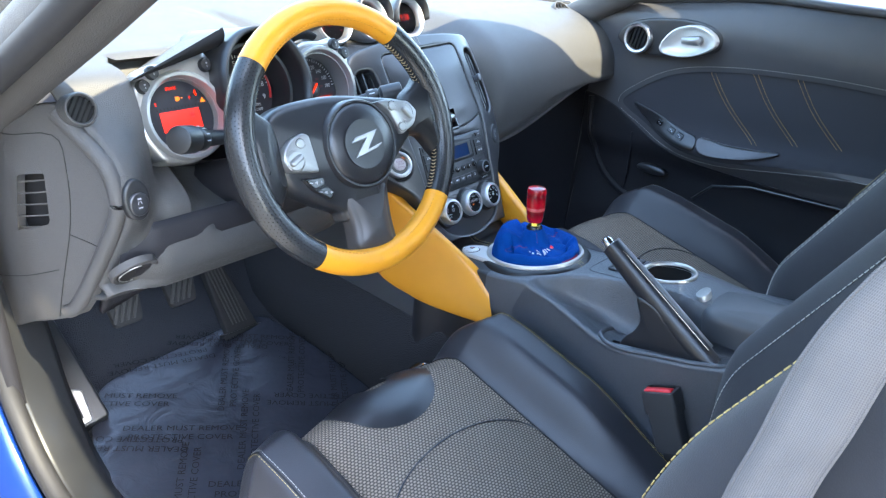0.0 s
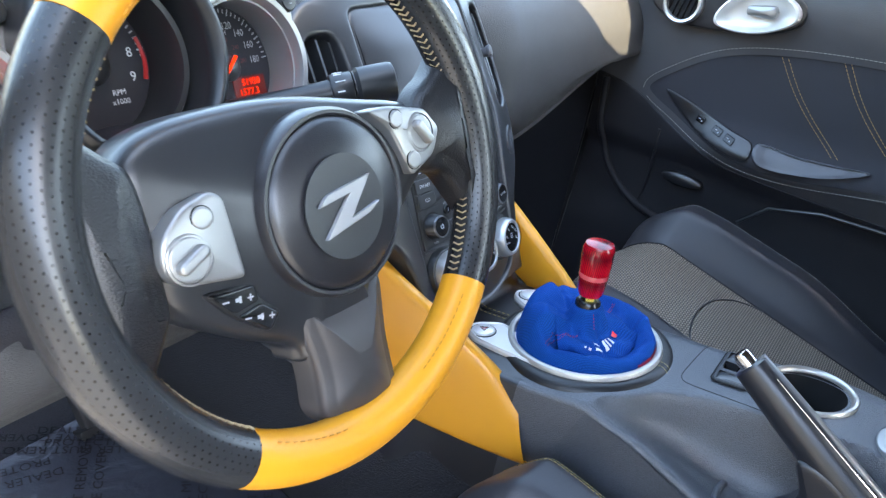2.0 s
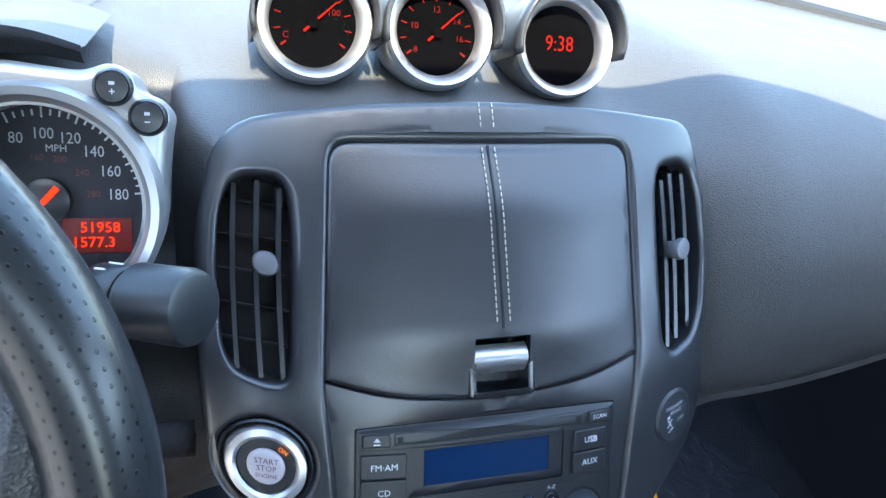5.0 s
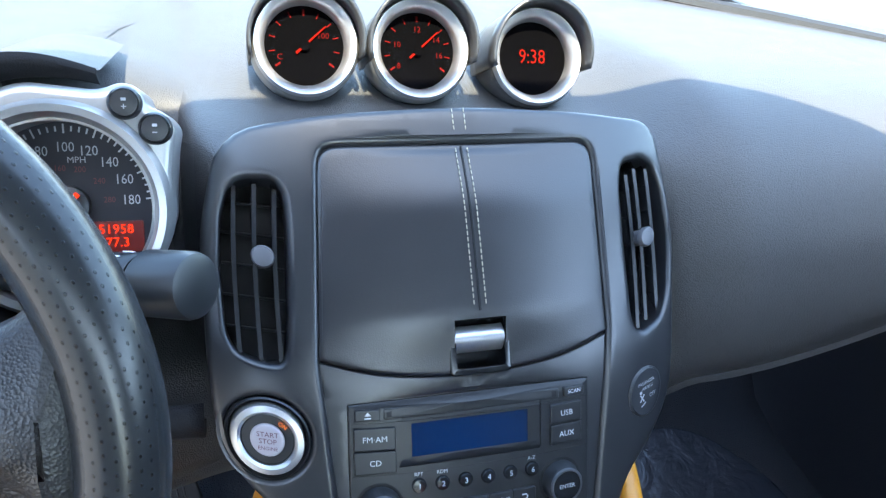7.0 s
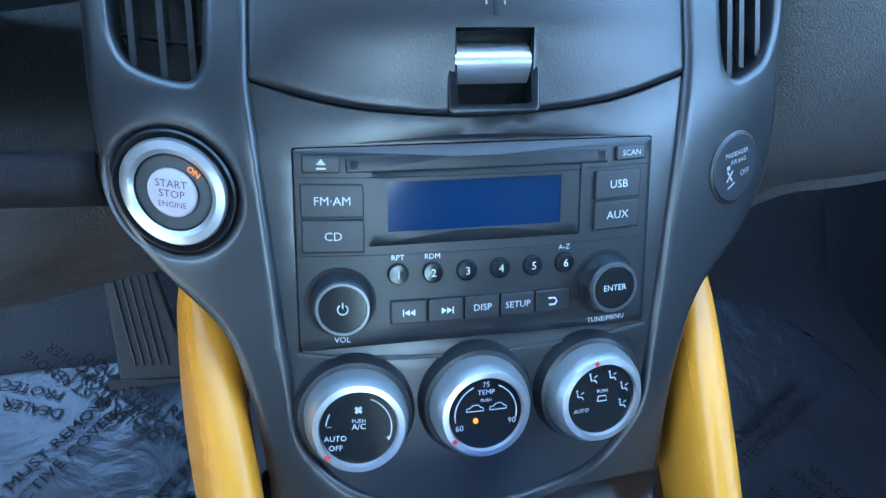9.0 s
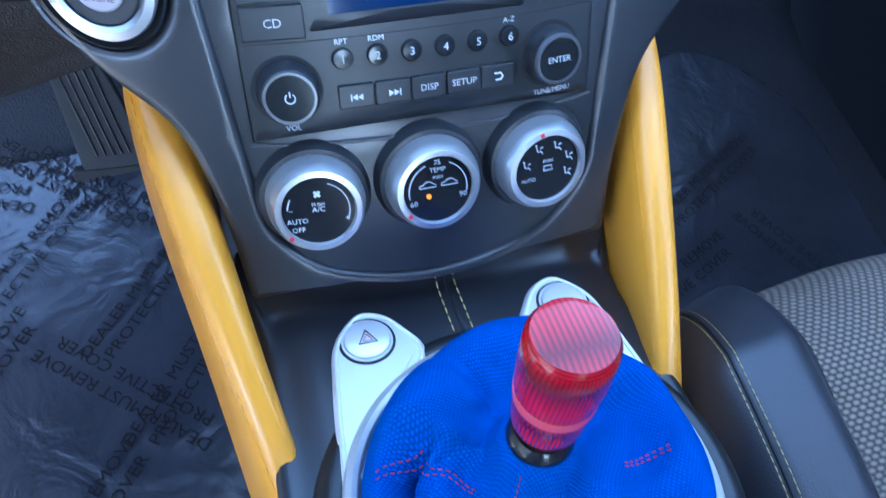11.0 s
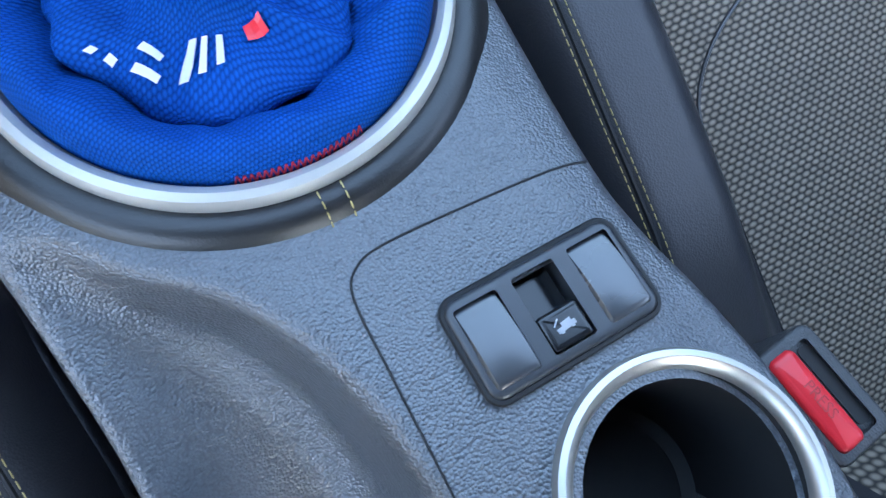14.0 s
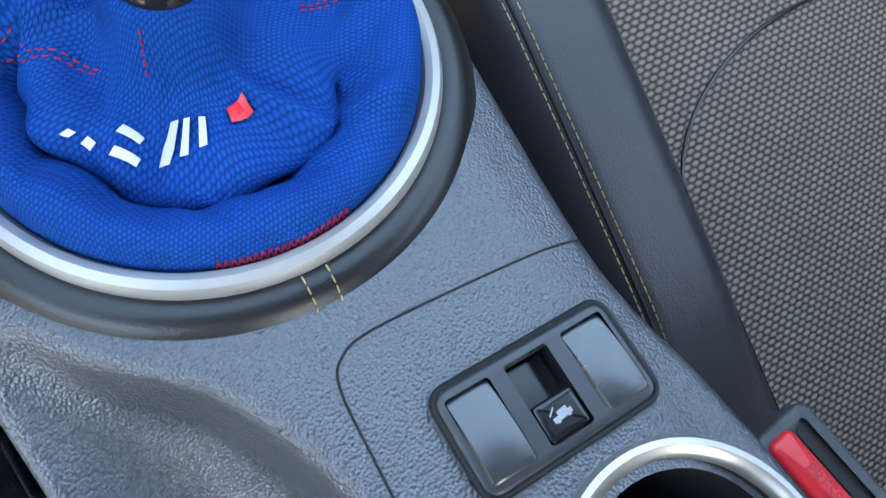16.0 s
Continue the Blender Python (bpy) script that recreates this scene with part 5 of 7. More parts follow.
for a0, a1 in ((239, 262), (290, 317), (56, 134)):
    bm = stitches([WH((R - RT * 0.72) * math.cos(a), (R - RT * 0.72) * math.sin(a), RT * 0.76) for a in [radians(lerp(a0, a1, i / 24)) for i in range(25)]], 0.0035, 0.002, 0.0005)
    part("stitching", bm, material("amber_thread", (0.55, 0.22, 0.02), 0.7), sw)


def spoke(pts, w0, w1, mat, r, label, name="spoke", dome=0.003):
    return part(name, slab(WH, rounded(pts, 0.012, 5), w0, w1, r, dome=dome, back=True), mat, sw, label)


M_GRIP = material("grip_leather", (0.013, 0.013, 0.015), 0.34, grain=0.30, grain_size=0.0012, vary=0.12)
# thumb grips where the side spokes meet the rim
for grip in ([(-0.148, 0.066), (-0.120, 0.046), (-0.108, 0.028), (-0.107, -0.030), (-0.112, -0.046), (-0.130, -0.072), (-0.146, -0.078), (-0.158, -0.040), (-0.161, 0.0), (-0.157, 0.040)],
             [(0.142, 0.070), (0.122, 0.054), (0.100, 0.040), (0.092, 0.012), (0.098, -0.008), (0.116, -0.016), (0.132, -0.038), (0.146, -0.054), (0.155, -0.022), (0.157, 0.018), (0.152, 0.048)]):
    part("grip_pad", slab(WH, spline(grip, 5), -0.016, 0.006, 0.011, dome=0.007, back=True), M_GRIP, sw, "grained black leather thumb grip")



hub = part("hub_cover", slab(WH, spline([(-0.118, 0.015), (-0.112, 0.040), (-0.088, 0.0535), (-0.042, 0.0575), (0.001, 0.0560), (0.055, 0.0470), (0.102, 0.037), (0.116, 0.018), (0.110, -0.006), (0.088, -0.024), (0.0625, -0.048), (0.043, -0.074), (0.037, -0.100), (0.0, -0.104), (-0.029, -0.100), (-0.036, -0.086), (-0.066, -0.0695), (-0.103, -0.0424), (-0.1175, -0.0100)], 6),
           -0.035, -0.003, 0.012, dome=0.013, back=True), M_TRIM, sw, "dark grey padded hub cover")
part("lower_spoke", slab(WH, rounded([(-0.0340, -0.062), (0.0430, -0.060), (0.0375, -0.108), (0.0400, -0.152), (0.004, -0.160), (-0.0300, -0.140), (-0.0262, -0.108)], 0.014, 6), -0.024, 0.0, 0.009, dome=0.009, back=True),
     material("smoke_metal_trim", (0.060, 0.056, 0.057), 0.34, metal=0.3, vary=0.06), sw, "smoky grey lower spoke")
part("horn_pad", lathe(shifted(WH, 0.004, -0.0085), [(0.0565, -0.006), (0.0560, 0.0090), (0.0540, 0.0128), (0.0520, 0.0128), (0.0508, 0.0110), (0.0495, 0.0128), (0.0465, 0.0152), (0.030, 0.0195), (0.012, 0.0212), (0.0, 0.0214)], 64), M_LEATHER, sw, "round grained airbag pad")
disc(WH, 0.0305, 0.0222, M_TRIM, sw, "badge_disc", 0, -0.0095, 48)
em = bmesh.new()
EMB = [(-0.0213, -0.0057), (0.0026, -0.0020), (-0.0206, -0.0240), (-0.0003, -0.0207), (0.0164, -0.0172), (0.0243, -0.0116), (0.0008, -0.0168), (0.0204, 0.0054), (-0.0141, 0.0005), (-0.0186, -0.0023)]
slab(WH, EMB, 0.022, 0.0248, 0.0007, steps=2, bm=em)
part("emblem", em, material("emblem_silver", (0.50, 0.50, 0.51), 0.24, metal=0.6, vary=0.02), sw, "bright slanted metal emblem")
part("mark", bars(shifted(WH, 0, -0.004), [(0.012 + 0.004 * (j % 3), -0.042 - 0.004 * (j // 3), 0.003, 0.0025, 8) for j in range(6)], 0.0160), M_PLASTIC, sw)
PLATES = (([(-0.0778, 0.0185), (-0.0956, 0.0135), (-0.1091, 0.0012), (-0.1122, -0.0111), (-0.1079, -0.0203), (-0.0995, -0.0247), (-0.0668, -0.0308), (-0.0704, 0.0140)], (-0.0972, -0.0115), [(-0.0856, 0.0064)], 25),
          ([(0.0418, 0.0395), (0.0620, 0.0395), (0.0960, 0.0330), (0.1085, 0.0180), (0.0990, 0.0020), (0.0740, -0.0085), (0.0680, 0.0060), (0.0598, 0.0250)], (0.0868, 0.0185), [(0.0655, 0.0305), (0.0762, 0.0022)], -52))
for outline, knob_at, keys_at, turn in PLATES:
    k = part("switch_plate", slab(WH, rounded(outline, 0.005, 5), -0.006, 0.0105, 0.0022, dome=0.0012), M_PAINTSILVER, sw, "satin silver switch plate")
    part("knob_seat", lathe(shifted(WH, *knob_at), [(0.0132, 0.0095), (0.0132, 0.0114), (0.0122, 0.0118), (0.0118, 0.0104)], 36), M_PAINTSILVER, k)
    part("rocker", slab(WH, oval(0.0117, 0.0117, 32, *knob_at), 0.008, 0.0118, 0.0012), M_PAINTSILVER, k)
    part("rocker_bar", box(shifted(WH, *knob_at, 0, turn), 0.0195, 0.0066, 0.0058, 0.0030, w0=0.0112, rim=0.0018), M_PAINTSILVER, k, "raised silver rocker bar")
    for at in keys_at:
        part("key_gap", lathe(shifted(WH, *at), [(0.0065, 0.0106), (0.0065, 0.0113), (0.0060, 0.0113)], 28), M_DARK, k)
        part("round_key", slab(WH, oval(0.0060, 0.0056, 28, *at), 0.008, 0.0124, 0.0010), M_PAINTSILVER, k)
part("key_frame", slab(WH, rounded([(-0.0902, -0.0337), (-0.0586, -0.0360), (-0.0564, -0.0480), (-0.0454, -0.0580), (-0.0551, -0.0675), (-0.0751, -0.0515)], 0.004), -0.010, 0.0030, 0.0012), M_PLASTIC, sw, "black frame round the phone keys")
for outline, at, turn in (([(-0.0872, -0.0353), (-0.0603, -0.0375), (-0.0588, -0.0470), (-0.0751, -0.0493)], (-0.0718, -0.0423), -8), ([(-0.0741, -0.0513), (-0.0584, -0.0488), (-0.0479, -0.0580), (-0.0555, -0.0655)], (-0.0608, -0.0560), -14)):
    k = part("phone_key", slab(WH, rounded(outline, 0.0025), -0.006, 0.0042, 0.0010), M_GLOSS, sw, "gloss black key with white symbols")
    part("symbol", bars(shifted(WH, *at, 0, turn), [(-0.0080, 0, 0.0042, 0.0010, 0), (-0.0010, 0, 0.0022, 0.0022, 0), (0.0010, 0, 0.0016, 0.0038, 0), (0.0075, 0, 0.0040, 0.0010, 0), (0.0075, 0, 0.0010, 0.0040, 0)], 0.0046), M_GREY_PRINT, k)
# column shroud and stalks
col = thing("steering_column", (-0.345, 0.08, 0.52), "dark plastic steering column cover", "steering column")
part("shroud", tube([WH(0, -0.012, -0.020), WH(0, -0.015, -0.08), WH(0, -0.016, -0.16), WH(0, -0.02, -0.26)], lambda t: lerp(0.050, 0.074, t), 28, up=WH(0, 1, 0) - WH(0, 0, 0), flat=1.25), M_LOWER, col)


def stalk(root, tip, name, label):
    a, b = Vector(root), Vector(tip)
    d = (b - a).normalized()
    at = lambda q: a + d * ((b - a).length - q)
    s = thing(name, a, label, "control stalk")
    part("arm", tube([a, at(0.062), at(0.050)], lambda t: lerp(0.0095, 0.0115, t), 16), M_PLASTIC, s)
    part("collar", tube([at(0.053), at(0.052), at(0.036), at(0.035)], lambda t: 0.0148 if 0.2 < t < 0.8 else 0.0140, 28), M_PLASTIC, s)
    part("tip", tube([at(0.034), at(0.033), at(0.030), at(0.004), at(0.001), at(0.0)], lambda t: 0.0140 if t < 0.3 else (0.0168 if t < 0.7 else (0.0158 if t < 0.9 else 0.0135)), 28), M_PLASTIC, s)
    side = d.cross(Vector((0, 0, 1))).normalized()
    up = side.cross(d)
    prt = bmesh.new()
    for j in range(6):
        g = radians(-70 + 32 * j)
        o = (side * math.sin(g) * -1 + up * math.cos(g)) * 0.0149
        tube([at(0.049) + o, at(0.043 - 0.002 * (j % 2)) + o], 0.0006, 4, bm=prt)
    part("marking", prt, M_WHITE, s)
    return s


stalk((-0.410, 0.120, 0.566), (-0.526, 0.057, 0.600), "indicator_stalk", "black turn signal and light stalk")
stalk((-0.275, 0.130, 0.572), (-0.164, 0.047, 0.6080), "wiper_stalk", "black wiper stalk with white markings")

# ---- centre console ----
KF = plane_map((0, -0.112, 0.347), (1, 0, 0), (0, 0.986, -0.164))


def deck(y):
    return 0.347 - 0.1663 * (y + 0.112)


SCOOP = spline([(-0.125, -0.150), (-0.095, -0.162), (-0.071, -0.176), (-0.060, -0.193), (-0.039, -0.213), (-0.029, -0.228), (-0.021, -0.246), (-0.015, -0.268), (-0.012, -0.293), (-0.009, -0.36), (-0.006, -0.47), (-0.006, -0.62)], 4, False)
SCOOP_SIDE = SCOOP + [(-0.006, -0.9), (-0.3, -0.9), (-0.3, -0.15)]
LIP = [(-0.9, 0.372), (-0.52, 0.362), (-0.475, 0.352), (-0.40, 0.334), (-0.355, 0.320), (-0.31, 0.315), (-0.25, 0.329), (-0.20, 0.345), (-0.16, 0.353), (0.1, 0.353)]


def lip_z(y):
    for i, ((y0, z0), (y1, z1)) in enumerate(zip(LIP, LIP[1:])):
        if y <= y1:
            a, b = LIP[max(0, i - 1)], LIP[min(len(LIP) - 1, i + 2)]
            m0, m1 = (z1 - a[1]) / (y1 - a[0]) * (y1 - y0), (b[1] - z0) / (b[0] - y0) * (y1 - y0)
            k = (y - y0) / (y1 - y0)
            return z0 * (2 * k ** 3 - 3 * k * k + 1) + m0 * (k ** 3 - 2 * k * k + k) + z1 * (3 * k * k - 2 * k ** 3) + m1 * (k ** 3 - k * k)
    return LIP[-1][1]


def scoop_depth(x, y):
    """How far a point lies inside the scoop beside the handbrake."""
    if not inside((x, y), SCOOP_SIDE):
        return 0.0
    best = 1.0
    for (x0, y0), (x1, y1) in zip(SCOOP, SCOOP[1:]):
        k = ((x - x0) * (x1 - x0) + (y - y0) * (y1 - y0)) / max(1e-12, (x1 - x0) ** 2 + (y1 - y0) ** 2)
        k = min(1.0, max(0.0, k))
        best = min(best, math.hypot(x - lerp(x0, x1, k), y - lerp(y0, y1, k)))
    return best


def deck_z(x, y):
    z = deck(y) - 0.012 * smooth(-0.36, -0.45, y) - 0.004 * smooth(0.070, 0.092, abs(x))
    d = scoop_depth(x, y)
    if d > 0:
        bed = lip_z(y) - 0.007 * smooth(-0.095, -0.06, x) * smooth(-0.17, -0.24, y) + 0.002
        z = lerp(z, min(z, bed), 0.70 * smooth(-0.002, 0.012, d) + 0.30 * smooth(0.0, 0.030, d))
    if d > 0:
        z -= 0.007 * smooth(0.0, 0.011, d) * (1 - smooth(0.012, 0.045, d)) * smooth(-0.15, -0.20, y)
    z += 0.018 * smooth(0.0, 0.032, y)
    return z


def soft_deck_z(x, y):
    """The deck's height, with the scoop's ridge rounded off."""
    if x > 0.012 or y > -0.13:
        return deck_z(x, y)
    ring = [(r * math.cos(a), r * math.sin(a)) for r, k in ((0.0012, 6), (0.0028, 8)) for a in [2 * math.pi * i / k for i in range(k)]]
    return (2 * deck_z(x, y) + sum(deck_z(x + a, y + b) for a, b in ring)) / (2 + len(ring))


def beside(line, d):
    out = []
    for i in range(1, len(line) - 1):
        t = (Vector(line[i + 1]) - Vector(line[i - 1])).normalized()
        out.append((line[i][0] + t.y * d, line[i][1] - t.x * d))
    return out


con = thing("center_console", (0, -0.2, 0.05), "dark grained plastic centre console between the seats", "console")
DECK = spline([(-0.092, 0.055), (-0.098, -0.02), (-0.100, -0.10), (-0.094, -0.17), (-0.090, -0.24), (-0.096, -0.31), (-0.104, -0.37), (-0.104, -0.44), (-0.092, -0.52), (-0.09, -0.80),
               (0.095, -0.80), (0.098, -0.60), (0.098, -0.45), (0.1005, -0.385), (0.1035, -0.335), (0.0985, -0.29), (0.0915, -0.255), (0.0905, -0.22), (0.100, -0.10), (0.098, -0.02), (0.092, 0.055)], 5)
CUP = [(0.054 + 0.0395 * math.cos(a), -0.3315 + 0.0388 * math.sin(a)) for a in [2 * math.pi * i / 40 for i in range(40)]]
SWH = [(KF(u, v).x, KF(u, v).y) for u, v in rrect(0.0655, 0.0374, 0.006, 5, 0.0467, -0.1557)]
WELL = [(0.0055 + 0.066 * math.cos(a), -0.120 + 0.065 * math.sin(a)) for a in [2 * math.pi * i / 48 for i in range(48)]]
SLOT = rounded([(-0.0905, -0.318), (-0.066, -0.314), (-0.058, -0.466), (-0.092, -0.466)], 0.010, 5)
top = pierced(lambda x, y, z=0.0: Vector((x, y, z)), DECK, [CUP, SWH, WELL, SLOT], 0.0, 0.10, 0.006, 0.0040, height=soft_deck_z, guides=[beside(SCOOP, d) for d in (0.0, 0.0025, 0.005, 0.0075, 0.010, 0.015, 0.021, 0.030)])
ahead = top.copy()
bmesh.ops.delete(top, geom=[q for q in top.faces if q.calc_center_median().y > -0.100], context="FACES")
bmesh.ops.delete(ahead, geom=[q for q in ahead.faces if q.calc_center_median().y <= -0.100], context="FACES")
part("deck", top, M_GRAIN, con)
part("front_panel", ahead, M_LEATHER, con, "smooth black leather in front of the shifter")
side = bmesh.new()
grid(90, 8, lambda s, t: Vector((-lerp(0.092, 0.104, smooth(-0.24, -0.37, (y := lerp(0.45, -0.80, s)))) + 0.012 * smooth(-0.44, -0.52, y) - 0.010 * t - 0.002, y, lerp(deck_z(-0.10, min(y, -0.01)) - 0.006, 0.0, t))), side)
part("side_panel", side, M_GRAIN, con)
side = bmesh.new()
grid(60, 8, lambda s, t: Vector((0.094 + 0.012 * t + 0.0105 * math.exp(-(((y := lerp(0.45, -0.80, s)) + 0.335) / 0.045) ** 2), y, lerp(deck_z(0.10, min(y, -0.01)) - 0.012, 0.0, t))), side)
part("side_panel", side, M_GRAIN, con)


def on_deck(u, v, dw=0.0):
    p = KF(u, v)
    return Vector((p.x, p.y, deck_z(p.x, p.y) + dw))


part("seam", tube([on_deck(u, v, 0.0002) for u, v in spline([(-0.010, -0.245), (-0.0075, -0.19), (-0.006, -0.15), (-0.0046, -0.124), (0.001, -0.1155), (0.012, -0.1130), (0.04, -0.1140), (0.066, -0.1158), (0.078, -0.1172), (0.0872, -0.1190)], 5, False)], 0.0004, 6), M_DARK, con)
TRAY = spline([(-0.040, -0.300), (-0.060, -0.298), (-0.082, -0.303), (-0.0965, -0.325), (-0.0995, -0.37), (-0.0995, -0.43), (-0.090, -0.475), (-0.07, -0.492)], 6, False)
part("tray_rim", tube([Vector((x, y, deck_z(x, y) + 0.0010)) for x, y in TRAY], 0.0035, 10), M_GRAIN, con, "raised rim round the handbrake tray")
for du in (-0.005, 0.005):
    part("stitching", stitches([on_deck(0.003 + du, lerp(0.140, 0.080, i / 10), 0.0006) for i in range(11)], 0.004, 0.002, 0.0005), M_GOLD, con)
part("crease", tube([on_deck(0.003, lerp(0.142, 0.075, i / 10), 0.0) for i in range(11)], 0.0010, 6), M_DARK, con)

# shift surround
SX, SY = 0.0055, -0.008
ss = thing("shift_surround", KF(SX, SY), "satin silver shift ring with two ears on a leather collar", "shift surround")
G = shifted(KF, SX, SY)
part("leather_collar", lathe(G, [(0.0960, -0.030), (0.0960, -0.010), (0.0940, -0.003), (0.0900, 0.0025), (0.0860, 0.0045), (0.0815, 0.0040), (0.078, 0.002), (0.0735, -0.004)], 80), material("collar_leather", (0.010, 0.010, 0.011), 0.36, grain=0.12, grain_size=0.0009, vary=0.12), ss, "stitched black leather collar")
part("ring", lathe(G, [(0.0812, 0.002), (0.0809, 0.0060), (0.0796, 0.0084), (0.0770, 0.0094), (0.0746, 0.0084), (0.0732, 0.0055), (0.0726, 0.0010), (0.0724, -0.012)], 96), material("satin_ring", (0.50, 0.480, 0.450), 0.45, metal=0.65, vary=0.05), ss, "satin silver ring")
for du in (-0.0040, 0.0040):
    run = [G(du - 0.0006, -0.0820 - 0.0130 * t, 0.0056 - 0.0100 * t ** 3) for t in [i / 8 for i in range(9)]]
    part("stitching", stitches(run, 0.0028, 0.0008, 0.00028), M_GOLD, ss)
for sgn in (-1, 1):
    ear = rounded([(sgn * 0.0795, 0.014), (sgn * 0.0755, 0.060), (sgn * 0.0700, 0.098), (sgn * 0.0540, 0.1150), (sgn * 0.0385, 0.109), (sgn * 0.0225, 0.084), (sgn * 0.040, 0.050), (sgn * 0.066, 0.022)], [0.004, 0.02, 0.012, 0.012, 0.012, 0.01, 0.02, 0.01], 5)
    e = part("ear_plate", slab(G, ear, -0.008, 0.0052, 0.003), M_PLATE, ss, "satin silver plate with round button")
    part("raised_edge", tube([G(x, y, 0.0052) for x, y in inset(ear, 0.0026)], 0.0012, 8, closed=True), M_PLATE, e)
    part("button_seat", lathe(shifted(G, sgn * 0.0524, 0.0935), [(0.0142, 0.0050), (0.0142, 0.0056), (0.0128, 0.0056), (0.0126, 0.0050)], 40), M_DARK, e)
    part("button", lathe(shifted(G, sgn * 0.0524, 0.0935), [(0.0128, 0.002), (0.0128, 0.0062), (0.0118, 0.0062), (0.0115, 0.0048), (0.0113, 0.0072), (0.0095, 0.0084), (0.0, 0.0086)], 40), M_PLATE, e)
    if sgn < 0:
        tri = [(0.0524 * sgn + 0.0052 * math.sin(a), 0.0925 + 0.0052 * math.cos(a)) for a in (0, 2.094, 4.189, 0)]
        part("symbol", tube([G(x, y, 0.0088) for x, y in tri], 0.0004, 5), M_DARK, e)
        tri = [(0.0524 * sgn + 0.0028 * math.sin(a), 0.0925 + 0.0028 * math.cos(a)) for a in (0, 2.094, 4.189, 0)]
        part("symbol", tube([G(x, y, 0.0088) for x, y in tri], 0.0003, 5), M_REDINK, e)

# shift boot and lever
KNOB = [Vector((0.002, -0.113, 0.394)), Vector((0.002, -0.107, 0.466))]
lever = thing("gear_lever", (0.002, -0.12, 0.34), "gear lever with glossy red knob and blue cloth boot", "gear lever")
REAR = [(0.0735, -0.003), (0.0728, 0.009), (0.0700, 0.0160), (0.0640, 0.0180), (0.0570, 0.0130), (0.0490, 0.0010), (0.0430, -0.0050), (0.0530, 0.0050), (0.0515, 0.0115), (0.0410, 0.0165), (0.0300, 0.0180), (0.0230, 0.0225), (0.0190, 0.0350), (0.0160, 0.0450), (0.0112, 0.0490)]
LEFT = [(0.0735, -0.003), (0.0730, 0.010), (0.0705, 0.0200), (0.0650, 0.0230), (0.0560, 0.0150), (0.0450, 0.0000), (0.0380, -0.0050), (0.0500, 0.0120), (0.0480, 0.0215), (0.0400, 0.0250), (0.0310, 0.0230), (0.0240, 0.0260), (0.0190, 0.0350), (0.0160, 0.0450), (0.0112, 0.0490)]
FRONT = [(0.0735, -0.003), (0.0722, 0.009), (0.0695, 0.0220), (0.0660, 0.0350), (0.0605, 0.0450), (0.0530, 0.0490), (0.0455, 0.0480), (0.0390, 0.0435), (0.0330, 0.0390), (0.0290, 0.0350), (0.0250, 0.0330), (0.0215, 0.0335), (0.0190, 0.0380), (0.0160, 0.0450), (0.0112, 0.0490)]
RIGHT = [(0.0735, -0.003), (0.0731, 0.012), (0.0715, 0.0220), (0.0670, 0.0265), (0.0610, 0.0260), (0.0545, 0.0225), (0.0480, 0.0190), (0.0430, 0.0190), (0.0385, 0.0220), (0.0335, 0.0260), (0.0280, 0.0275), (0.0230, 0.0290), (0.0190, 0.0360), (0.0160, 0.0450), (0.0112, 0.0490)]


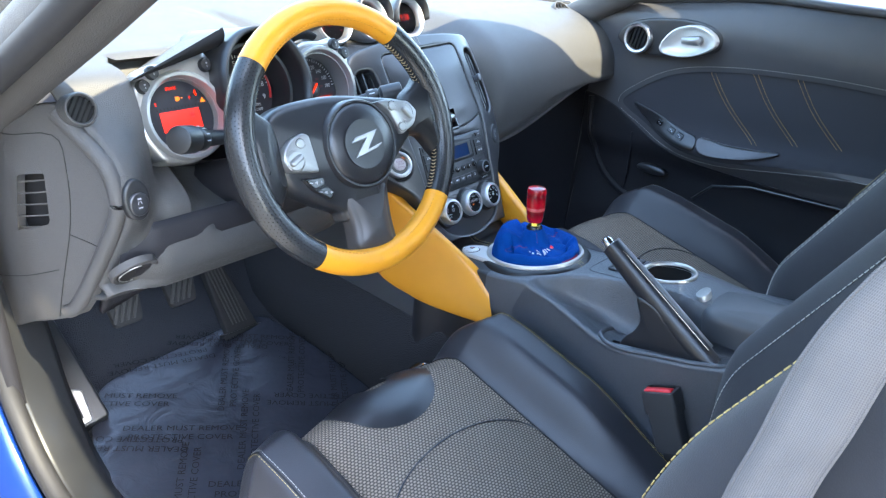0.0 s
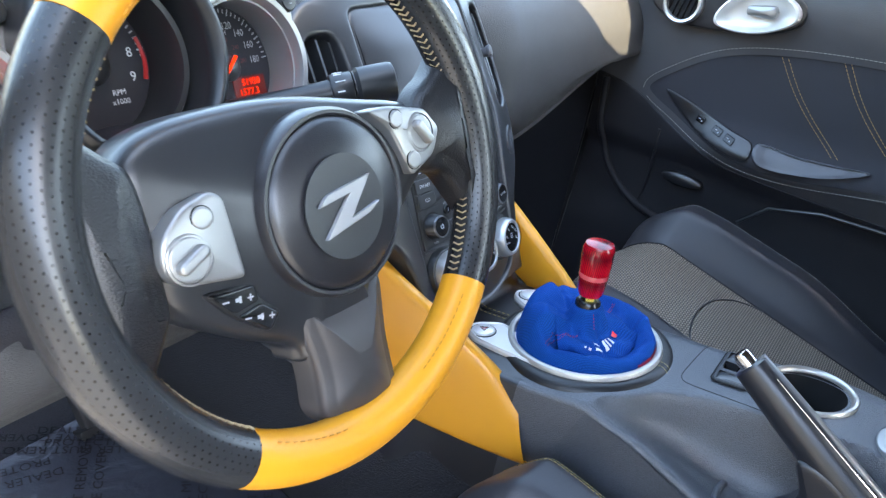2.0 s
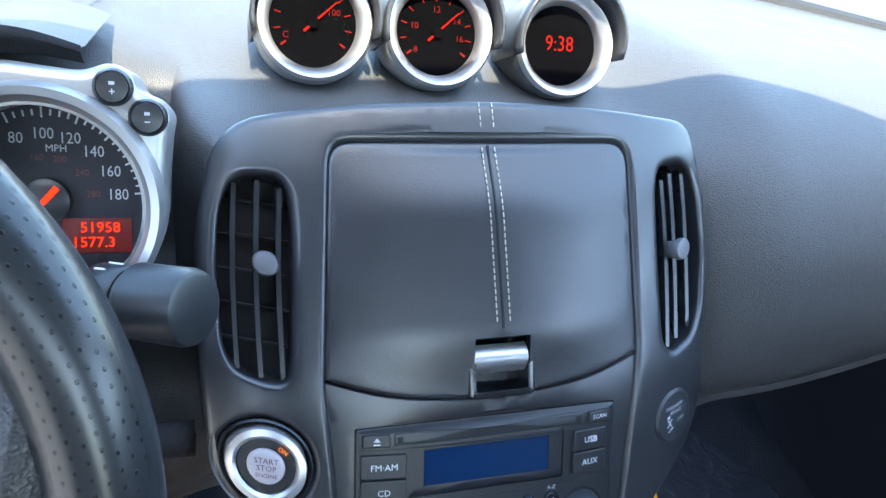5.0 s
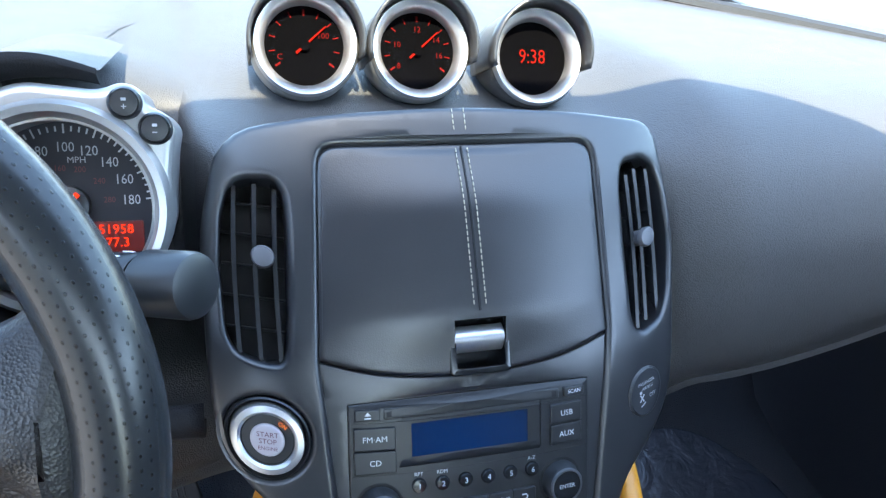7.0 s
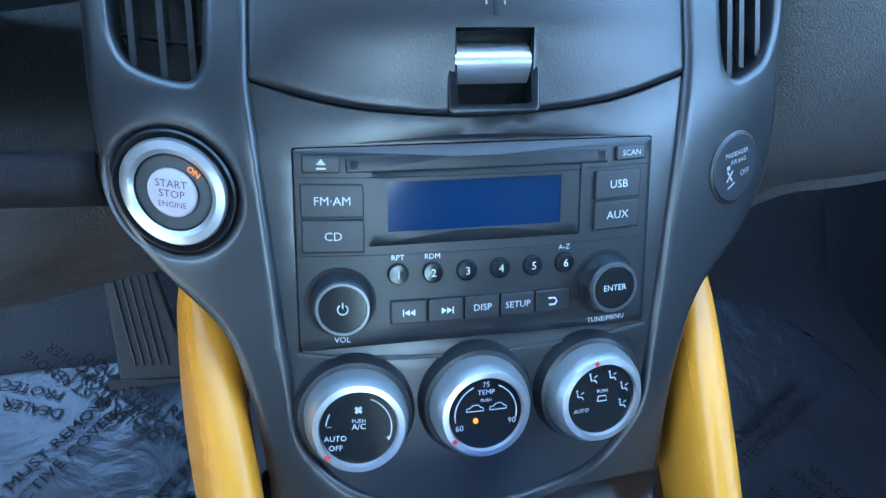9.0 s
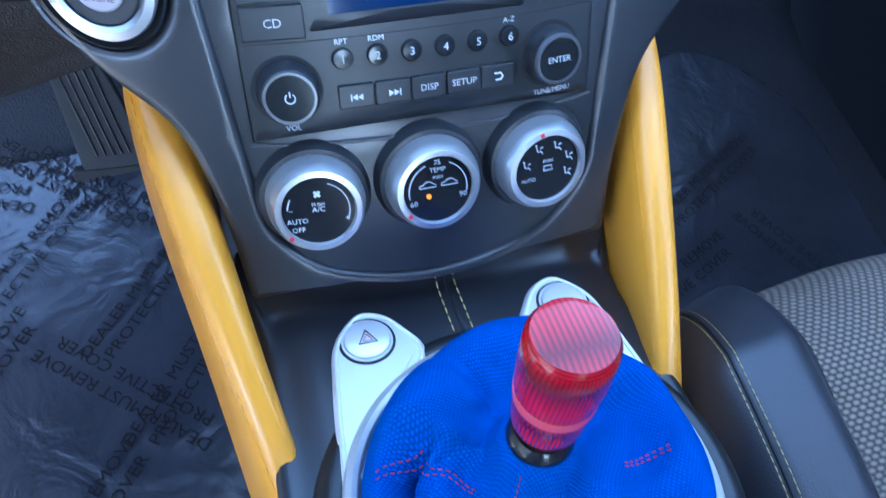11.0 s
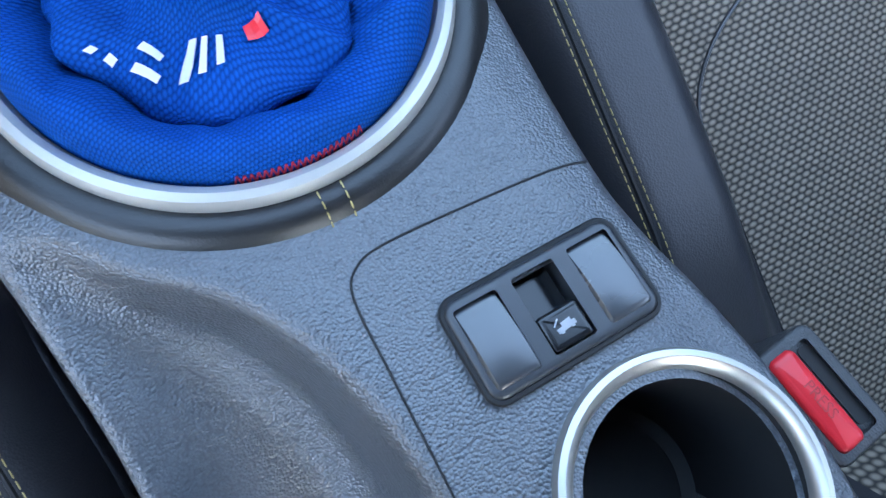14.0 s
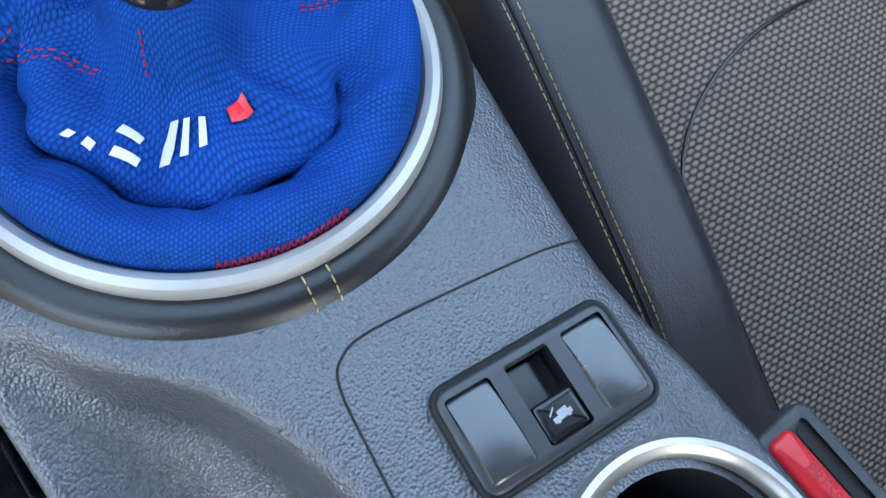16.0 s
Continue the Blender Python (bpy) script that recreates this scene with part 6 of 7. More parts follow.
def boot_point(s, t):
    """Cloth boot: a tall hump in front, a pouch on the left, a rolled band behind with a skirt hanging over it."""
    th = 2 * math.pi * s
    deg = (360 * s) % 360
    f = smooth(22, 72, deg) * (1 - smooth(146, 176, deg))
    l = smooth(146, 176, deg) * (1 - smooth(204, 240, deg))
    r = smooth(298, 326, deg) if deg > 180 else 1 - smooth(22, 72, deg)
    k = t * (len(REAR) - 1)
    i = min(int(k), len(REAR) - 2)
    u = k - i
    q = []
    for j in (0, 1):
        four = []
        for m in (-1, 0, 1, 2):
            n = max(0, min(i + m, len(REAR) - 1))
            four.append(REAR[n][j] * max(0.0, 1 - f - l - r) + FRONT[n][j] * f + LEFT[n][j] * l + RIGHT[n][j] * r)
        q.append(0.5 * (2 * four[1] + (four[2] - four[0]) * u + (2 * four[0] - 5 * four[1] + 4 * four[2] - four[3]) * u * u + (3 * four[1] - four[0] - 3 * four[2] + four[3]) * u ** 3))
    rad, w = q
    fold = math.sin(math.pi * min(1, t * 1.05)) ** 1.2
    wob = noise.noise(Vector((math.cos(th) * 1.5, math.sin(th) * 1.5, t * 2.4 + 3)))
    ridge = abs(noise.noise(Vector((math.cos(th + 1.8 * t) * 2.3, math.sin(th + 1.8 * t) * 2.3, 7.5)))) - 0.22
    rad += fold * (0.003 * wob - 0.004 * ridge)
    w += fold * (0.004 * wob + 0.006 * ridge)
    # the skirt's sharp left corner and the folds that run up to the collar
    corner = math.exp(-((deg - 196) / 9.0) ** 2) * math.exp(-((t - 0.55) / 0.09) ** 2)
    rad += 0.005 * corner
    w += 0.003 * corner
    for mid, twist, wide, high in ((0.25, 0.9, 0.16, 0.008), (5.60, -0.7, 0.10, 0.008), (0.85, 0.6, 0.10, -0.007), (5.05, -1.3, 0.14, 0.003), (4.55, -1.5, 0.10, -0.003), (2.60, 0.2, 0.07, 0.005), (2.15, -0.3, 0.10, -0.004), (3.75, 0.5, 0.09, -0.003)):
        gap = (th - mid - twist * t + math.pi) % (2 * math.pi) - math.pi
        w += fold * high * math.exp(-(gap / wide) ** 2)
    c1, c0 = KNOB[0], KF(SX, SY)
    lean = smooth(0.25, 0.95, t)
    rad = min(rad, 0.0730)
    return KF(SX + (c1.x - c0.x) * lean + rad * math.cos(th), SY + (c1.y - 0.0080 - c0.y) * lean + rad * math.sin(th), w)


boot = grid(230, 120, boot_point, size=(1.0, 1.0), wrap=True)
for fc in boot.faces:
    for lp in fc.loops:
        s_, t_ = lp[boot.loops.layers.uv.verify()].uv
        out_ = 0.015 + 0.075 * (1 - t_)
        lp[boot.loops.layers.uv.verify()].uv = (out_ * math.cos(2 * math.pi * s_), out_ * math.sin(2 * math.pi * s_))
bt = part("boot", boot, M_BLUE, lever, "bright blue mesh cloth shift boot with red stitching", angle=180)


def boot_skin(s, t, up=0.0008):
    p = boot_point(s, t)
    n = (boot_point(s + 0.004, t) - p).cross(boot_point(s, t + 0.01) - p)
    return p + n.normalized() * up


for run in ([(0.467, 0.19), (0.454, 0.30), (0.442, 0.38)], [(0.474, 0.19), (0.461, 0.30), (0.449, 0.38)], [(0.445, 0.40), (0.475, 0.67), (0.521, 0.76)], [(0.452, 0.40), (0.482, 0.66), (0.527, 0.75)],
            [(0.629, 0.82), (0.624, 0.95)], [(0.954, 0.63), (0.974, 0.46), (0.975, 0.33)], [(0.961, 0.63), (0.981, 0.46), (0.982, 0.33)]):
    fine = spline([(a, b, 0.0) for a, b in run], 12, False)
    part("stitching", stitches([boot_skin(q[0], q[1], 0.0003) for q in fine], 0.0022, 0.0012, 0.00030), M_REDTHREAD, bt)
zig = bmesh.new()
for i in range(40):
    sx = lerp(0.695, 0.785, i / 39)
    tube([boot_skin(sx, 0.055 + 0.03 * (i % 2), 0.0004), boot_skin(sx + 0.002, 0.055 + 0.03 * ((i + 1) % 2), 0.0004)], 0.0003, 4, bm=zig)
part("stitching", zig, M_REDTHREAD, bt, "dense red zigzag stitching")


def boot_bar(bm, s0, s1, t0, t1, skew=0.0):
    for i in range(3):
        a, b = lerp(s0, s1, i / 3), lerp(s0, s1, (i + 1) / 3)
        for j in range(3):
            c, d = lerp(t0, t1, j / 3), lerp(t0, t1, (j + 1) / 3)
            bm.faces.new([bm.verts.new(boot_skin(p + skew * (q - t0), q, 0.0012)) for p, q in ((a, c), (b, c), (b, d), (a, d))])


for s0, s1, t0, t1 in ((0.562, 0.568, 0.588, 0.605), (0.577, 0.588, 0.588, 0.612), (0.606, 0.630, 0.606, 0.624), (0.604, 0.628, 0.648, 0.668), (0.657, 0.668, 0.628, 0.716), (0.678, 0.688, 0.645, 0.716), (0.702, 0.712, 0.650, 0.716)):
    mark = bmesh.new()
    boot_bar(mark, s0, s1, t0, t1, 0.12)
    part("mark", mark, M_WHITE, bt, "white woven bar on the boot")
mark = bmesh.new()
boot_bar(mark, 0.752, 0.792, 0.694, 0.738, 0.12)
part("mark", mark, M_RED, bt, "red woven bar on the boot")
ax = (KNOB[1] - KNOB[0]).normalized()
KM = plane_map(KNOB[0], Vector((1, 0, 0)) - ax * ax.x, ax.cross(Vector((1, 0, 0))))
L = (KNOB[1] - KNOB[0]).length
part("collar", lathe(KM, [(0.0120, -0.006), (0.0132, 0.0), (0.0130, 0.005), (0.0105, 0.008), (0.0075, 0.008)], 36), M_GLOSS, lever, "gloss black collar")
part("lock_nut", lathe(KM, [(0.0080, 0.005), (0.0082, 0.014), (0.0070, 0.016), (0.006, 0.016)], 6), M_BRASS, lever, "brass lock nut")
kp = [(0.0090, 0.013), (0.0118, 0.0140), (0.0134, 0.018), (0.0143, 0.026), (0.0148, 0.0345), (0.0152, 0.040), (0.0158, 0.048), (0.0161, 0.056), (0.0161, L - 0.008), (0.0158, L - 0.004), (0.0142, L - 0.001), (0.010, L), (0.0, L + 0.0003)]
knob = bmesh.new()
layer = knob.loops.layers.uv.verify()
lathe(KM, kp, 72, bm=knob)
for fc in knob.faces:
    c = fc.calc_center_median() - KNOB[0]
    for lp in fc.loops:
        d = lp.vert.co - KNOB[0]
        h = d.dot(ax)
        if abs(fc.normal.dot(ax)) > 0.8 or h > L - 0.002:
            lp[layer].uv = (d.x, d.y)
        else:
            lp[layer].uv = (math.atan2(d.y, d.x) * 0.016, h)
part("knob", knob, M_KNOBSKIN, lever, "glossy red carbon knob with striped sides")
part("knob_band", lathe(KM, [(0.0146, 0.0340), (0.01512, 0.0345), (0.01532, 0.0395), (0.0150, 0.0400)], 60), material("clear_red_band", (0.56, 0.06, 0.07), 0.1, coat=1.0, vary=0.05), lever, "smooth paler red band")

# trunk switch panel, cup holder
M_BLANK = material("blank_cover", (0.030, 0.032, 0.037), 0.27, vary=0.06)
M_BLANK.node_tree.nodes["Principled BSDF"].inputs["Specular IOR Level"].default_value = 1.0
sp = thing("switch_panel", KF(0.0467, -0.1557), "black switch panel with a boot release and two blanks", "switch panel")
SWF = shifted(KF, 0.0467, -0.1557, 0.0012)
part("pocket", slab(SWF, rrect(0.0655, 0.0368, 0.0055), -0.020, -0.012), M_DARK, sp)
part("frame", pierced(SWF, rrect(0.0622, 0.0334, 0.0048), [rrect(0.0190, 0.0304, 0.0030, cx=x) for x in (-0.0207, 0.0, 0.0207)], 0.0026, -0.013, 0.0018, 0.006), material("frame_plastic", (0.034, 0.036, 0.041), 0.32, vary=0.06), sp, "satin black frame")
for x in (-0.0207, 0.0207):
    part("blank", grid(20, 28, lambda s, t: SWF(x + 0.0088 * (2 * s - 1), 0.0146 * (2 * t - 1), 0.0040 - 0.0014 * (2 * t - 1) - 0.0008 * (2 * s - 1) ** 2 - 0.0016 * (2 * t - 1) ** 2 - 0.007 * (1 - (1 - max(0, (abs(2 * s - 1) - 0.8) / 0.2) ** 2) ** 0.5) - 0.007 * (1 - (1 - max(0, (abs(2 * t - 1) - 0.88) / 0.12) ** 2) ** 0.5))), M_BLANK, sp, "glossy blank switch cover")
part("switch_well", slab(SWF, rrect(0.0172, 0.0292, 0.002), -0.014, -0.009), M_GLOSS, sp)
part("boot_switch", slab(shifted(SWF, 0, -0.0068), rrect(0.0148, 0.0122, 0.0015), -0.009, 0.0026, 0.0014), M_GLOSS, sp, "gloss black boot release switch")
part("symbol", bars(shifted(SWF, 0, -0.0068), [(0, -0.0004, 0.0068, 0.0016, 6), (0.0004, 0.0009, 0.0036, 0.0014, 6), (-0.0026, 0.0020, 0.0030, 0.0005, 40), (-0.0020, -0.0014, 0.0012, 0.0009, 0), (0.0020, -0.0010, 0.0012, 0.0009, 0)], 0.0030), M_GREY_PRINT, sp)
# Near-black tube standing in for the shade of the gap round the frame.
part("gasket", tube([SWF(a, b, 0.0006) for a, b in rrect(0.0632, 0.0346, 0.0052)], 0.0011, 6, closed=True), M_DARK, sp)
cup = thing("cup_holder", KF(0.054, -0.2225, -0.07), "black cup holder with a satin silver rim", "cup holder")
CF = shifted(KF, 0.054, -0.2225, -0.001)
part("rim", lathe(CF, [(0.0426, -0.004), (0.0426, 0.0026), (0.0416, 0.0046), (0.0396, 0.0052), (0.0374, 0.0040), (0.0362, 0.0010), (0.0358, -0.006)], 64), material("dull_silver", (0.46, 0.435, 0.40), 0.36, metal=0.85, vary=0.05), cup, "satin silver rim")
part("well", lathe(CF, [(0.0360, 0.0), (0.0345, -0.03), (0.0325, -0.068), (0.027, -0.0695), (0.026, -0.0690), (0.0, -0.0690)], 56), M_DARK, cup)
arm = thing("armrest", (0.02, -0.55, 0.36), "padded black armrest lid on the centre console", "armrest")
part("lid", slab(plane_map((0.02, -0.585, 0.386), (1, 0, 0), (0, 0.986, -0.12)), rounded([(-0.046, 0.165), (0.0, 0.182), (0.055, 0.17), (0.072, -0.20), (-0.070, -0.20)], 0.04, 7), -0.02, 0.024, 0.016, dome=0.008, back=True), material("armrest_vinyl", (0.060, 0.060, 0.064), 0.42, grain=0.15, grain_size=0.0010, vary=0.10), arm)
part("latch", slab(plane_map((0.014, -0.402, 0.3945), (1, 0.1, 0), (0, 0.94, -0.34)), oval(0.020, 0.0095, 32), -0.01, 0.0016, 0.0014, dome=0.0006), M_PAINTSILVER, arm, "oval silver latch")

# handbrake
M_STRIP = material("dark_satin_metal", (0.26, 0.26, 0.265), 0.3, metal=0.7, vary=0.08)
hb = thing("handbrake", (-0.09, -0.42, 0.33), "raised black handbrake lever with a chrome button", "handbrake")
b0, b1 = Vector((-0.0740, -0.447, 0.350)), Vector((-0.0570, -0.279, 0.446))
dr = (b1 - b0).normalized()
up = Vector((1, 0, 0)).cross(dr).normalized()
path = [b0 - dr * 0.02, b0, b0.lerp(b1, 0.25) - up * 0.001, b0.lerp(b1, 0.5) - up * 0.0012, b0.lerp(b1, 0.75) - up * 0.0004, b0.lerp(b1, 0.93), b1]
part("grip", tube(spline(path, 4, False), lambda t: lerp(0.0190, 0.0150, smooth(0.2, 1.0, t)) * (0.82 if t > 0.985 else 1), 22, flat=0.80), M_LEATHER, hb, "black leather handbrake grip")
part("strip", tube([b0 + up * 0.0150 + Vector((0.005, 0, 0)), b0.lerp(b1, 0.5) + up * 0.0138 + Vector((0.005, 0, 0)), b1 + up * 0.0100 + Vector((0.004, 0, 0))], 0.0050, 12, flat=1.15), M_STRIP, hb, "satin grey strip along the grip")
part("trim_line", tube([b0 + up * 0.0180 - Vector((0.0050, 0, 0)), b0.lerp(b1, 0.5) + up * 0.0162 - Vector((0.0050, 0, 0)), b0.lerp(b1, 0.9) + up * 0.0138 - Vector((0.0045, 0, 0))], 0.0009, 8), M_CHROME, hb, "thin bright trim line")
part("button", tube([b1 - dr * 0.004, b1 + dr * 0.009, b1 + dr * 0.012, b1 + dr * 0.0135], lambda t: 0.0078 if t < 0.6 else (0.0068 if t < 0.9 else 0.004), 20), M_CHROME, hb, "chrome release button")
part("gaiter", slab(plane_map((-0.0335, 0, 0), (-0.09, -0.996, 0), (0, 0, 1)), spline([(0.345, 0.395), (0.356, 0.366), (0.351, 0.344), (0.340, 0.328), (0.334, 0.312), (0.345, 0.300), (0.40, 0.300), (0.464, 0.320), (0.458, 0.345), (0.42, 0.368), (0.375, 0.395)], 5), -0.0145, 0.0145, 0.005, dome=0.002, back=True), M_LEATHER, hb, "grained black lever gaiter")
part("slot_floor", slab(plane_map((-0.080, -0.392, 0.285), (1, 0, 0), (0, 1, 0)), rrect(0.040, 0.17, 0.01), -0.004, 0.0), M_DARK, hb)

# ---- yellow knee pads ----
for sgn in (-1, 1):
    kp_ = thing("knee_pad", (sgn * 0.125, 0.0, 0.25), "yellow stitched leather knee pad on the console side", "knee pad", "knee pads")
    top = spline([(0.127, 0.104, 0.434), (0.124, 0.060, 0.412), (0.110, -0.008, 0.378), (0.097, -0.066, 0.346), (0.0885, -0.106, 0.3145)], 8, False)
    low = spline([(0.134, 0.125, 0.395), (0.138, 0.110, 0.285), (0.123, 0.030, 0.252), (0.109, -0.055, 0.249), (0.099, -0.134, 0.257)], 8, False)

    def pad_ring(s, a):
        k = s * (len(top) - 1)
        i = min(int(k), len(top) - 2)
        tp, lw = Vector(top[i]).lerp(Vector(top[i + 1]), k - i), Vector(low[i]).lerp(Vector(low[i + 1]), k - i)
        mid, half = (tp + lw) / 2, (tp - lw) / 2
        c, q = math.cos(a), math.sin(a)
        c, q = math.copysign(abs(c) ** 0.52, c), math.copysign(abs(q) ** 0.72, q)
        p = mid + half * q * (0.55 if s < 0.001 else 1) + Vector(((0.0115 if c > 0 else lerp(0.019, 0.0115, smooth(0.2, 0.8, s))) * c * (0.3 + 0.7 * smooth(0, 0.12, s)), 0, 0))
        p.x += 0.002 * math.sin(math.pi * s)
        return Vector((sgn * p.x, p.y, p.z))
    bm = grid(40, 30, lambda s, t: pad_ring(s, 2 * math.pi * t), size=(0.27, 0.3))
    bmesh.ops.holes_fill(bm, edges=bm.edges, sides=40)
    bmesh.ops.recalc_face_normals(bm, faces=bm.faces)
    part("pad", bm, M_PAD, kp_)
    out = [pad_ring(s, radians(68)) + Vector((sgn * 0.0004, 0, 0)) for s in [0.08 + 0.9 * i / 30 for i in range(31)]]
    if sgn > 0:
        out = [pad_ring(s, radians(118)) + Vector((-0.0002, 0, 0.0002)) for s in [0.08 + 0.9 * i / 30 for i in range(31)]]
    part("stitching", stitches(out, 0.004, 0.002, 0.00022), material("ochre_thread", (0.66, 0.28, 0.025), 0.7), kp_)

# ---- seats ----
def seat(x0, yf, crest, back, name, label, outer, line, seam):
    """A front seat: middle line, cushion nose, height of the cushion's crest, foot (y, z) of the backrest, place of the bolster stitches."""
    s_ = thing(name, (x0, yf - 0.25, 0.03), label, "car seat", "front seats")
    long = yf - back[0] - 0.01

    def cushion(dx, v, up=0.0):
        a = abs(dx)
        h = 0.007 * math.cos(min(1, a / 0.14) * math.pi / 2) - 0.105 * max(0, v - 0.16)
        h += (0.048 + 0.014 * smooth(0.05, 0.35, v)) * (1 - 0.5 * smooth(0.6, 1.0, v)) * smooth(seam - 0.005, seam + 0.048, a)
        h -= 0.15 * smooth(line - 0.006, line + 0.048, a) ** 1.5
        nose = max(0.0, 0.21 - v) / 0.21
        h -= 0.060 * (1 - math.sqrt(max(0.0, 1 - nose * nose)))
        y = yf - long * v - 0.030 * (a / 0.2) ** 2 * smooth(0.3, 0, v)
        return Vector((x0 + dx * (1 - 0.05 * smooth(0.2, 0, v)), y, crest + h + up))
    part("cushion", grid(40, 50, lambda s, t: cushion(lerp(-seam - 0.002, seam + 0.002, s), t ** 1.6)), M_WEAVE, s_, "woven grey and black seat cushion")
    front = bmesh.new()
    grid(40, 10, lambda s, t: cushion(lerp(-0.272, 0.272, s), 0.0) + Vector((0, -0.03 * t, -0.13 * t)), front)
    part("cushion_front", front, M_BOLSTER, s_, "black leather front edge")
    for sgn in (-1, 1):
        part("bolster", grid(28, 50, lambda s, t: cushion(sgn * lerp(seam, 0.278, s), t ** 1.6, 0.0015)), M_BOLSTER, s_, "smooth black side bolster with pale piping stitches")
        for d, mat in ((-0.0026, M_STITCH if sgn == outer else M_GOLD), (0.0026, M_GOLD)):
            run = [cushion(sgn * (line + d), lerp(0.1, 0.99, i / 50) ** 1.6, 0.0022) for i in range(51)]
            part("stitching", stitches(run, 0.0036, 0.0010, 0.00030), mat, s_)
        part("seam", tube([cushion(sgn * line, lerp(0.0, 1.0, i / 50) ** 1.6, 0.0010) for i in range(51)], 0.0012, 6), M_DARK, s_)
        part("seam", tube([cushion(sgn * (seam + 0.0005), lerp(0.02, 1.0, i / 50) ** 1.6, 0.0004) for i in range(51)], 0.0016, 6), M_DARK, s_)
    arc = [cushion(seam * math.cos(a), 0.56 - 0.16 * math.sin(a), 0.0004) for a in [math.pi * i / 24 for i in range(25)]]
    part("seam", tube(arc, 0.0013, 6), M_LEATHER, s_)
    # backrest
    BF = lambda dx, h, w=0.0: Vector((x0 + dx, back[0] - 0.47 * h + w * 0.883, back[1] + 0.883 * h + w * 0.47))

    def back_w(dx, h):
        a = abs(dx)
        crown = 0.238 if x0 < 0 < dx else 0.190
        reach = 0.093 * (smooth(0.02, 0.42, h) if dx < x0 < 0 or (x0 < 0 and dx < 0) else smooth(0.0, 0.21, h)) * (1 - 0.6 * smooth(0.52, 0.70, h))
        return 0.010 * math.cos(min(1, a / 0.12) * math.pi / 2) + reach * smooth(0.100, crown, a) - 0.13 * smooth(crown, crown * 0.5 + 0.195, a) ** 1.6
    part("backrest", grid(30, 34, lambda s, t: BF(lerp(-0.128, 0.128, s), 0.70 * t - 0.03, back_w(lerp(-0.128, 0.128, s), 0.70 * t - 0.03))), M_WEAVE, s_, "woven seat back")
    for sgn in (-1, 1):
        part("back_bolster", grid(30, 34, lambda s, t: BF(sgn * lerp(0.126, 0.300, s), 0.70 * t - 0.03, back_w(sgn * lerp(0.126, 0.300, s), 0.70 * t - 0.03) + 0.0015)), M_CLOTH, s_, "black cloth back bolster")
        for q, mat in ((0.198, M_GOLD if sgn == outer else M_STITCH), (0.208, M_STITCH)):
            if x0 < 0 and q > 0.20:
                continue
            run = [BF(sgn * (q + 0.02 * (1 - smooth(0, 0.2, h))), h, back_w(sgn * (q + 0.02 * (1 - smooth(0, 0.2, h))), h) + 0.0026) for h in [0.62 * i / 40 + 0.02 for i in range(41)]]
            part("stitching", stitches(run, 0.0060, 0.0012, 0.0006), mat, s_)
    thick(part("back_shell", grid(16, 16, lambda s, t: BF(lerp(-0.27, 0.27, s), 0.72 * t - 0.03, -0.11 + 0.04 * (2 * s - 1) ** 4)), M_CLOTH, s_), 0.02)
    part("top_pad", grid(30, 10, lambda s, t: BF(lerp(-0.25, 0.25, s) * (1 - 0.25 * t), 0.66 + 0.14 * t, 0.03 * math.sin(math.pi * t) - 0.05 * t)), M_CLOTH, s_)
    for sgn in (-1, 1):
        part("rail", box(plane_map((x0 + sgn * 0.17, yf - 0.26, 0.0), (1, 0, 0), (0, 1, 0)), 0.03, 0.40, 0.13, 0.004, w0=-0.01), M_PLASTIC, s_)
    return s_, cushion


seat(0.345, 0.016, 0.276, (-0.452, 0.205), "passenger_seat", "black passenger seat with woven centre and leather bolsters", 1, 0.2075, 0.122)
ds, dcush = seat(-0.358, -0.080, 0.258, (-0.490, 0.195), "driver_seat", "black driver seat with woven centre and yellow stitching", -1, 0.226, 0.138)
# leather tongue in the front of the driver's cushion
tongue = bmesh.new()
TG = [(0.090, 0.05), (0.082, 0.15), (0.052, 0.25), (0.0, 0.29), (-0.052, 0.25), (-0.082, 0.15), (-0.090, 0.05)]
rows_ = spline(TG, 6, False)
loops = []
for k in (1.0, 0.85, 0.6, 0.3):
    loops.append([tongue.verts.new(dcush(x * k, 0.04 + (v - 0.04) * k, 0.0008 + 0.007 * (1 - k ** 4))) for x, v in rows_])
for a, b in zip(loops, loops[1:]):
    for i in range(len(a) - 1):
        tongue.faces.new((a[i], a[i + 1], b[i + 1], b[i]))
part("tongue", tongue, M_LEATHER, ds, "smooth black leather tongue in the cushion front")
lv = part("slide_lever", tube([Vector((-0.262, -0.083, 0.198)), Vector((-0.238, -0.074, 0.20)), Vector((-0.212, -0.072, 0.20))], lambda t: lerp(0.006, 0.0075, t), 10, flat=1.3), M_GLOSS, ds, "black seat slide lever")
part("wire", tube(spline([(-0.212, -0.072, 0.20), (-0.204, -0.071, 0.20), (-0.197, -0.076, 0.198), (-0.194, -0.09, 0.192), (-0.198, -0.13, 0.17)], 5, False), 0.0018, 8), M_CHROME, lv)

# ---- buckles and belt ----
M_BUCKLE = material("buckle_plastic", (0.040, 0.040, 0.042), 0.42, grain=0.3, grain_size=0.001, vary=0.1)


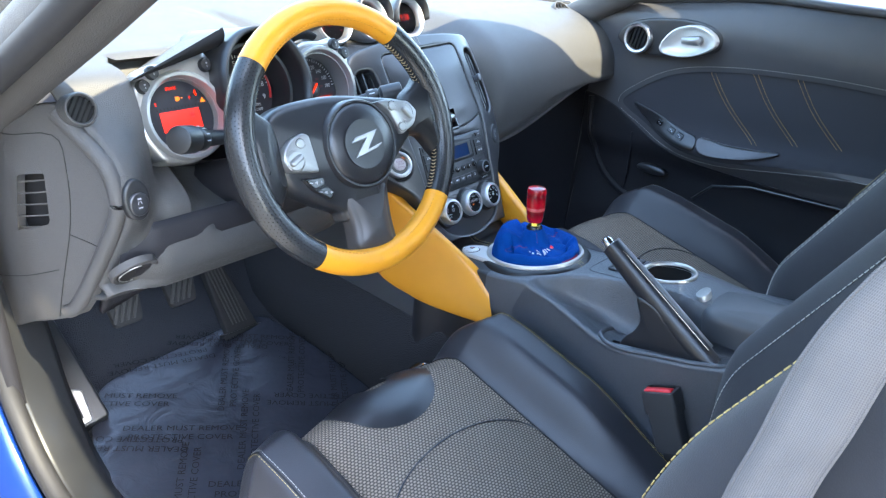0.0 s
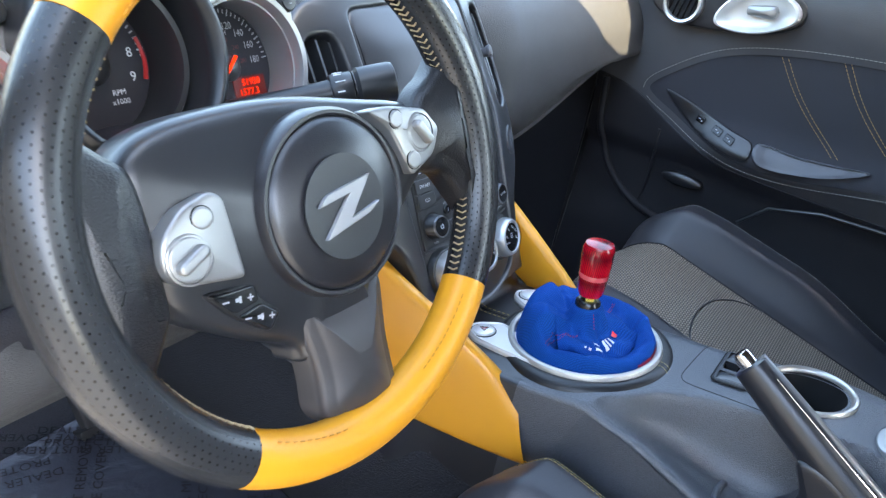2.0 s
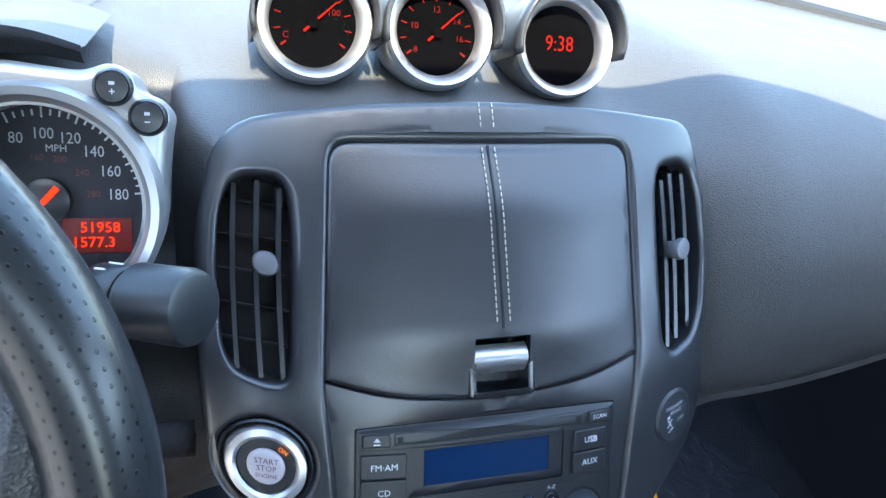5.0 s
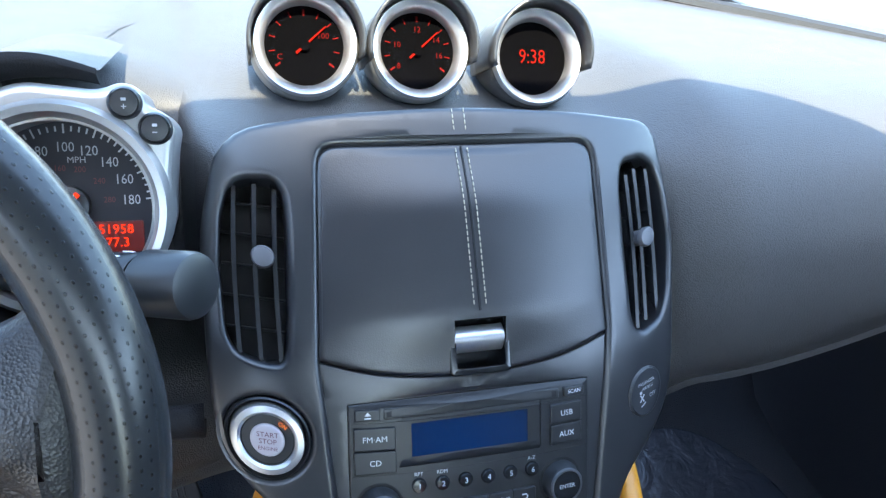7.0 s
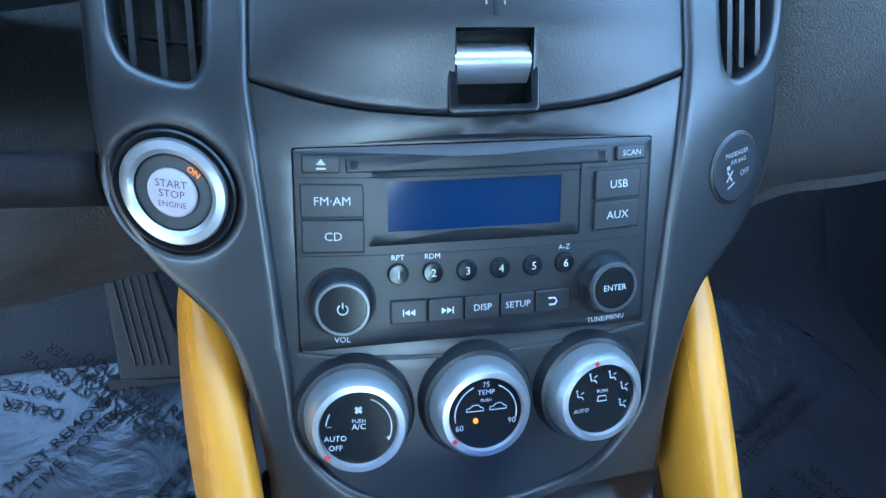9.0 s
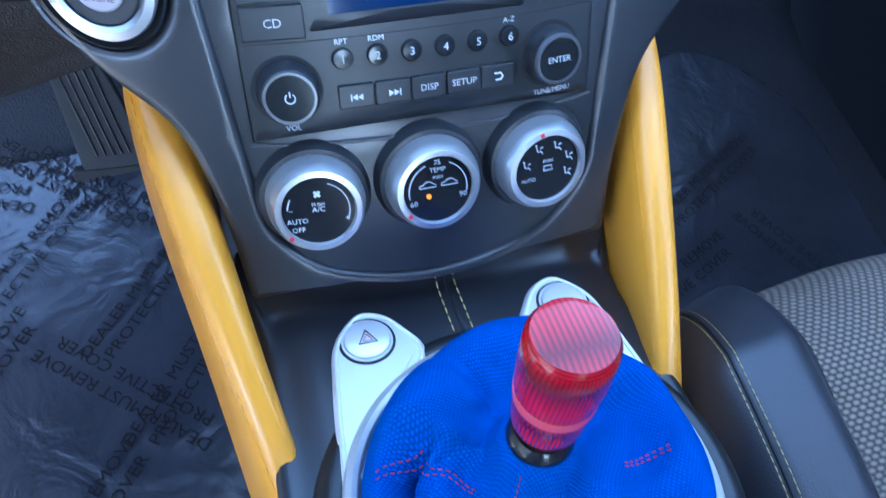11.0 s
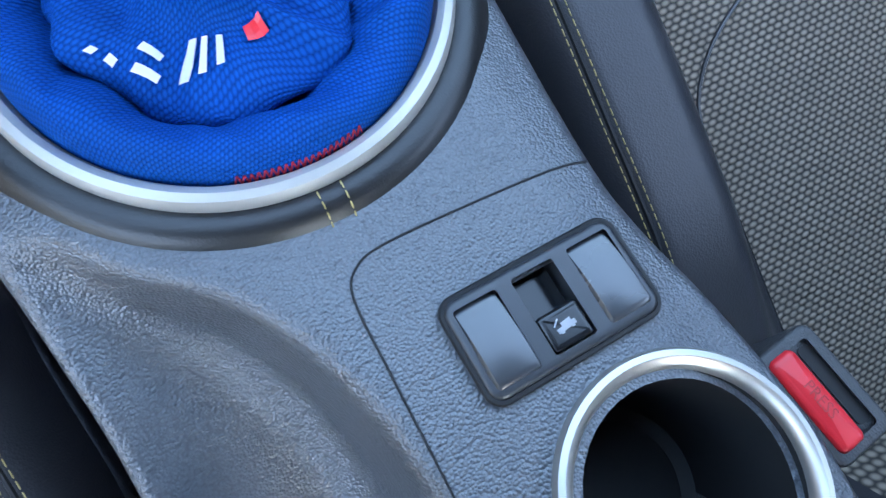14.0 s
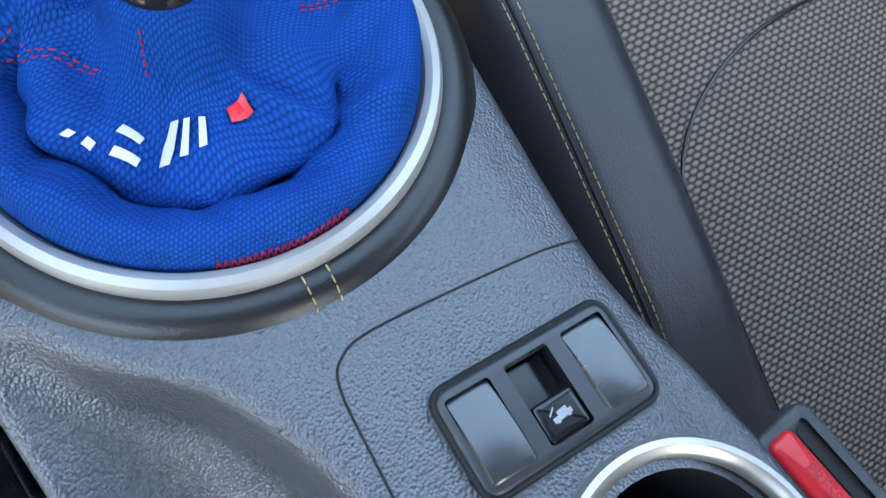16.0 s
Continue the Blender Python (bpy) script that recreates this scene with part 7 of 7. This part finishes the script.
def buckle(origin, u, v, name, label):
    f = plane_map(origin, u, v)
    b = thing(name, f(0, 0, -0.07), label, "seat belt buckle", "seat belt buckles")
    part("body", slab(f, rrect(0.0240, 0.0430, 0.004, cx=0.003), -0.088, 0.0, 0.003), M_BUCKLE, b)
    part("surround", pierced(f, rrect(0.0290, 0.0480, 0.005, cx=0.003), [rrect(0.0222, 0.0418, 0.0035, cx=0.003)], 0.0026, -0.030, 0.0018, 0.006), M_BUCKLE, b, "raised grey lip round the buckle")
    k = part("release", slab(f, rrect(0.0122, 0.0400, 0.003, cx=-0.0018), -0.004, 0.0050, 0.0025, dome=0.0010), M_RED, b, "red push release")
    lettering("PRESS", f, 0.0066, M_REDINK, k, -0.0018, 0, 0.0062, turn=-90, wide=0.9)
    part("slot", slab(f, rrect(0.0062, 0.034, 0.002, cx=0.0098), 0.0, 0.0007), M_DARK, b)
    part("stem", box(shifted(f, 0, 0, -0.16), 0.012, 0.028, 0.09, 0.003), M_PLASTIC, b)
    return b


buckle((0.1297, -0.3445, 0.345), (1, 0.10, 0.0), (-0.10, 1, -0.20), "belt_buckle", "black buckle with a red button beside the passenger seat")
buckle((-0.124, -0.422, 0.302), (1, 0, 0.0), (0, 0.90, -0.43), "belt_buckle", "black buckle with a red button beside the driver seat")
belt = thing("seat_belt", (-0.5, -0.7, 0.3), "slack grey woven seat belt beside the driver seat", "seat belt")
BELT = spline([(-0.625, -0.79, 1.00), (-0.622, -0.72, 0.86), (-0.62, -0.669, 0.745), (-0.62, -0.655, 0.66), (-0.62, -0.648, 0.60), (-0.622, -0.635, 0.40), (-0.63, -0.62, 0.08)], 10, False)
bm = bmesh.new()
grid(60, 3, lambda s, t: Vector(BELT[min(int(s * 60), 60)]) + Vector((0.001, 0.0195, -0.0135)) * (2 * t - 1), bm, size=(1.1, 0.048))
thick(part("webbing", bm, M_WEBBING, belt, "grey woven belt webbing"), 0.0012)

for t in (0.04, 0.96):
    hem = [Vector(BELT[i]) + Vector((0.001, 0.0195, -0.0135)) * (2 * t - 1) for i in range(0, len(BELT), 2)]
    part("hem", tube(hem, 0.0014, 6), M_WEBBING, belt, "doubled woven edge of the belt")

# ---- pedals and mats ----
acc = thing("accelerator_pedal", (-0.22, 0.39, 0.04), "long ribbed black accelerator pedal", "pedal", "pedals")
AF = plane_map((-0.238, 0.425, 0.118), (0.97, 0.05, -0.1), (-0.16, 0.42, 0.88))
part("plate", slab(AF, rounded([(-0.020, 0.095), (0.020, 0.095), (0.040, -0.085), (-0.036, -0.085)], 0.006), -0.012, 0.004, 0.003, back=True), M_RUBBER, acc)
for k in range(5):
    part("rib", box(AF, 0.0022, 0.14, 0.0035, 0.001, u=-0.016 + 0.008 * k, v=0.012, w0=0.003), M_GREYTRIM, acc)
part("foot", box(AF, 0.094, 0.030, 0.026, 0.004, v=-0.088, w0=-0.02), M_PLASTIC, acc)
for x, name, label in ((-0.369, "brake_pedal", "ribbed rubber brake pedal"), (-0.471, "clutch_pedal", "ribbed rubber clutch pedal")):
    p = thing(name, (x, 0.362, 0.2), label, "pedal", "pedals")
    f = plane_map((x, 0.362, 0.213), (1, 0, 0), (0.05, 0.5, 0.86))
    part("pad", slab(f, rounded([(-0.031, 0.03), (0.031, 0.03), (0.024, -0.028), (-0.024, -0.028)], 0.008), -0.01, 0.002, 0.003, back=True), M_RUBBER, p)
    for k in range(4):
        part("rib", box(shifted(f, -0.016 + 0.011 * k, 0.0, 0, -25), 0.005, 0.044, 0.004, 0.0015, w0=0.0015), M_GREYTRIM, p)
    part("arm", tube([f(0, 0.01, -0.01), f(0, 0.08, -0.03), f(0, 0.2, -0.04)], 0.008, 8), M_PLASTIC, p)
dp = thing("foot_rest", (-0.59, 0.38, 0.05), "ribbed silver and black foot rest beside the clutch", "foot rest")
f = plane_map((-0.586, 0.380, 0.112), (0.97, -0.10, 0.2), (0.02, 0.76, 0.65))
part("plate", slab(f, rounded([(-0.016, 0.095), (-0.004, 0.095), (0.006, -0.02), (0.024, -0.032), (0.020, -0.085), (-0.018, -0.085)], 0.004), -0.01, 0.004, 0.002, back=True), M_PAINTSILVER, dp, "silver foot plate")
part("base", slab(f, rounded([(-0.024, 0.13), (0.030, 0.13), (0.046, -0.09), (-0.024, -0.09)], 0.008), -0.03, 0.001, 0.004, back=True), M_PLASTIC, dp, "black foot rest body")
for k in range(2):
    part("groove", slab(f, rrect(0.0045, 0.060 + 0.05 * (1 - k), 0.002, cx=-0.008 + 0.015 * k, cy=-0.045 + 0.024 * (1 - k)), 0.0, 0.0046), M_RUBBER, dp)


def floor_mat(outline, label, words):
    m = thing("floor_mat", (outline[0][0], outline[0][1], 0.01), label, "floor mat", "floor mats")
    f = plane_map((0, 0.147, 0.017), (1, 0, 0), (0, 0.9929, 0.1191))
    wav = lambda x, y: 0.0016 * noise.noise(Vector((x * 9, y * 9, 1))) + 0.0007 * noise.noise(Vector((x * 34, y * 34, 5)))
    part("film", pierced(f, rounded(outline, 0.05, 6), [], 0.003, -0.006, 0.002, 0.012, height=wav), M_FILM, m, "crinkled clear film over a black mat")
    for x, y, turn in words:
        for j, body in enumerate(("DEALER MUST REMOVE", "PROTECTIVE COVER")):
            c, s = math.cos(radians(turn)), math.sin(radians(turn))
            lettering(body, f, 0.0165, M_MATINK, m, x + s * 0.020 * j, y - c * 0.020 * j, 0.0052, turn=turn, wide=1.1)


floor_mat([(-0.60, -0.42), (-0.60, 0.10), (-0.575, 0.17), (-0.52, 0.265), (-0.30, 0.275), (-0.16, 0.28), (-0.135, 0.10), (-0.135, -0.42)][::-1],
          "black floor mat under a printed protective film", [(-0.50, 0.215, -38), (-0.40, 0.245, 160), (-0.33, 0.155, 52), (-0.46, 0.085, -38), (-0.38, 0.025, 52), (-0.23, 0.225, -40), (-0.21, 0.11, 50), (-0.53, -0.02, 52), (-0.42, -0.10, -38), (-0.24, -0.01, 140), (-0.29, -0.12, 52), (-0.55, 0.10, 140), (-0.18, 0.02, 52), (-0.29, 0.235, 140)])
floor_mat([(0.60, -0.42), (0.60, 0.20), (0.52, 0.31), (0.30, 0.32), (0.155, 0.30), (0.140, 0.10), (0.140, -0.42)],
          "black floor mat under a printed protective film", [(0.24, 0.10, 20), (0.42, 0.12, 30), (0.32, 0.00, 25), (0.30, 0.22, -160), (0.48, -0.02, 120)])

# ---- passenger door ----
M_PULL = material("pull_plastic", (0.11, 0.11, 0.12), 0.34, vary=0.06)
door = thing("passenger_door", (0.66, -0.2, 0.1), "closed black passenger door with suede insert and stitching", "car door")
DF = plane_map((0.655, 0, 0), (0, -1, 0), (0, 0, 1))
INSERT = spline([(-0.098, 0.463), (-0.060, 0.508), (0.02, 0.558), (0.138, 0.587), (0.29, 0.603), (0.44, 0.607), (0.62, 0.60), (0.80, 0.585), (0.86, 0.53), (0.80, 0.47), (0.60, 0.452), (0.42, 0.437), (0.30, 0.415), (0.19, 0.391), (0.11, 0.386), (0.04, 0.400), (-0.04, 0.430)], 6)


def belt_z(a):
    return 0.700 + 0.05 * smooth(-0.2, 0.25, a) + 0.02 * smooth(0.25, 0.9, a)


def door_w(a, b):
    arm = 0.030 * math.exp(-((b - (0.405 + 0.03 * smooth(0.1, 0.5, a))) / 0.030) ** 2) * smooth(-0.06, 0.10, a)
    upper = 0.018 * smooth(0.56, 0.655, b) - 0.030 * max(0.0, (b - 0.650) / (belt_z(a) - 0.650)) ** 1.6 - 0.012 * smooth(belt_z(a) - 0.02, belt_z(a), b)
    low = -0.018 * smooth(0.375, 0.33, b) + 0.012 * smooth(0.28, 0.16, b)
    return arm + upper + low


SHELL = [(-0.20, 0.02), (0.95, 0.02), (0.95, belt_z(0.95))] + [(a, belt_z(a)) for a in [0.90 - 0.05 * i for i in range(22)]] + [(-0.20, belt_z(-0.2))]
part("panel", pierced(DF, SHELL, [inset(INSERT, -0.001)], 0.0, -0.06, 0.006, 0.018, height=door_w), M_DOOR, door)
POCKET = [(-0.196, 0.03), (0.94, 0.03), (0.94, 0.372)] + spline([(0.90, 0.372), (0.60, 0.368), (0.30, 0.366), (0.11, 0.371), (0.04, 0.385), (-0.04, 0.415), (-0.105, 0.449), (-0.15, 0.462), (-0.196, 0.468)], 5, False)
part("pocket_panel", pierced(DF, POCKET, [], 0.0030, -0.02, 0.0025, 0.016, height=door_w), M_LOWER, door, "darker grained door pocket panel")
part("pocket_rim", tube([DF(a, b, door_w(a, b) + 0.004) for a, b in spline([(-0.175, 0.46), (-0.160, 0.36), (-0.125, 0.29), (-0.06, 0.245), (0.05, 0.225), (0.12, 0.23)], 6, False)], 0.007, 10), M_LOWER, door, "curved rim of the door pocket")
part("fold", tube([DF(a, b, door_w(a, b) + 0.003) for a, b in ((-0.052, 0.40), (-0.050, 0.36), (-0.052, 0.29), (-0.054, 0.25))], 0.003, 8), M_LOWER, door)
part("insert", pierced(DF, INSERT, [], -0.002, -0.03, 0.005, 0.014, height=lambda a, b: door_w(a, b) - 0.0005), M_SUEDE, door, "dark suede door insert")
part("stitching", stitches([DF(a, b, door_w(a, b) + 0.0018) for a, b in inset(INSERT, -0.006)] , 0.0050, 0.0014, 0.0005), M_STITCH, door)
for (a0, b0_), (a1, b1_) in (((0.104, 0.573), (0.231, 0.446)), ((0.192, 0.592), (0.313, 0.462)), ((0.280, 0.602), (0.393, 0.478))):
    for d in (-0.004, 0.006):
        run = [DF(lerp(a0, a1, t) + d - 0.012 * math.sin(math.pi * t), lerp(b0_, b1_, t), door_w(lerp(a0, a1, t), lerp(b0_, b1_, t)) - 0.0018) for t in [i / 14 for i in range(15)]]
        part("stitching", stitches(run, 0.0050, 0.0013, 0.0005), material("orange_thread", (0.50, 0.30, 0.10), 0.7), door)
ledge = bmesh.new()
grid(40, 4, lambda s, t: Vector((lerp(0.655, 0.74, t), -(a := lerp(-0.20, 0.95, s)), belt_z(a) - 0.004 + 0.006 * math.sin(math.pi * t))), ledge)
thick(part("sill_ledge", ledge, M_DOOR, door), 0.012)
thick(part("outer_skin", grid(20, 10, lambda s, t: Vector((0.755 + 0.05 * math.sin(math.pi * t), -lerp(-0.25, 0.95, s), lerp(0.0, 0.735, t)))), M_BLUEPAINT, door, "blue outer door skin"), 0.01)
DH = shifted(DF, 0, 0, 0.010)
part("handle_bezel", slab(DH, spline([(-0.128, 0.612), (-0.10, 0.648), (-0.03, 0.668), (0.06, 0.674), (0.112, 0.655), (0.108, 0.622), (0.06, 0.600), (-0.03, 0.586), (-0.09, 0.588)], 6), -0.02, 0.0095, 0.004, dome=0.001), M_TRIM, door, "dark oval bezel")
g = shifted(DH, -0.072, 0.618, 0.012)
rv = part("vent_ring", lathe(g, [(0.033, 0.0), (0.033, 0.010), (0.030, 0.014), (0.026, 0.012), (0.025, 0.002)], 48), M_SILVER, door, "silver ringed round door vent")
# Black disc painted as the shaded depth behind the slats.
part("vent_back", slab(g, oval(0.026, 0.026, 36), -0.006, 0.003), M_DARK, rv)
for k in range(-2, 3):
    part("slat", box(shifted(g, 0, 0, 0, 80), 2 * math.sqrt(0.025 ** 2 - (0.009 * k) ** 2), 0.002, 0.006, 0.0008, v=0.009 * k, w0=0.002), M_PLASTIC, rv)
HANDLE = spline([(-0.012, 0.600), (-0.012, 0.625), (0.015, 0.655), (0.06, 0.668), (0.100, 0.655), (0.108, 0.632), (0.075, 0.608), (0.03, 0.596)], 6)
hd = part("door_handle", dish(DH, HANDLE, [(1.0, 0.006), (1.0, 0.021), (0.97, 0.0255), (0.92, 0.0265), (0.87, 0.0245), (0.78, 0.0185), (0.66, 0.0145), (0.45, 0.0125), (0.2, 0.0118)]), M_PLATE, door, "satin silver door handle cup")
part("lever", slab(shifted(DH, 0.052, 0.634, 0.010, 8), rounded([(-0.022, 0.008), (0.020, 0.011), (0.026, 0.0), (0.020, -0.010), (-0.022, -0.006)], 0.005), 0.0, 0.016, 0.004, dome=0.002), M_PAINTSILVER, hd)
on_door = lambda a, b, w=0.0: DF(a, b, door_w(a, b) + w)
part("switch_pod", pierced(on_door, spline([(-0.062, 0.468), (-0.02, 0.462), (0.06, 0.440), (0.106, 0.430), (0.108, 0.404), (0.07, 0.402), (0.0, 0.424)], 6), [], 0.0012, -0.01, 0.0015, 0.008), M_LEATHER, door, "smooth black panel round the window switches")
for a, b, q in ((0.012, 0.440, 0.015), (0.046, 0.432, 0.018), (0.070, 0.426, 0.018)):
    k = part("window_switch", box(shifted(on_door, a, b, 0.0005, -14), q, 0.011, 0.0042, 0.002), M_GLOSS, door)
    part("symbol", bars(shifted(on_door, a, b, 0.0005, -14), [(-0.002, 0.001, 0.004, 0.0012, 0), (0.003, -0.001, 0.0022, 0.0022, 0)], 0.0046), M_GREY_PRINT, k)
PULL = spline([(0.117, 0.433), (0.122, 0.409), (0.150, 0.403), (0.215, 0.414), (0.262, 0.430), (0.288, 0.444), (0.250, 0.440), (0.180, 0.433)], 6)
part("pull_cup", dish(on_door, PULL, [(1.0, -0.002), (1.0, 0.0040), (0.97, 0.0055), (0.92, 0.0050), (0.84, 0.0026), (0.70, 0.0012), (0.45, 0.0008), (0.2, 0.0007)]), M_PULL, door, "smooth grey door pull recess")
part("pocket_lip", tube([DF(0.13, 0.290, 0.012), DF(0.17, 0.335, 0.016), DF(0.25, 0.358, 0.018), DF(0.5, 0.372, 0.018), DF(0.85, 0.38, 0.018)], 0.003, 8), M_TRIM, door)
part("release_pod", slab(DF, oval(0.038, 0.011, 30, 0.012, 0.322), -0.03, 0.0, 0.004, dome=0.002), M_TRIM, door)
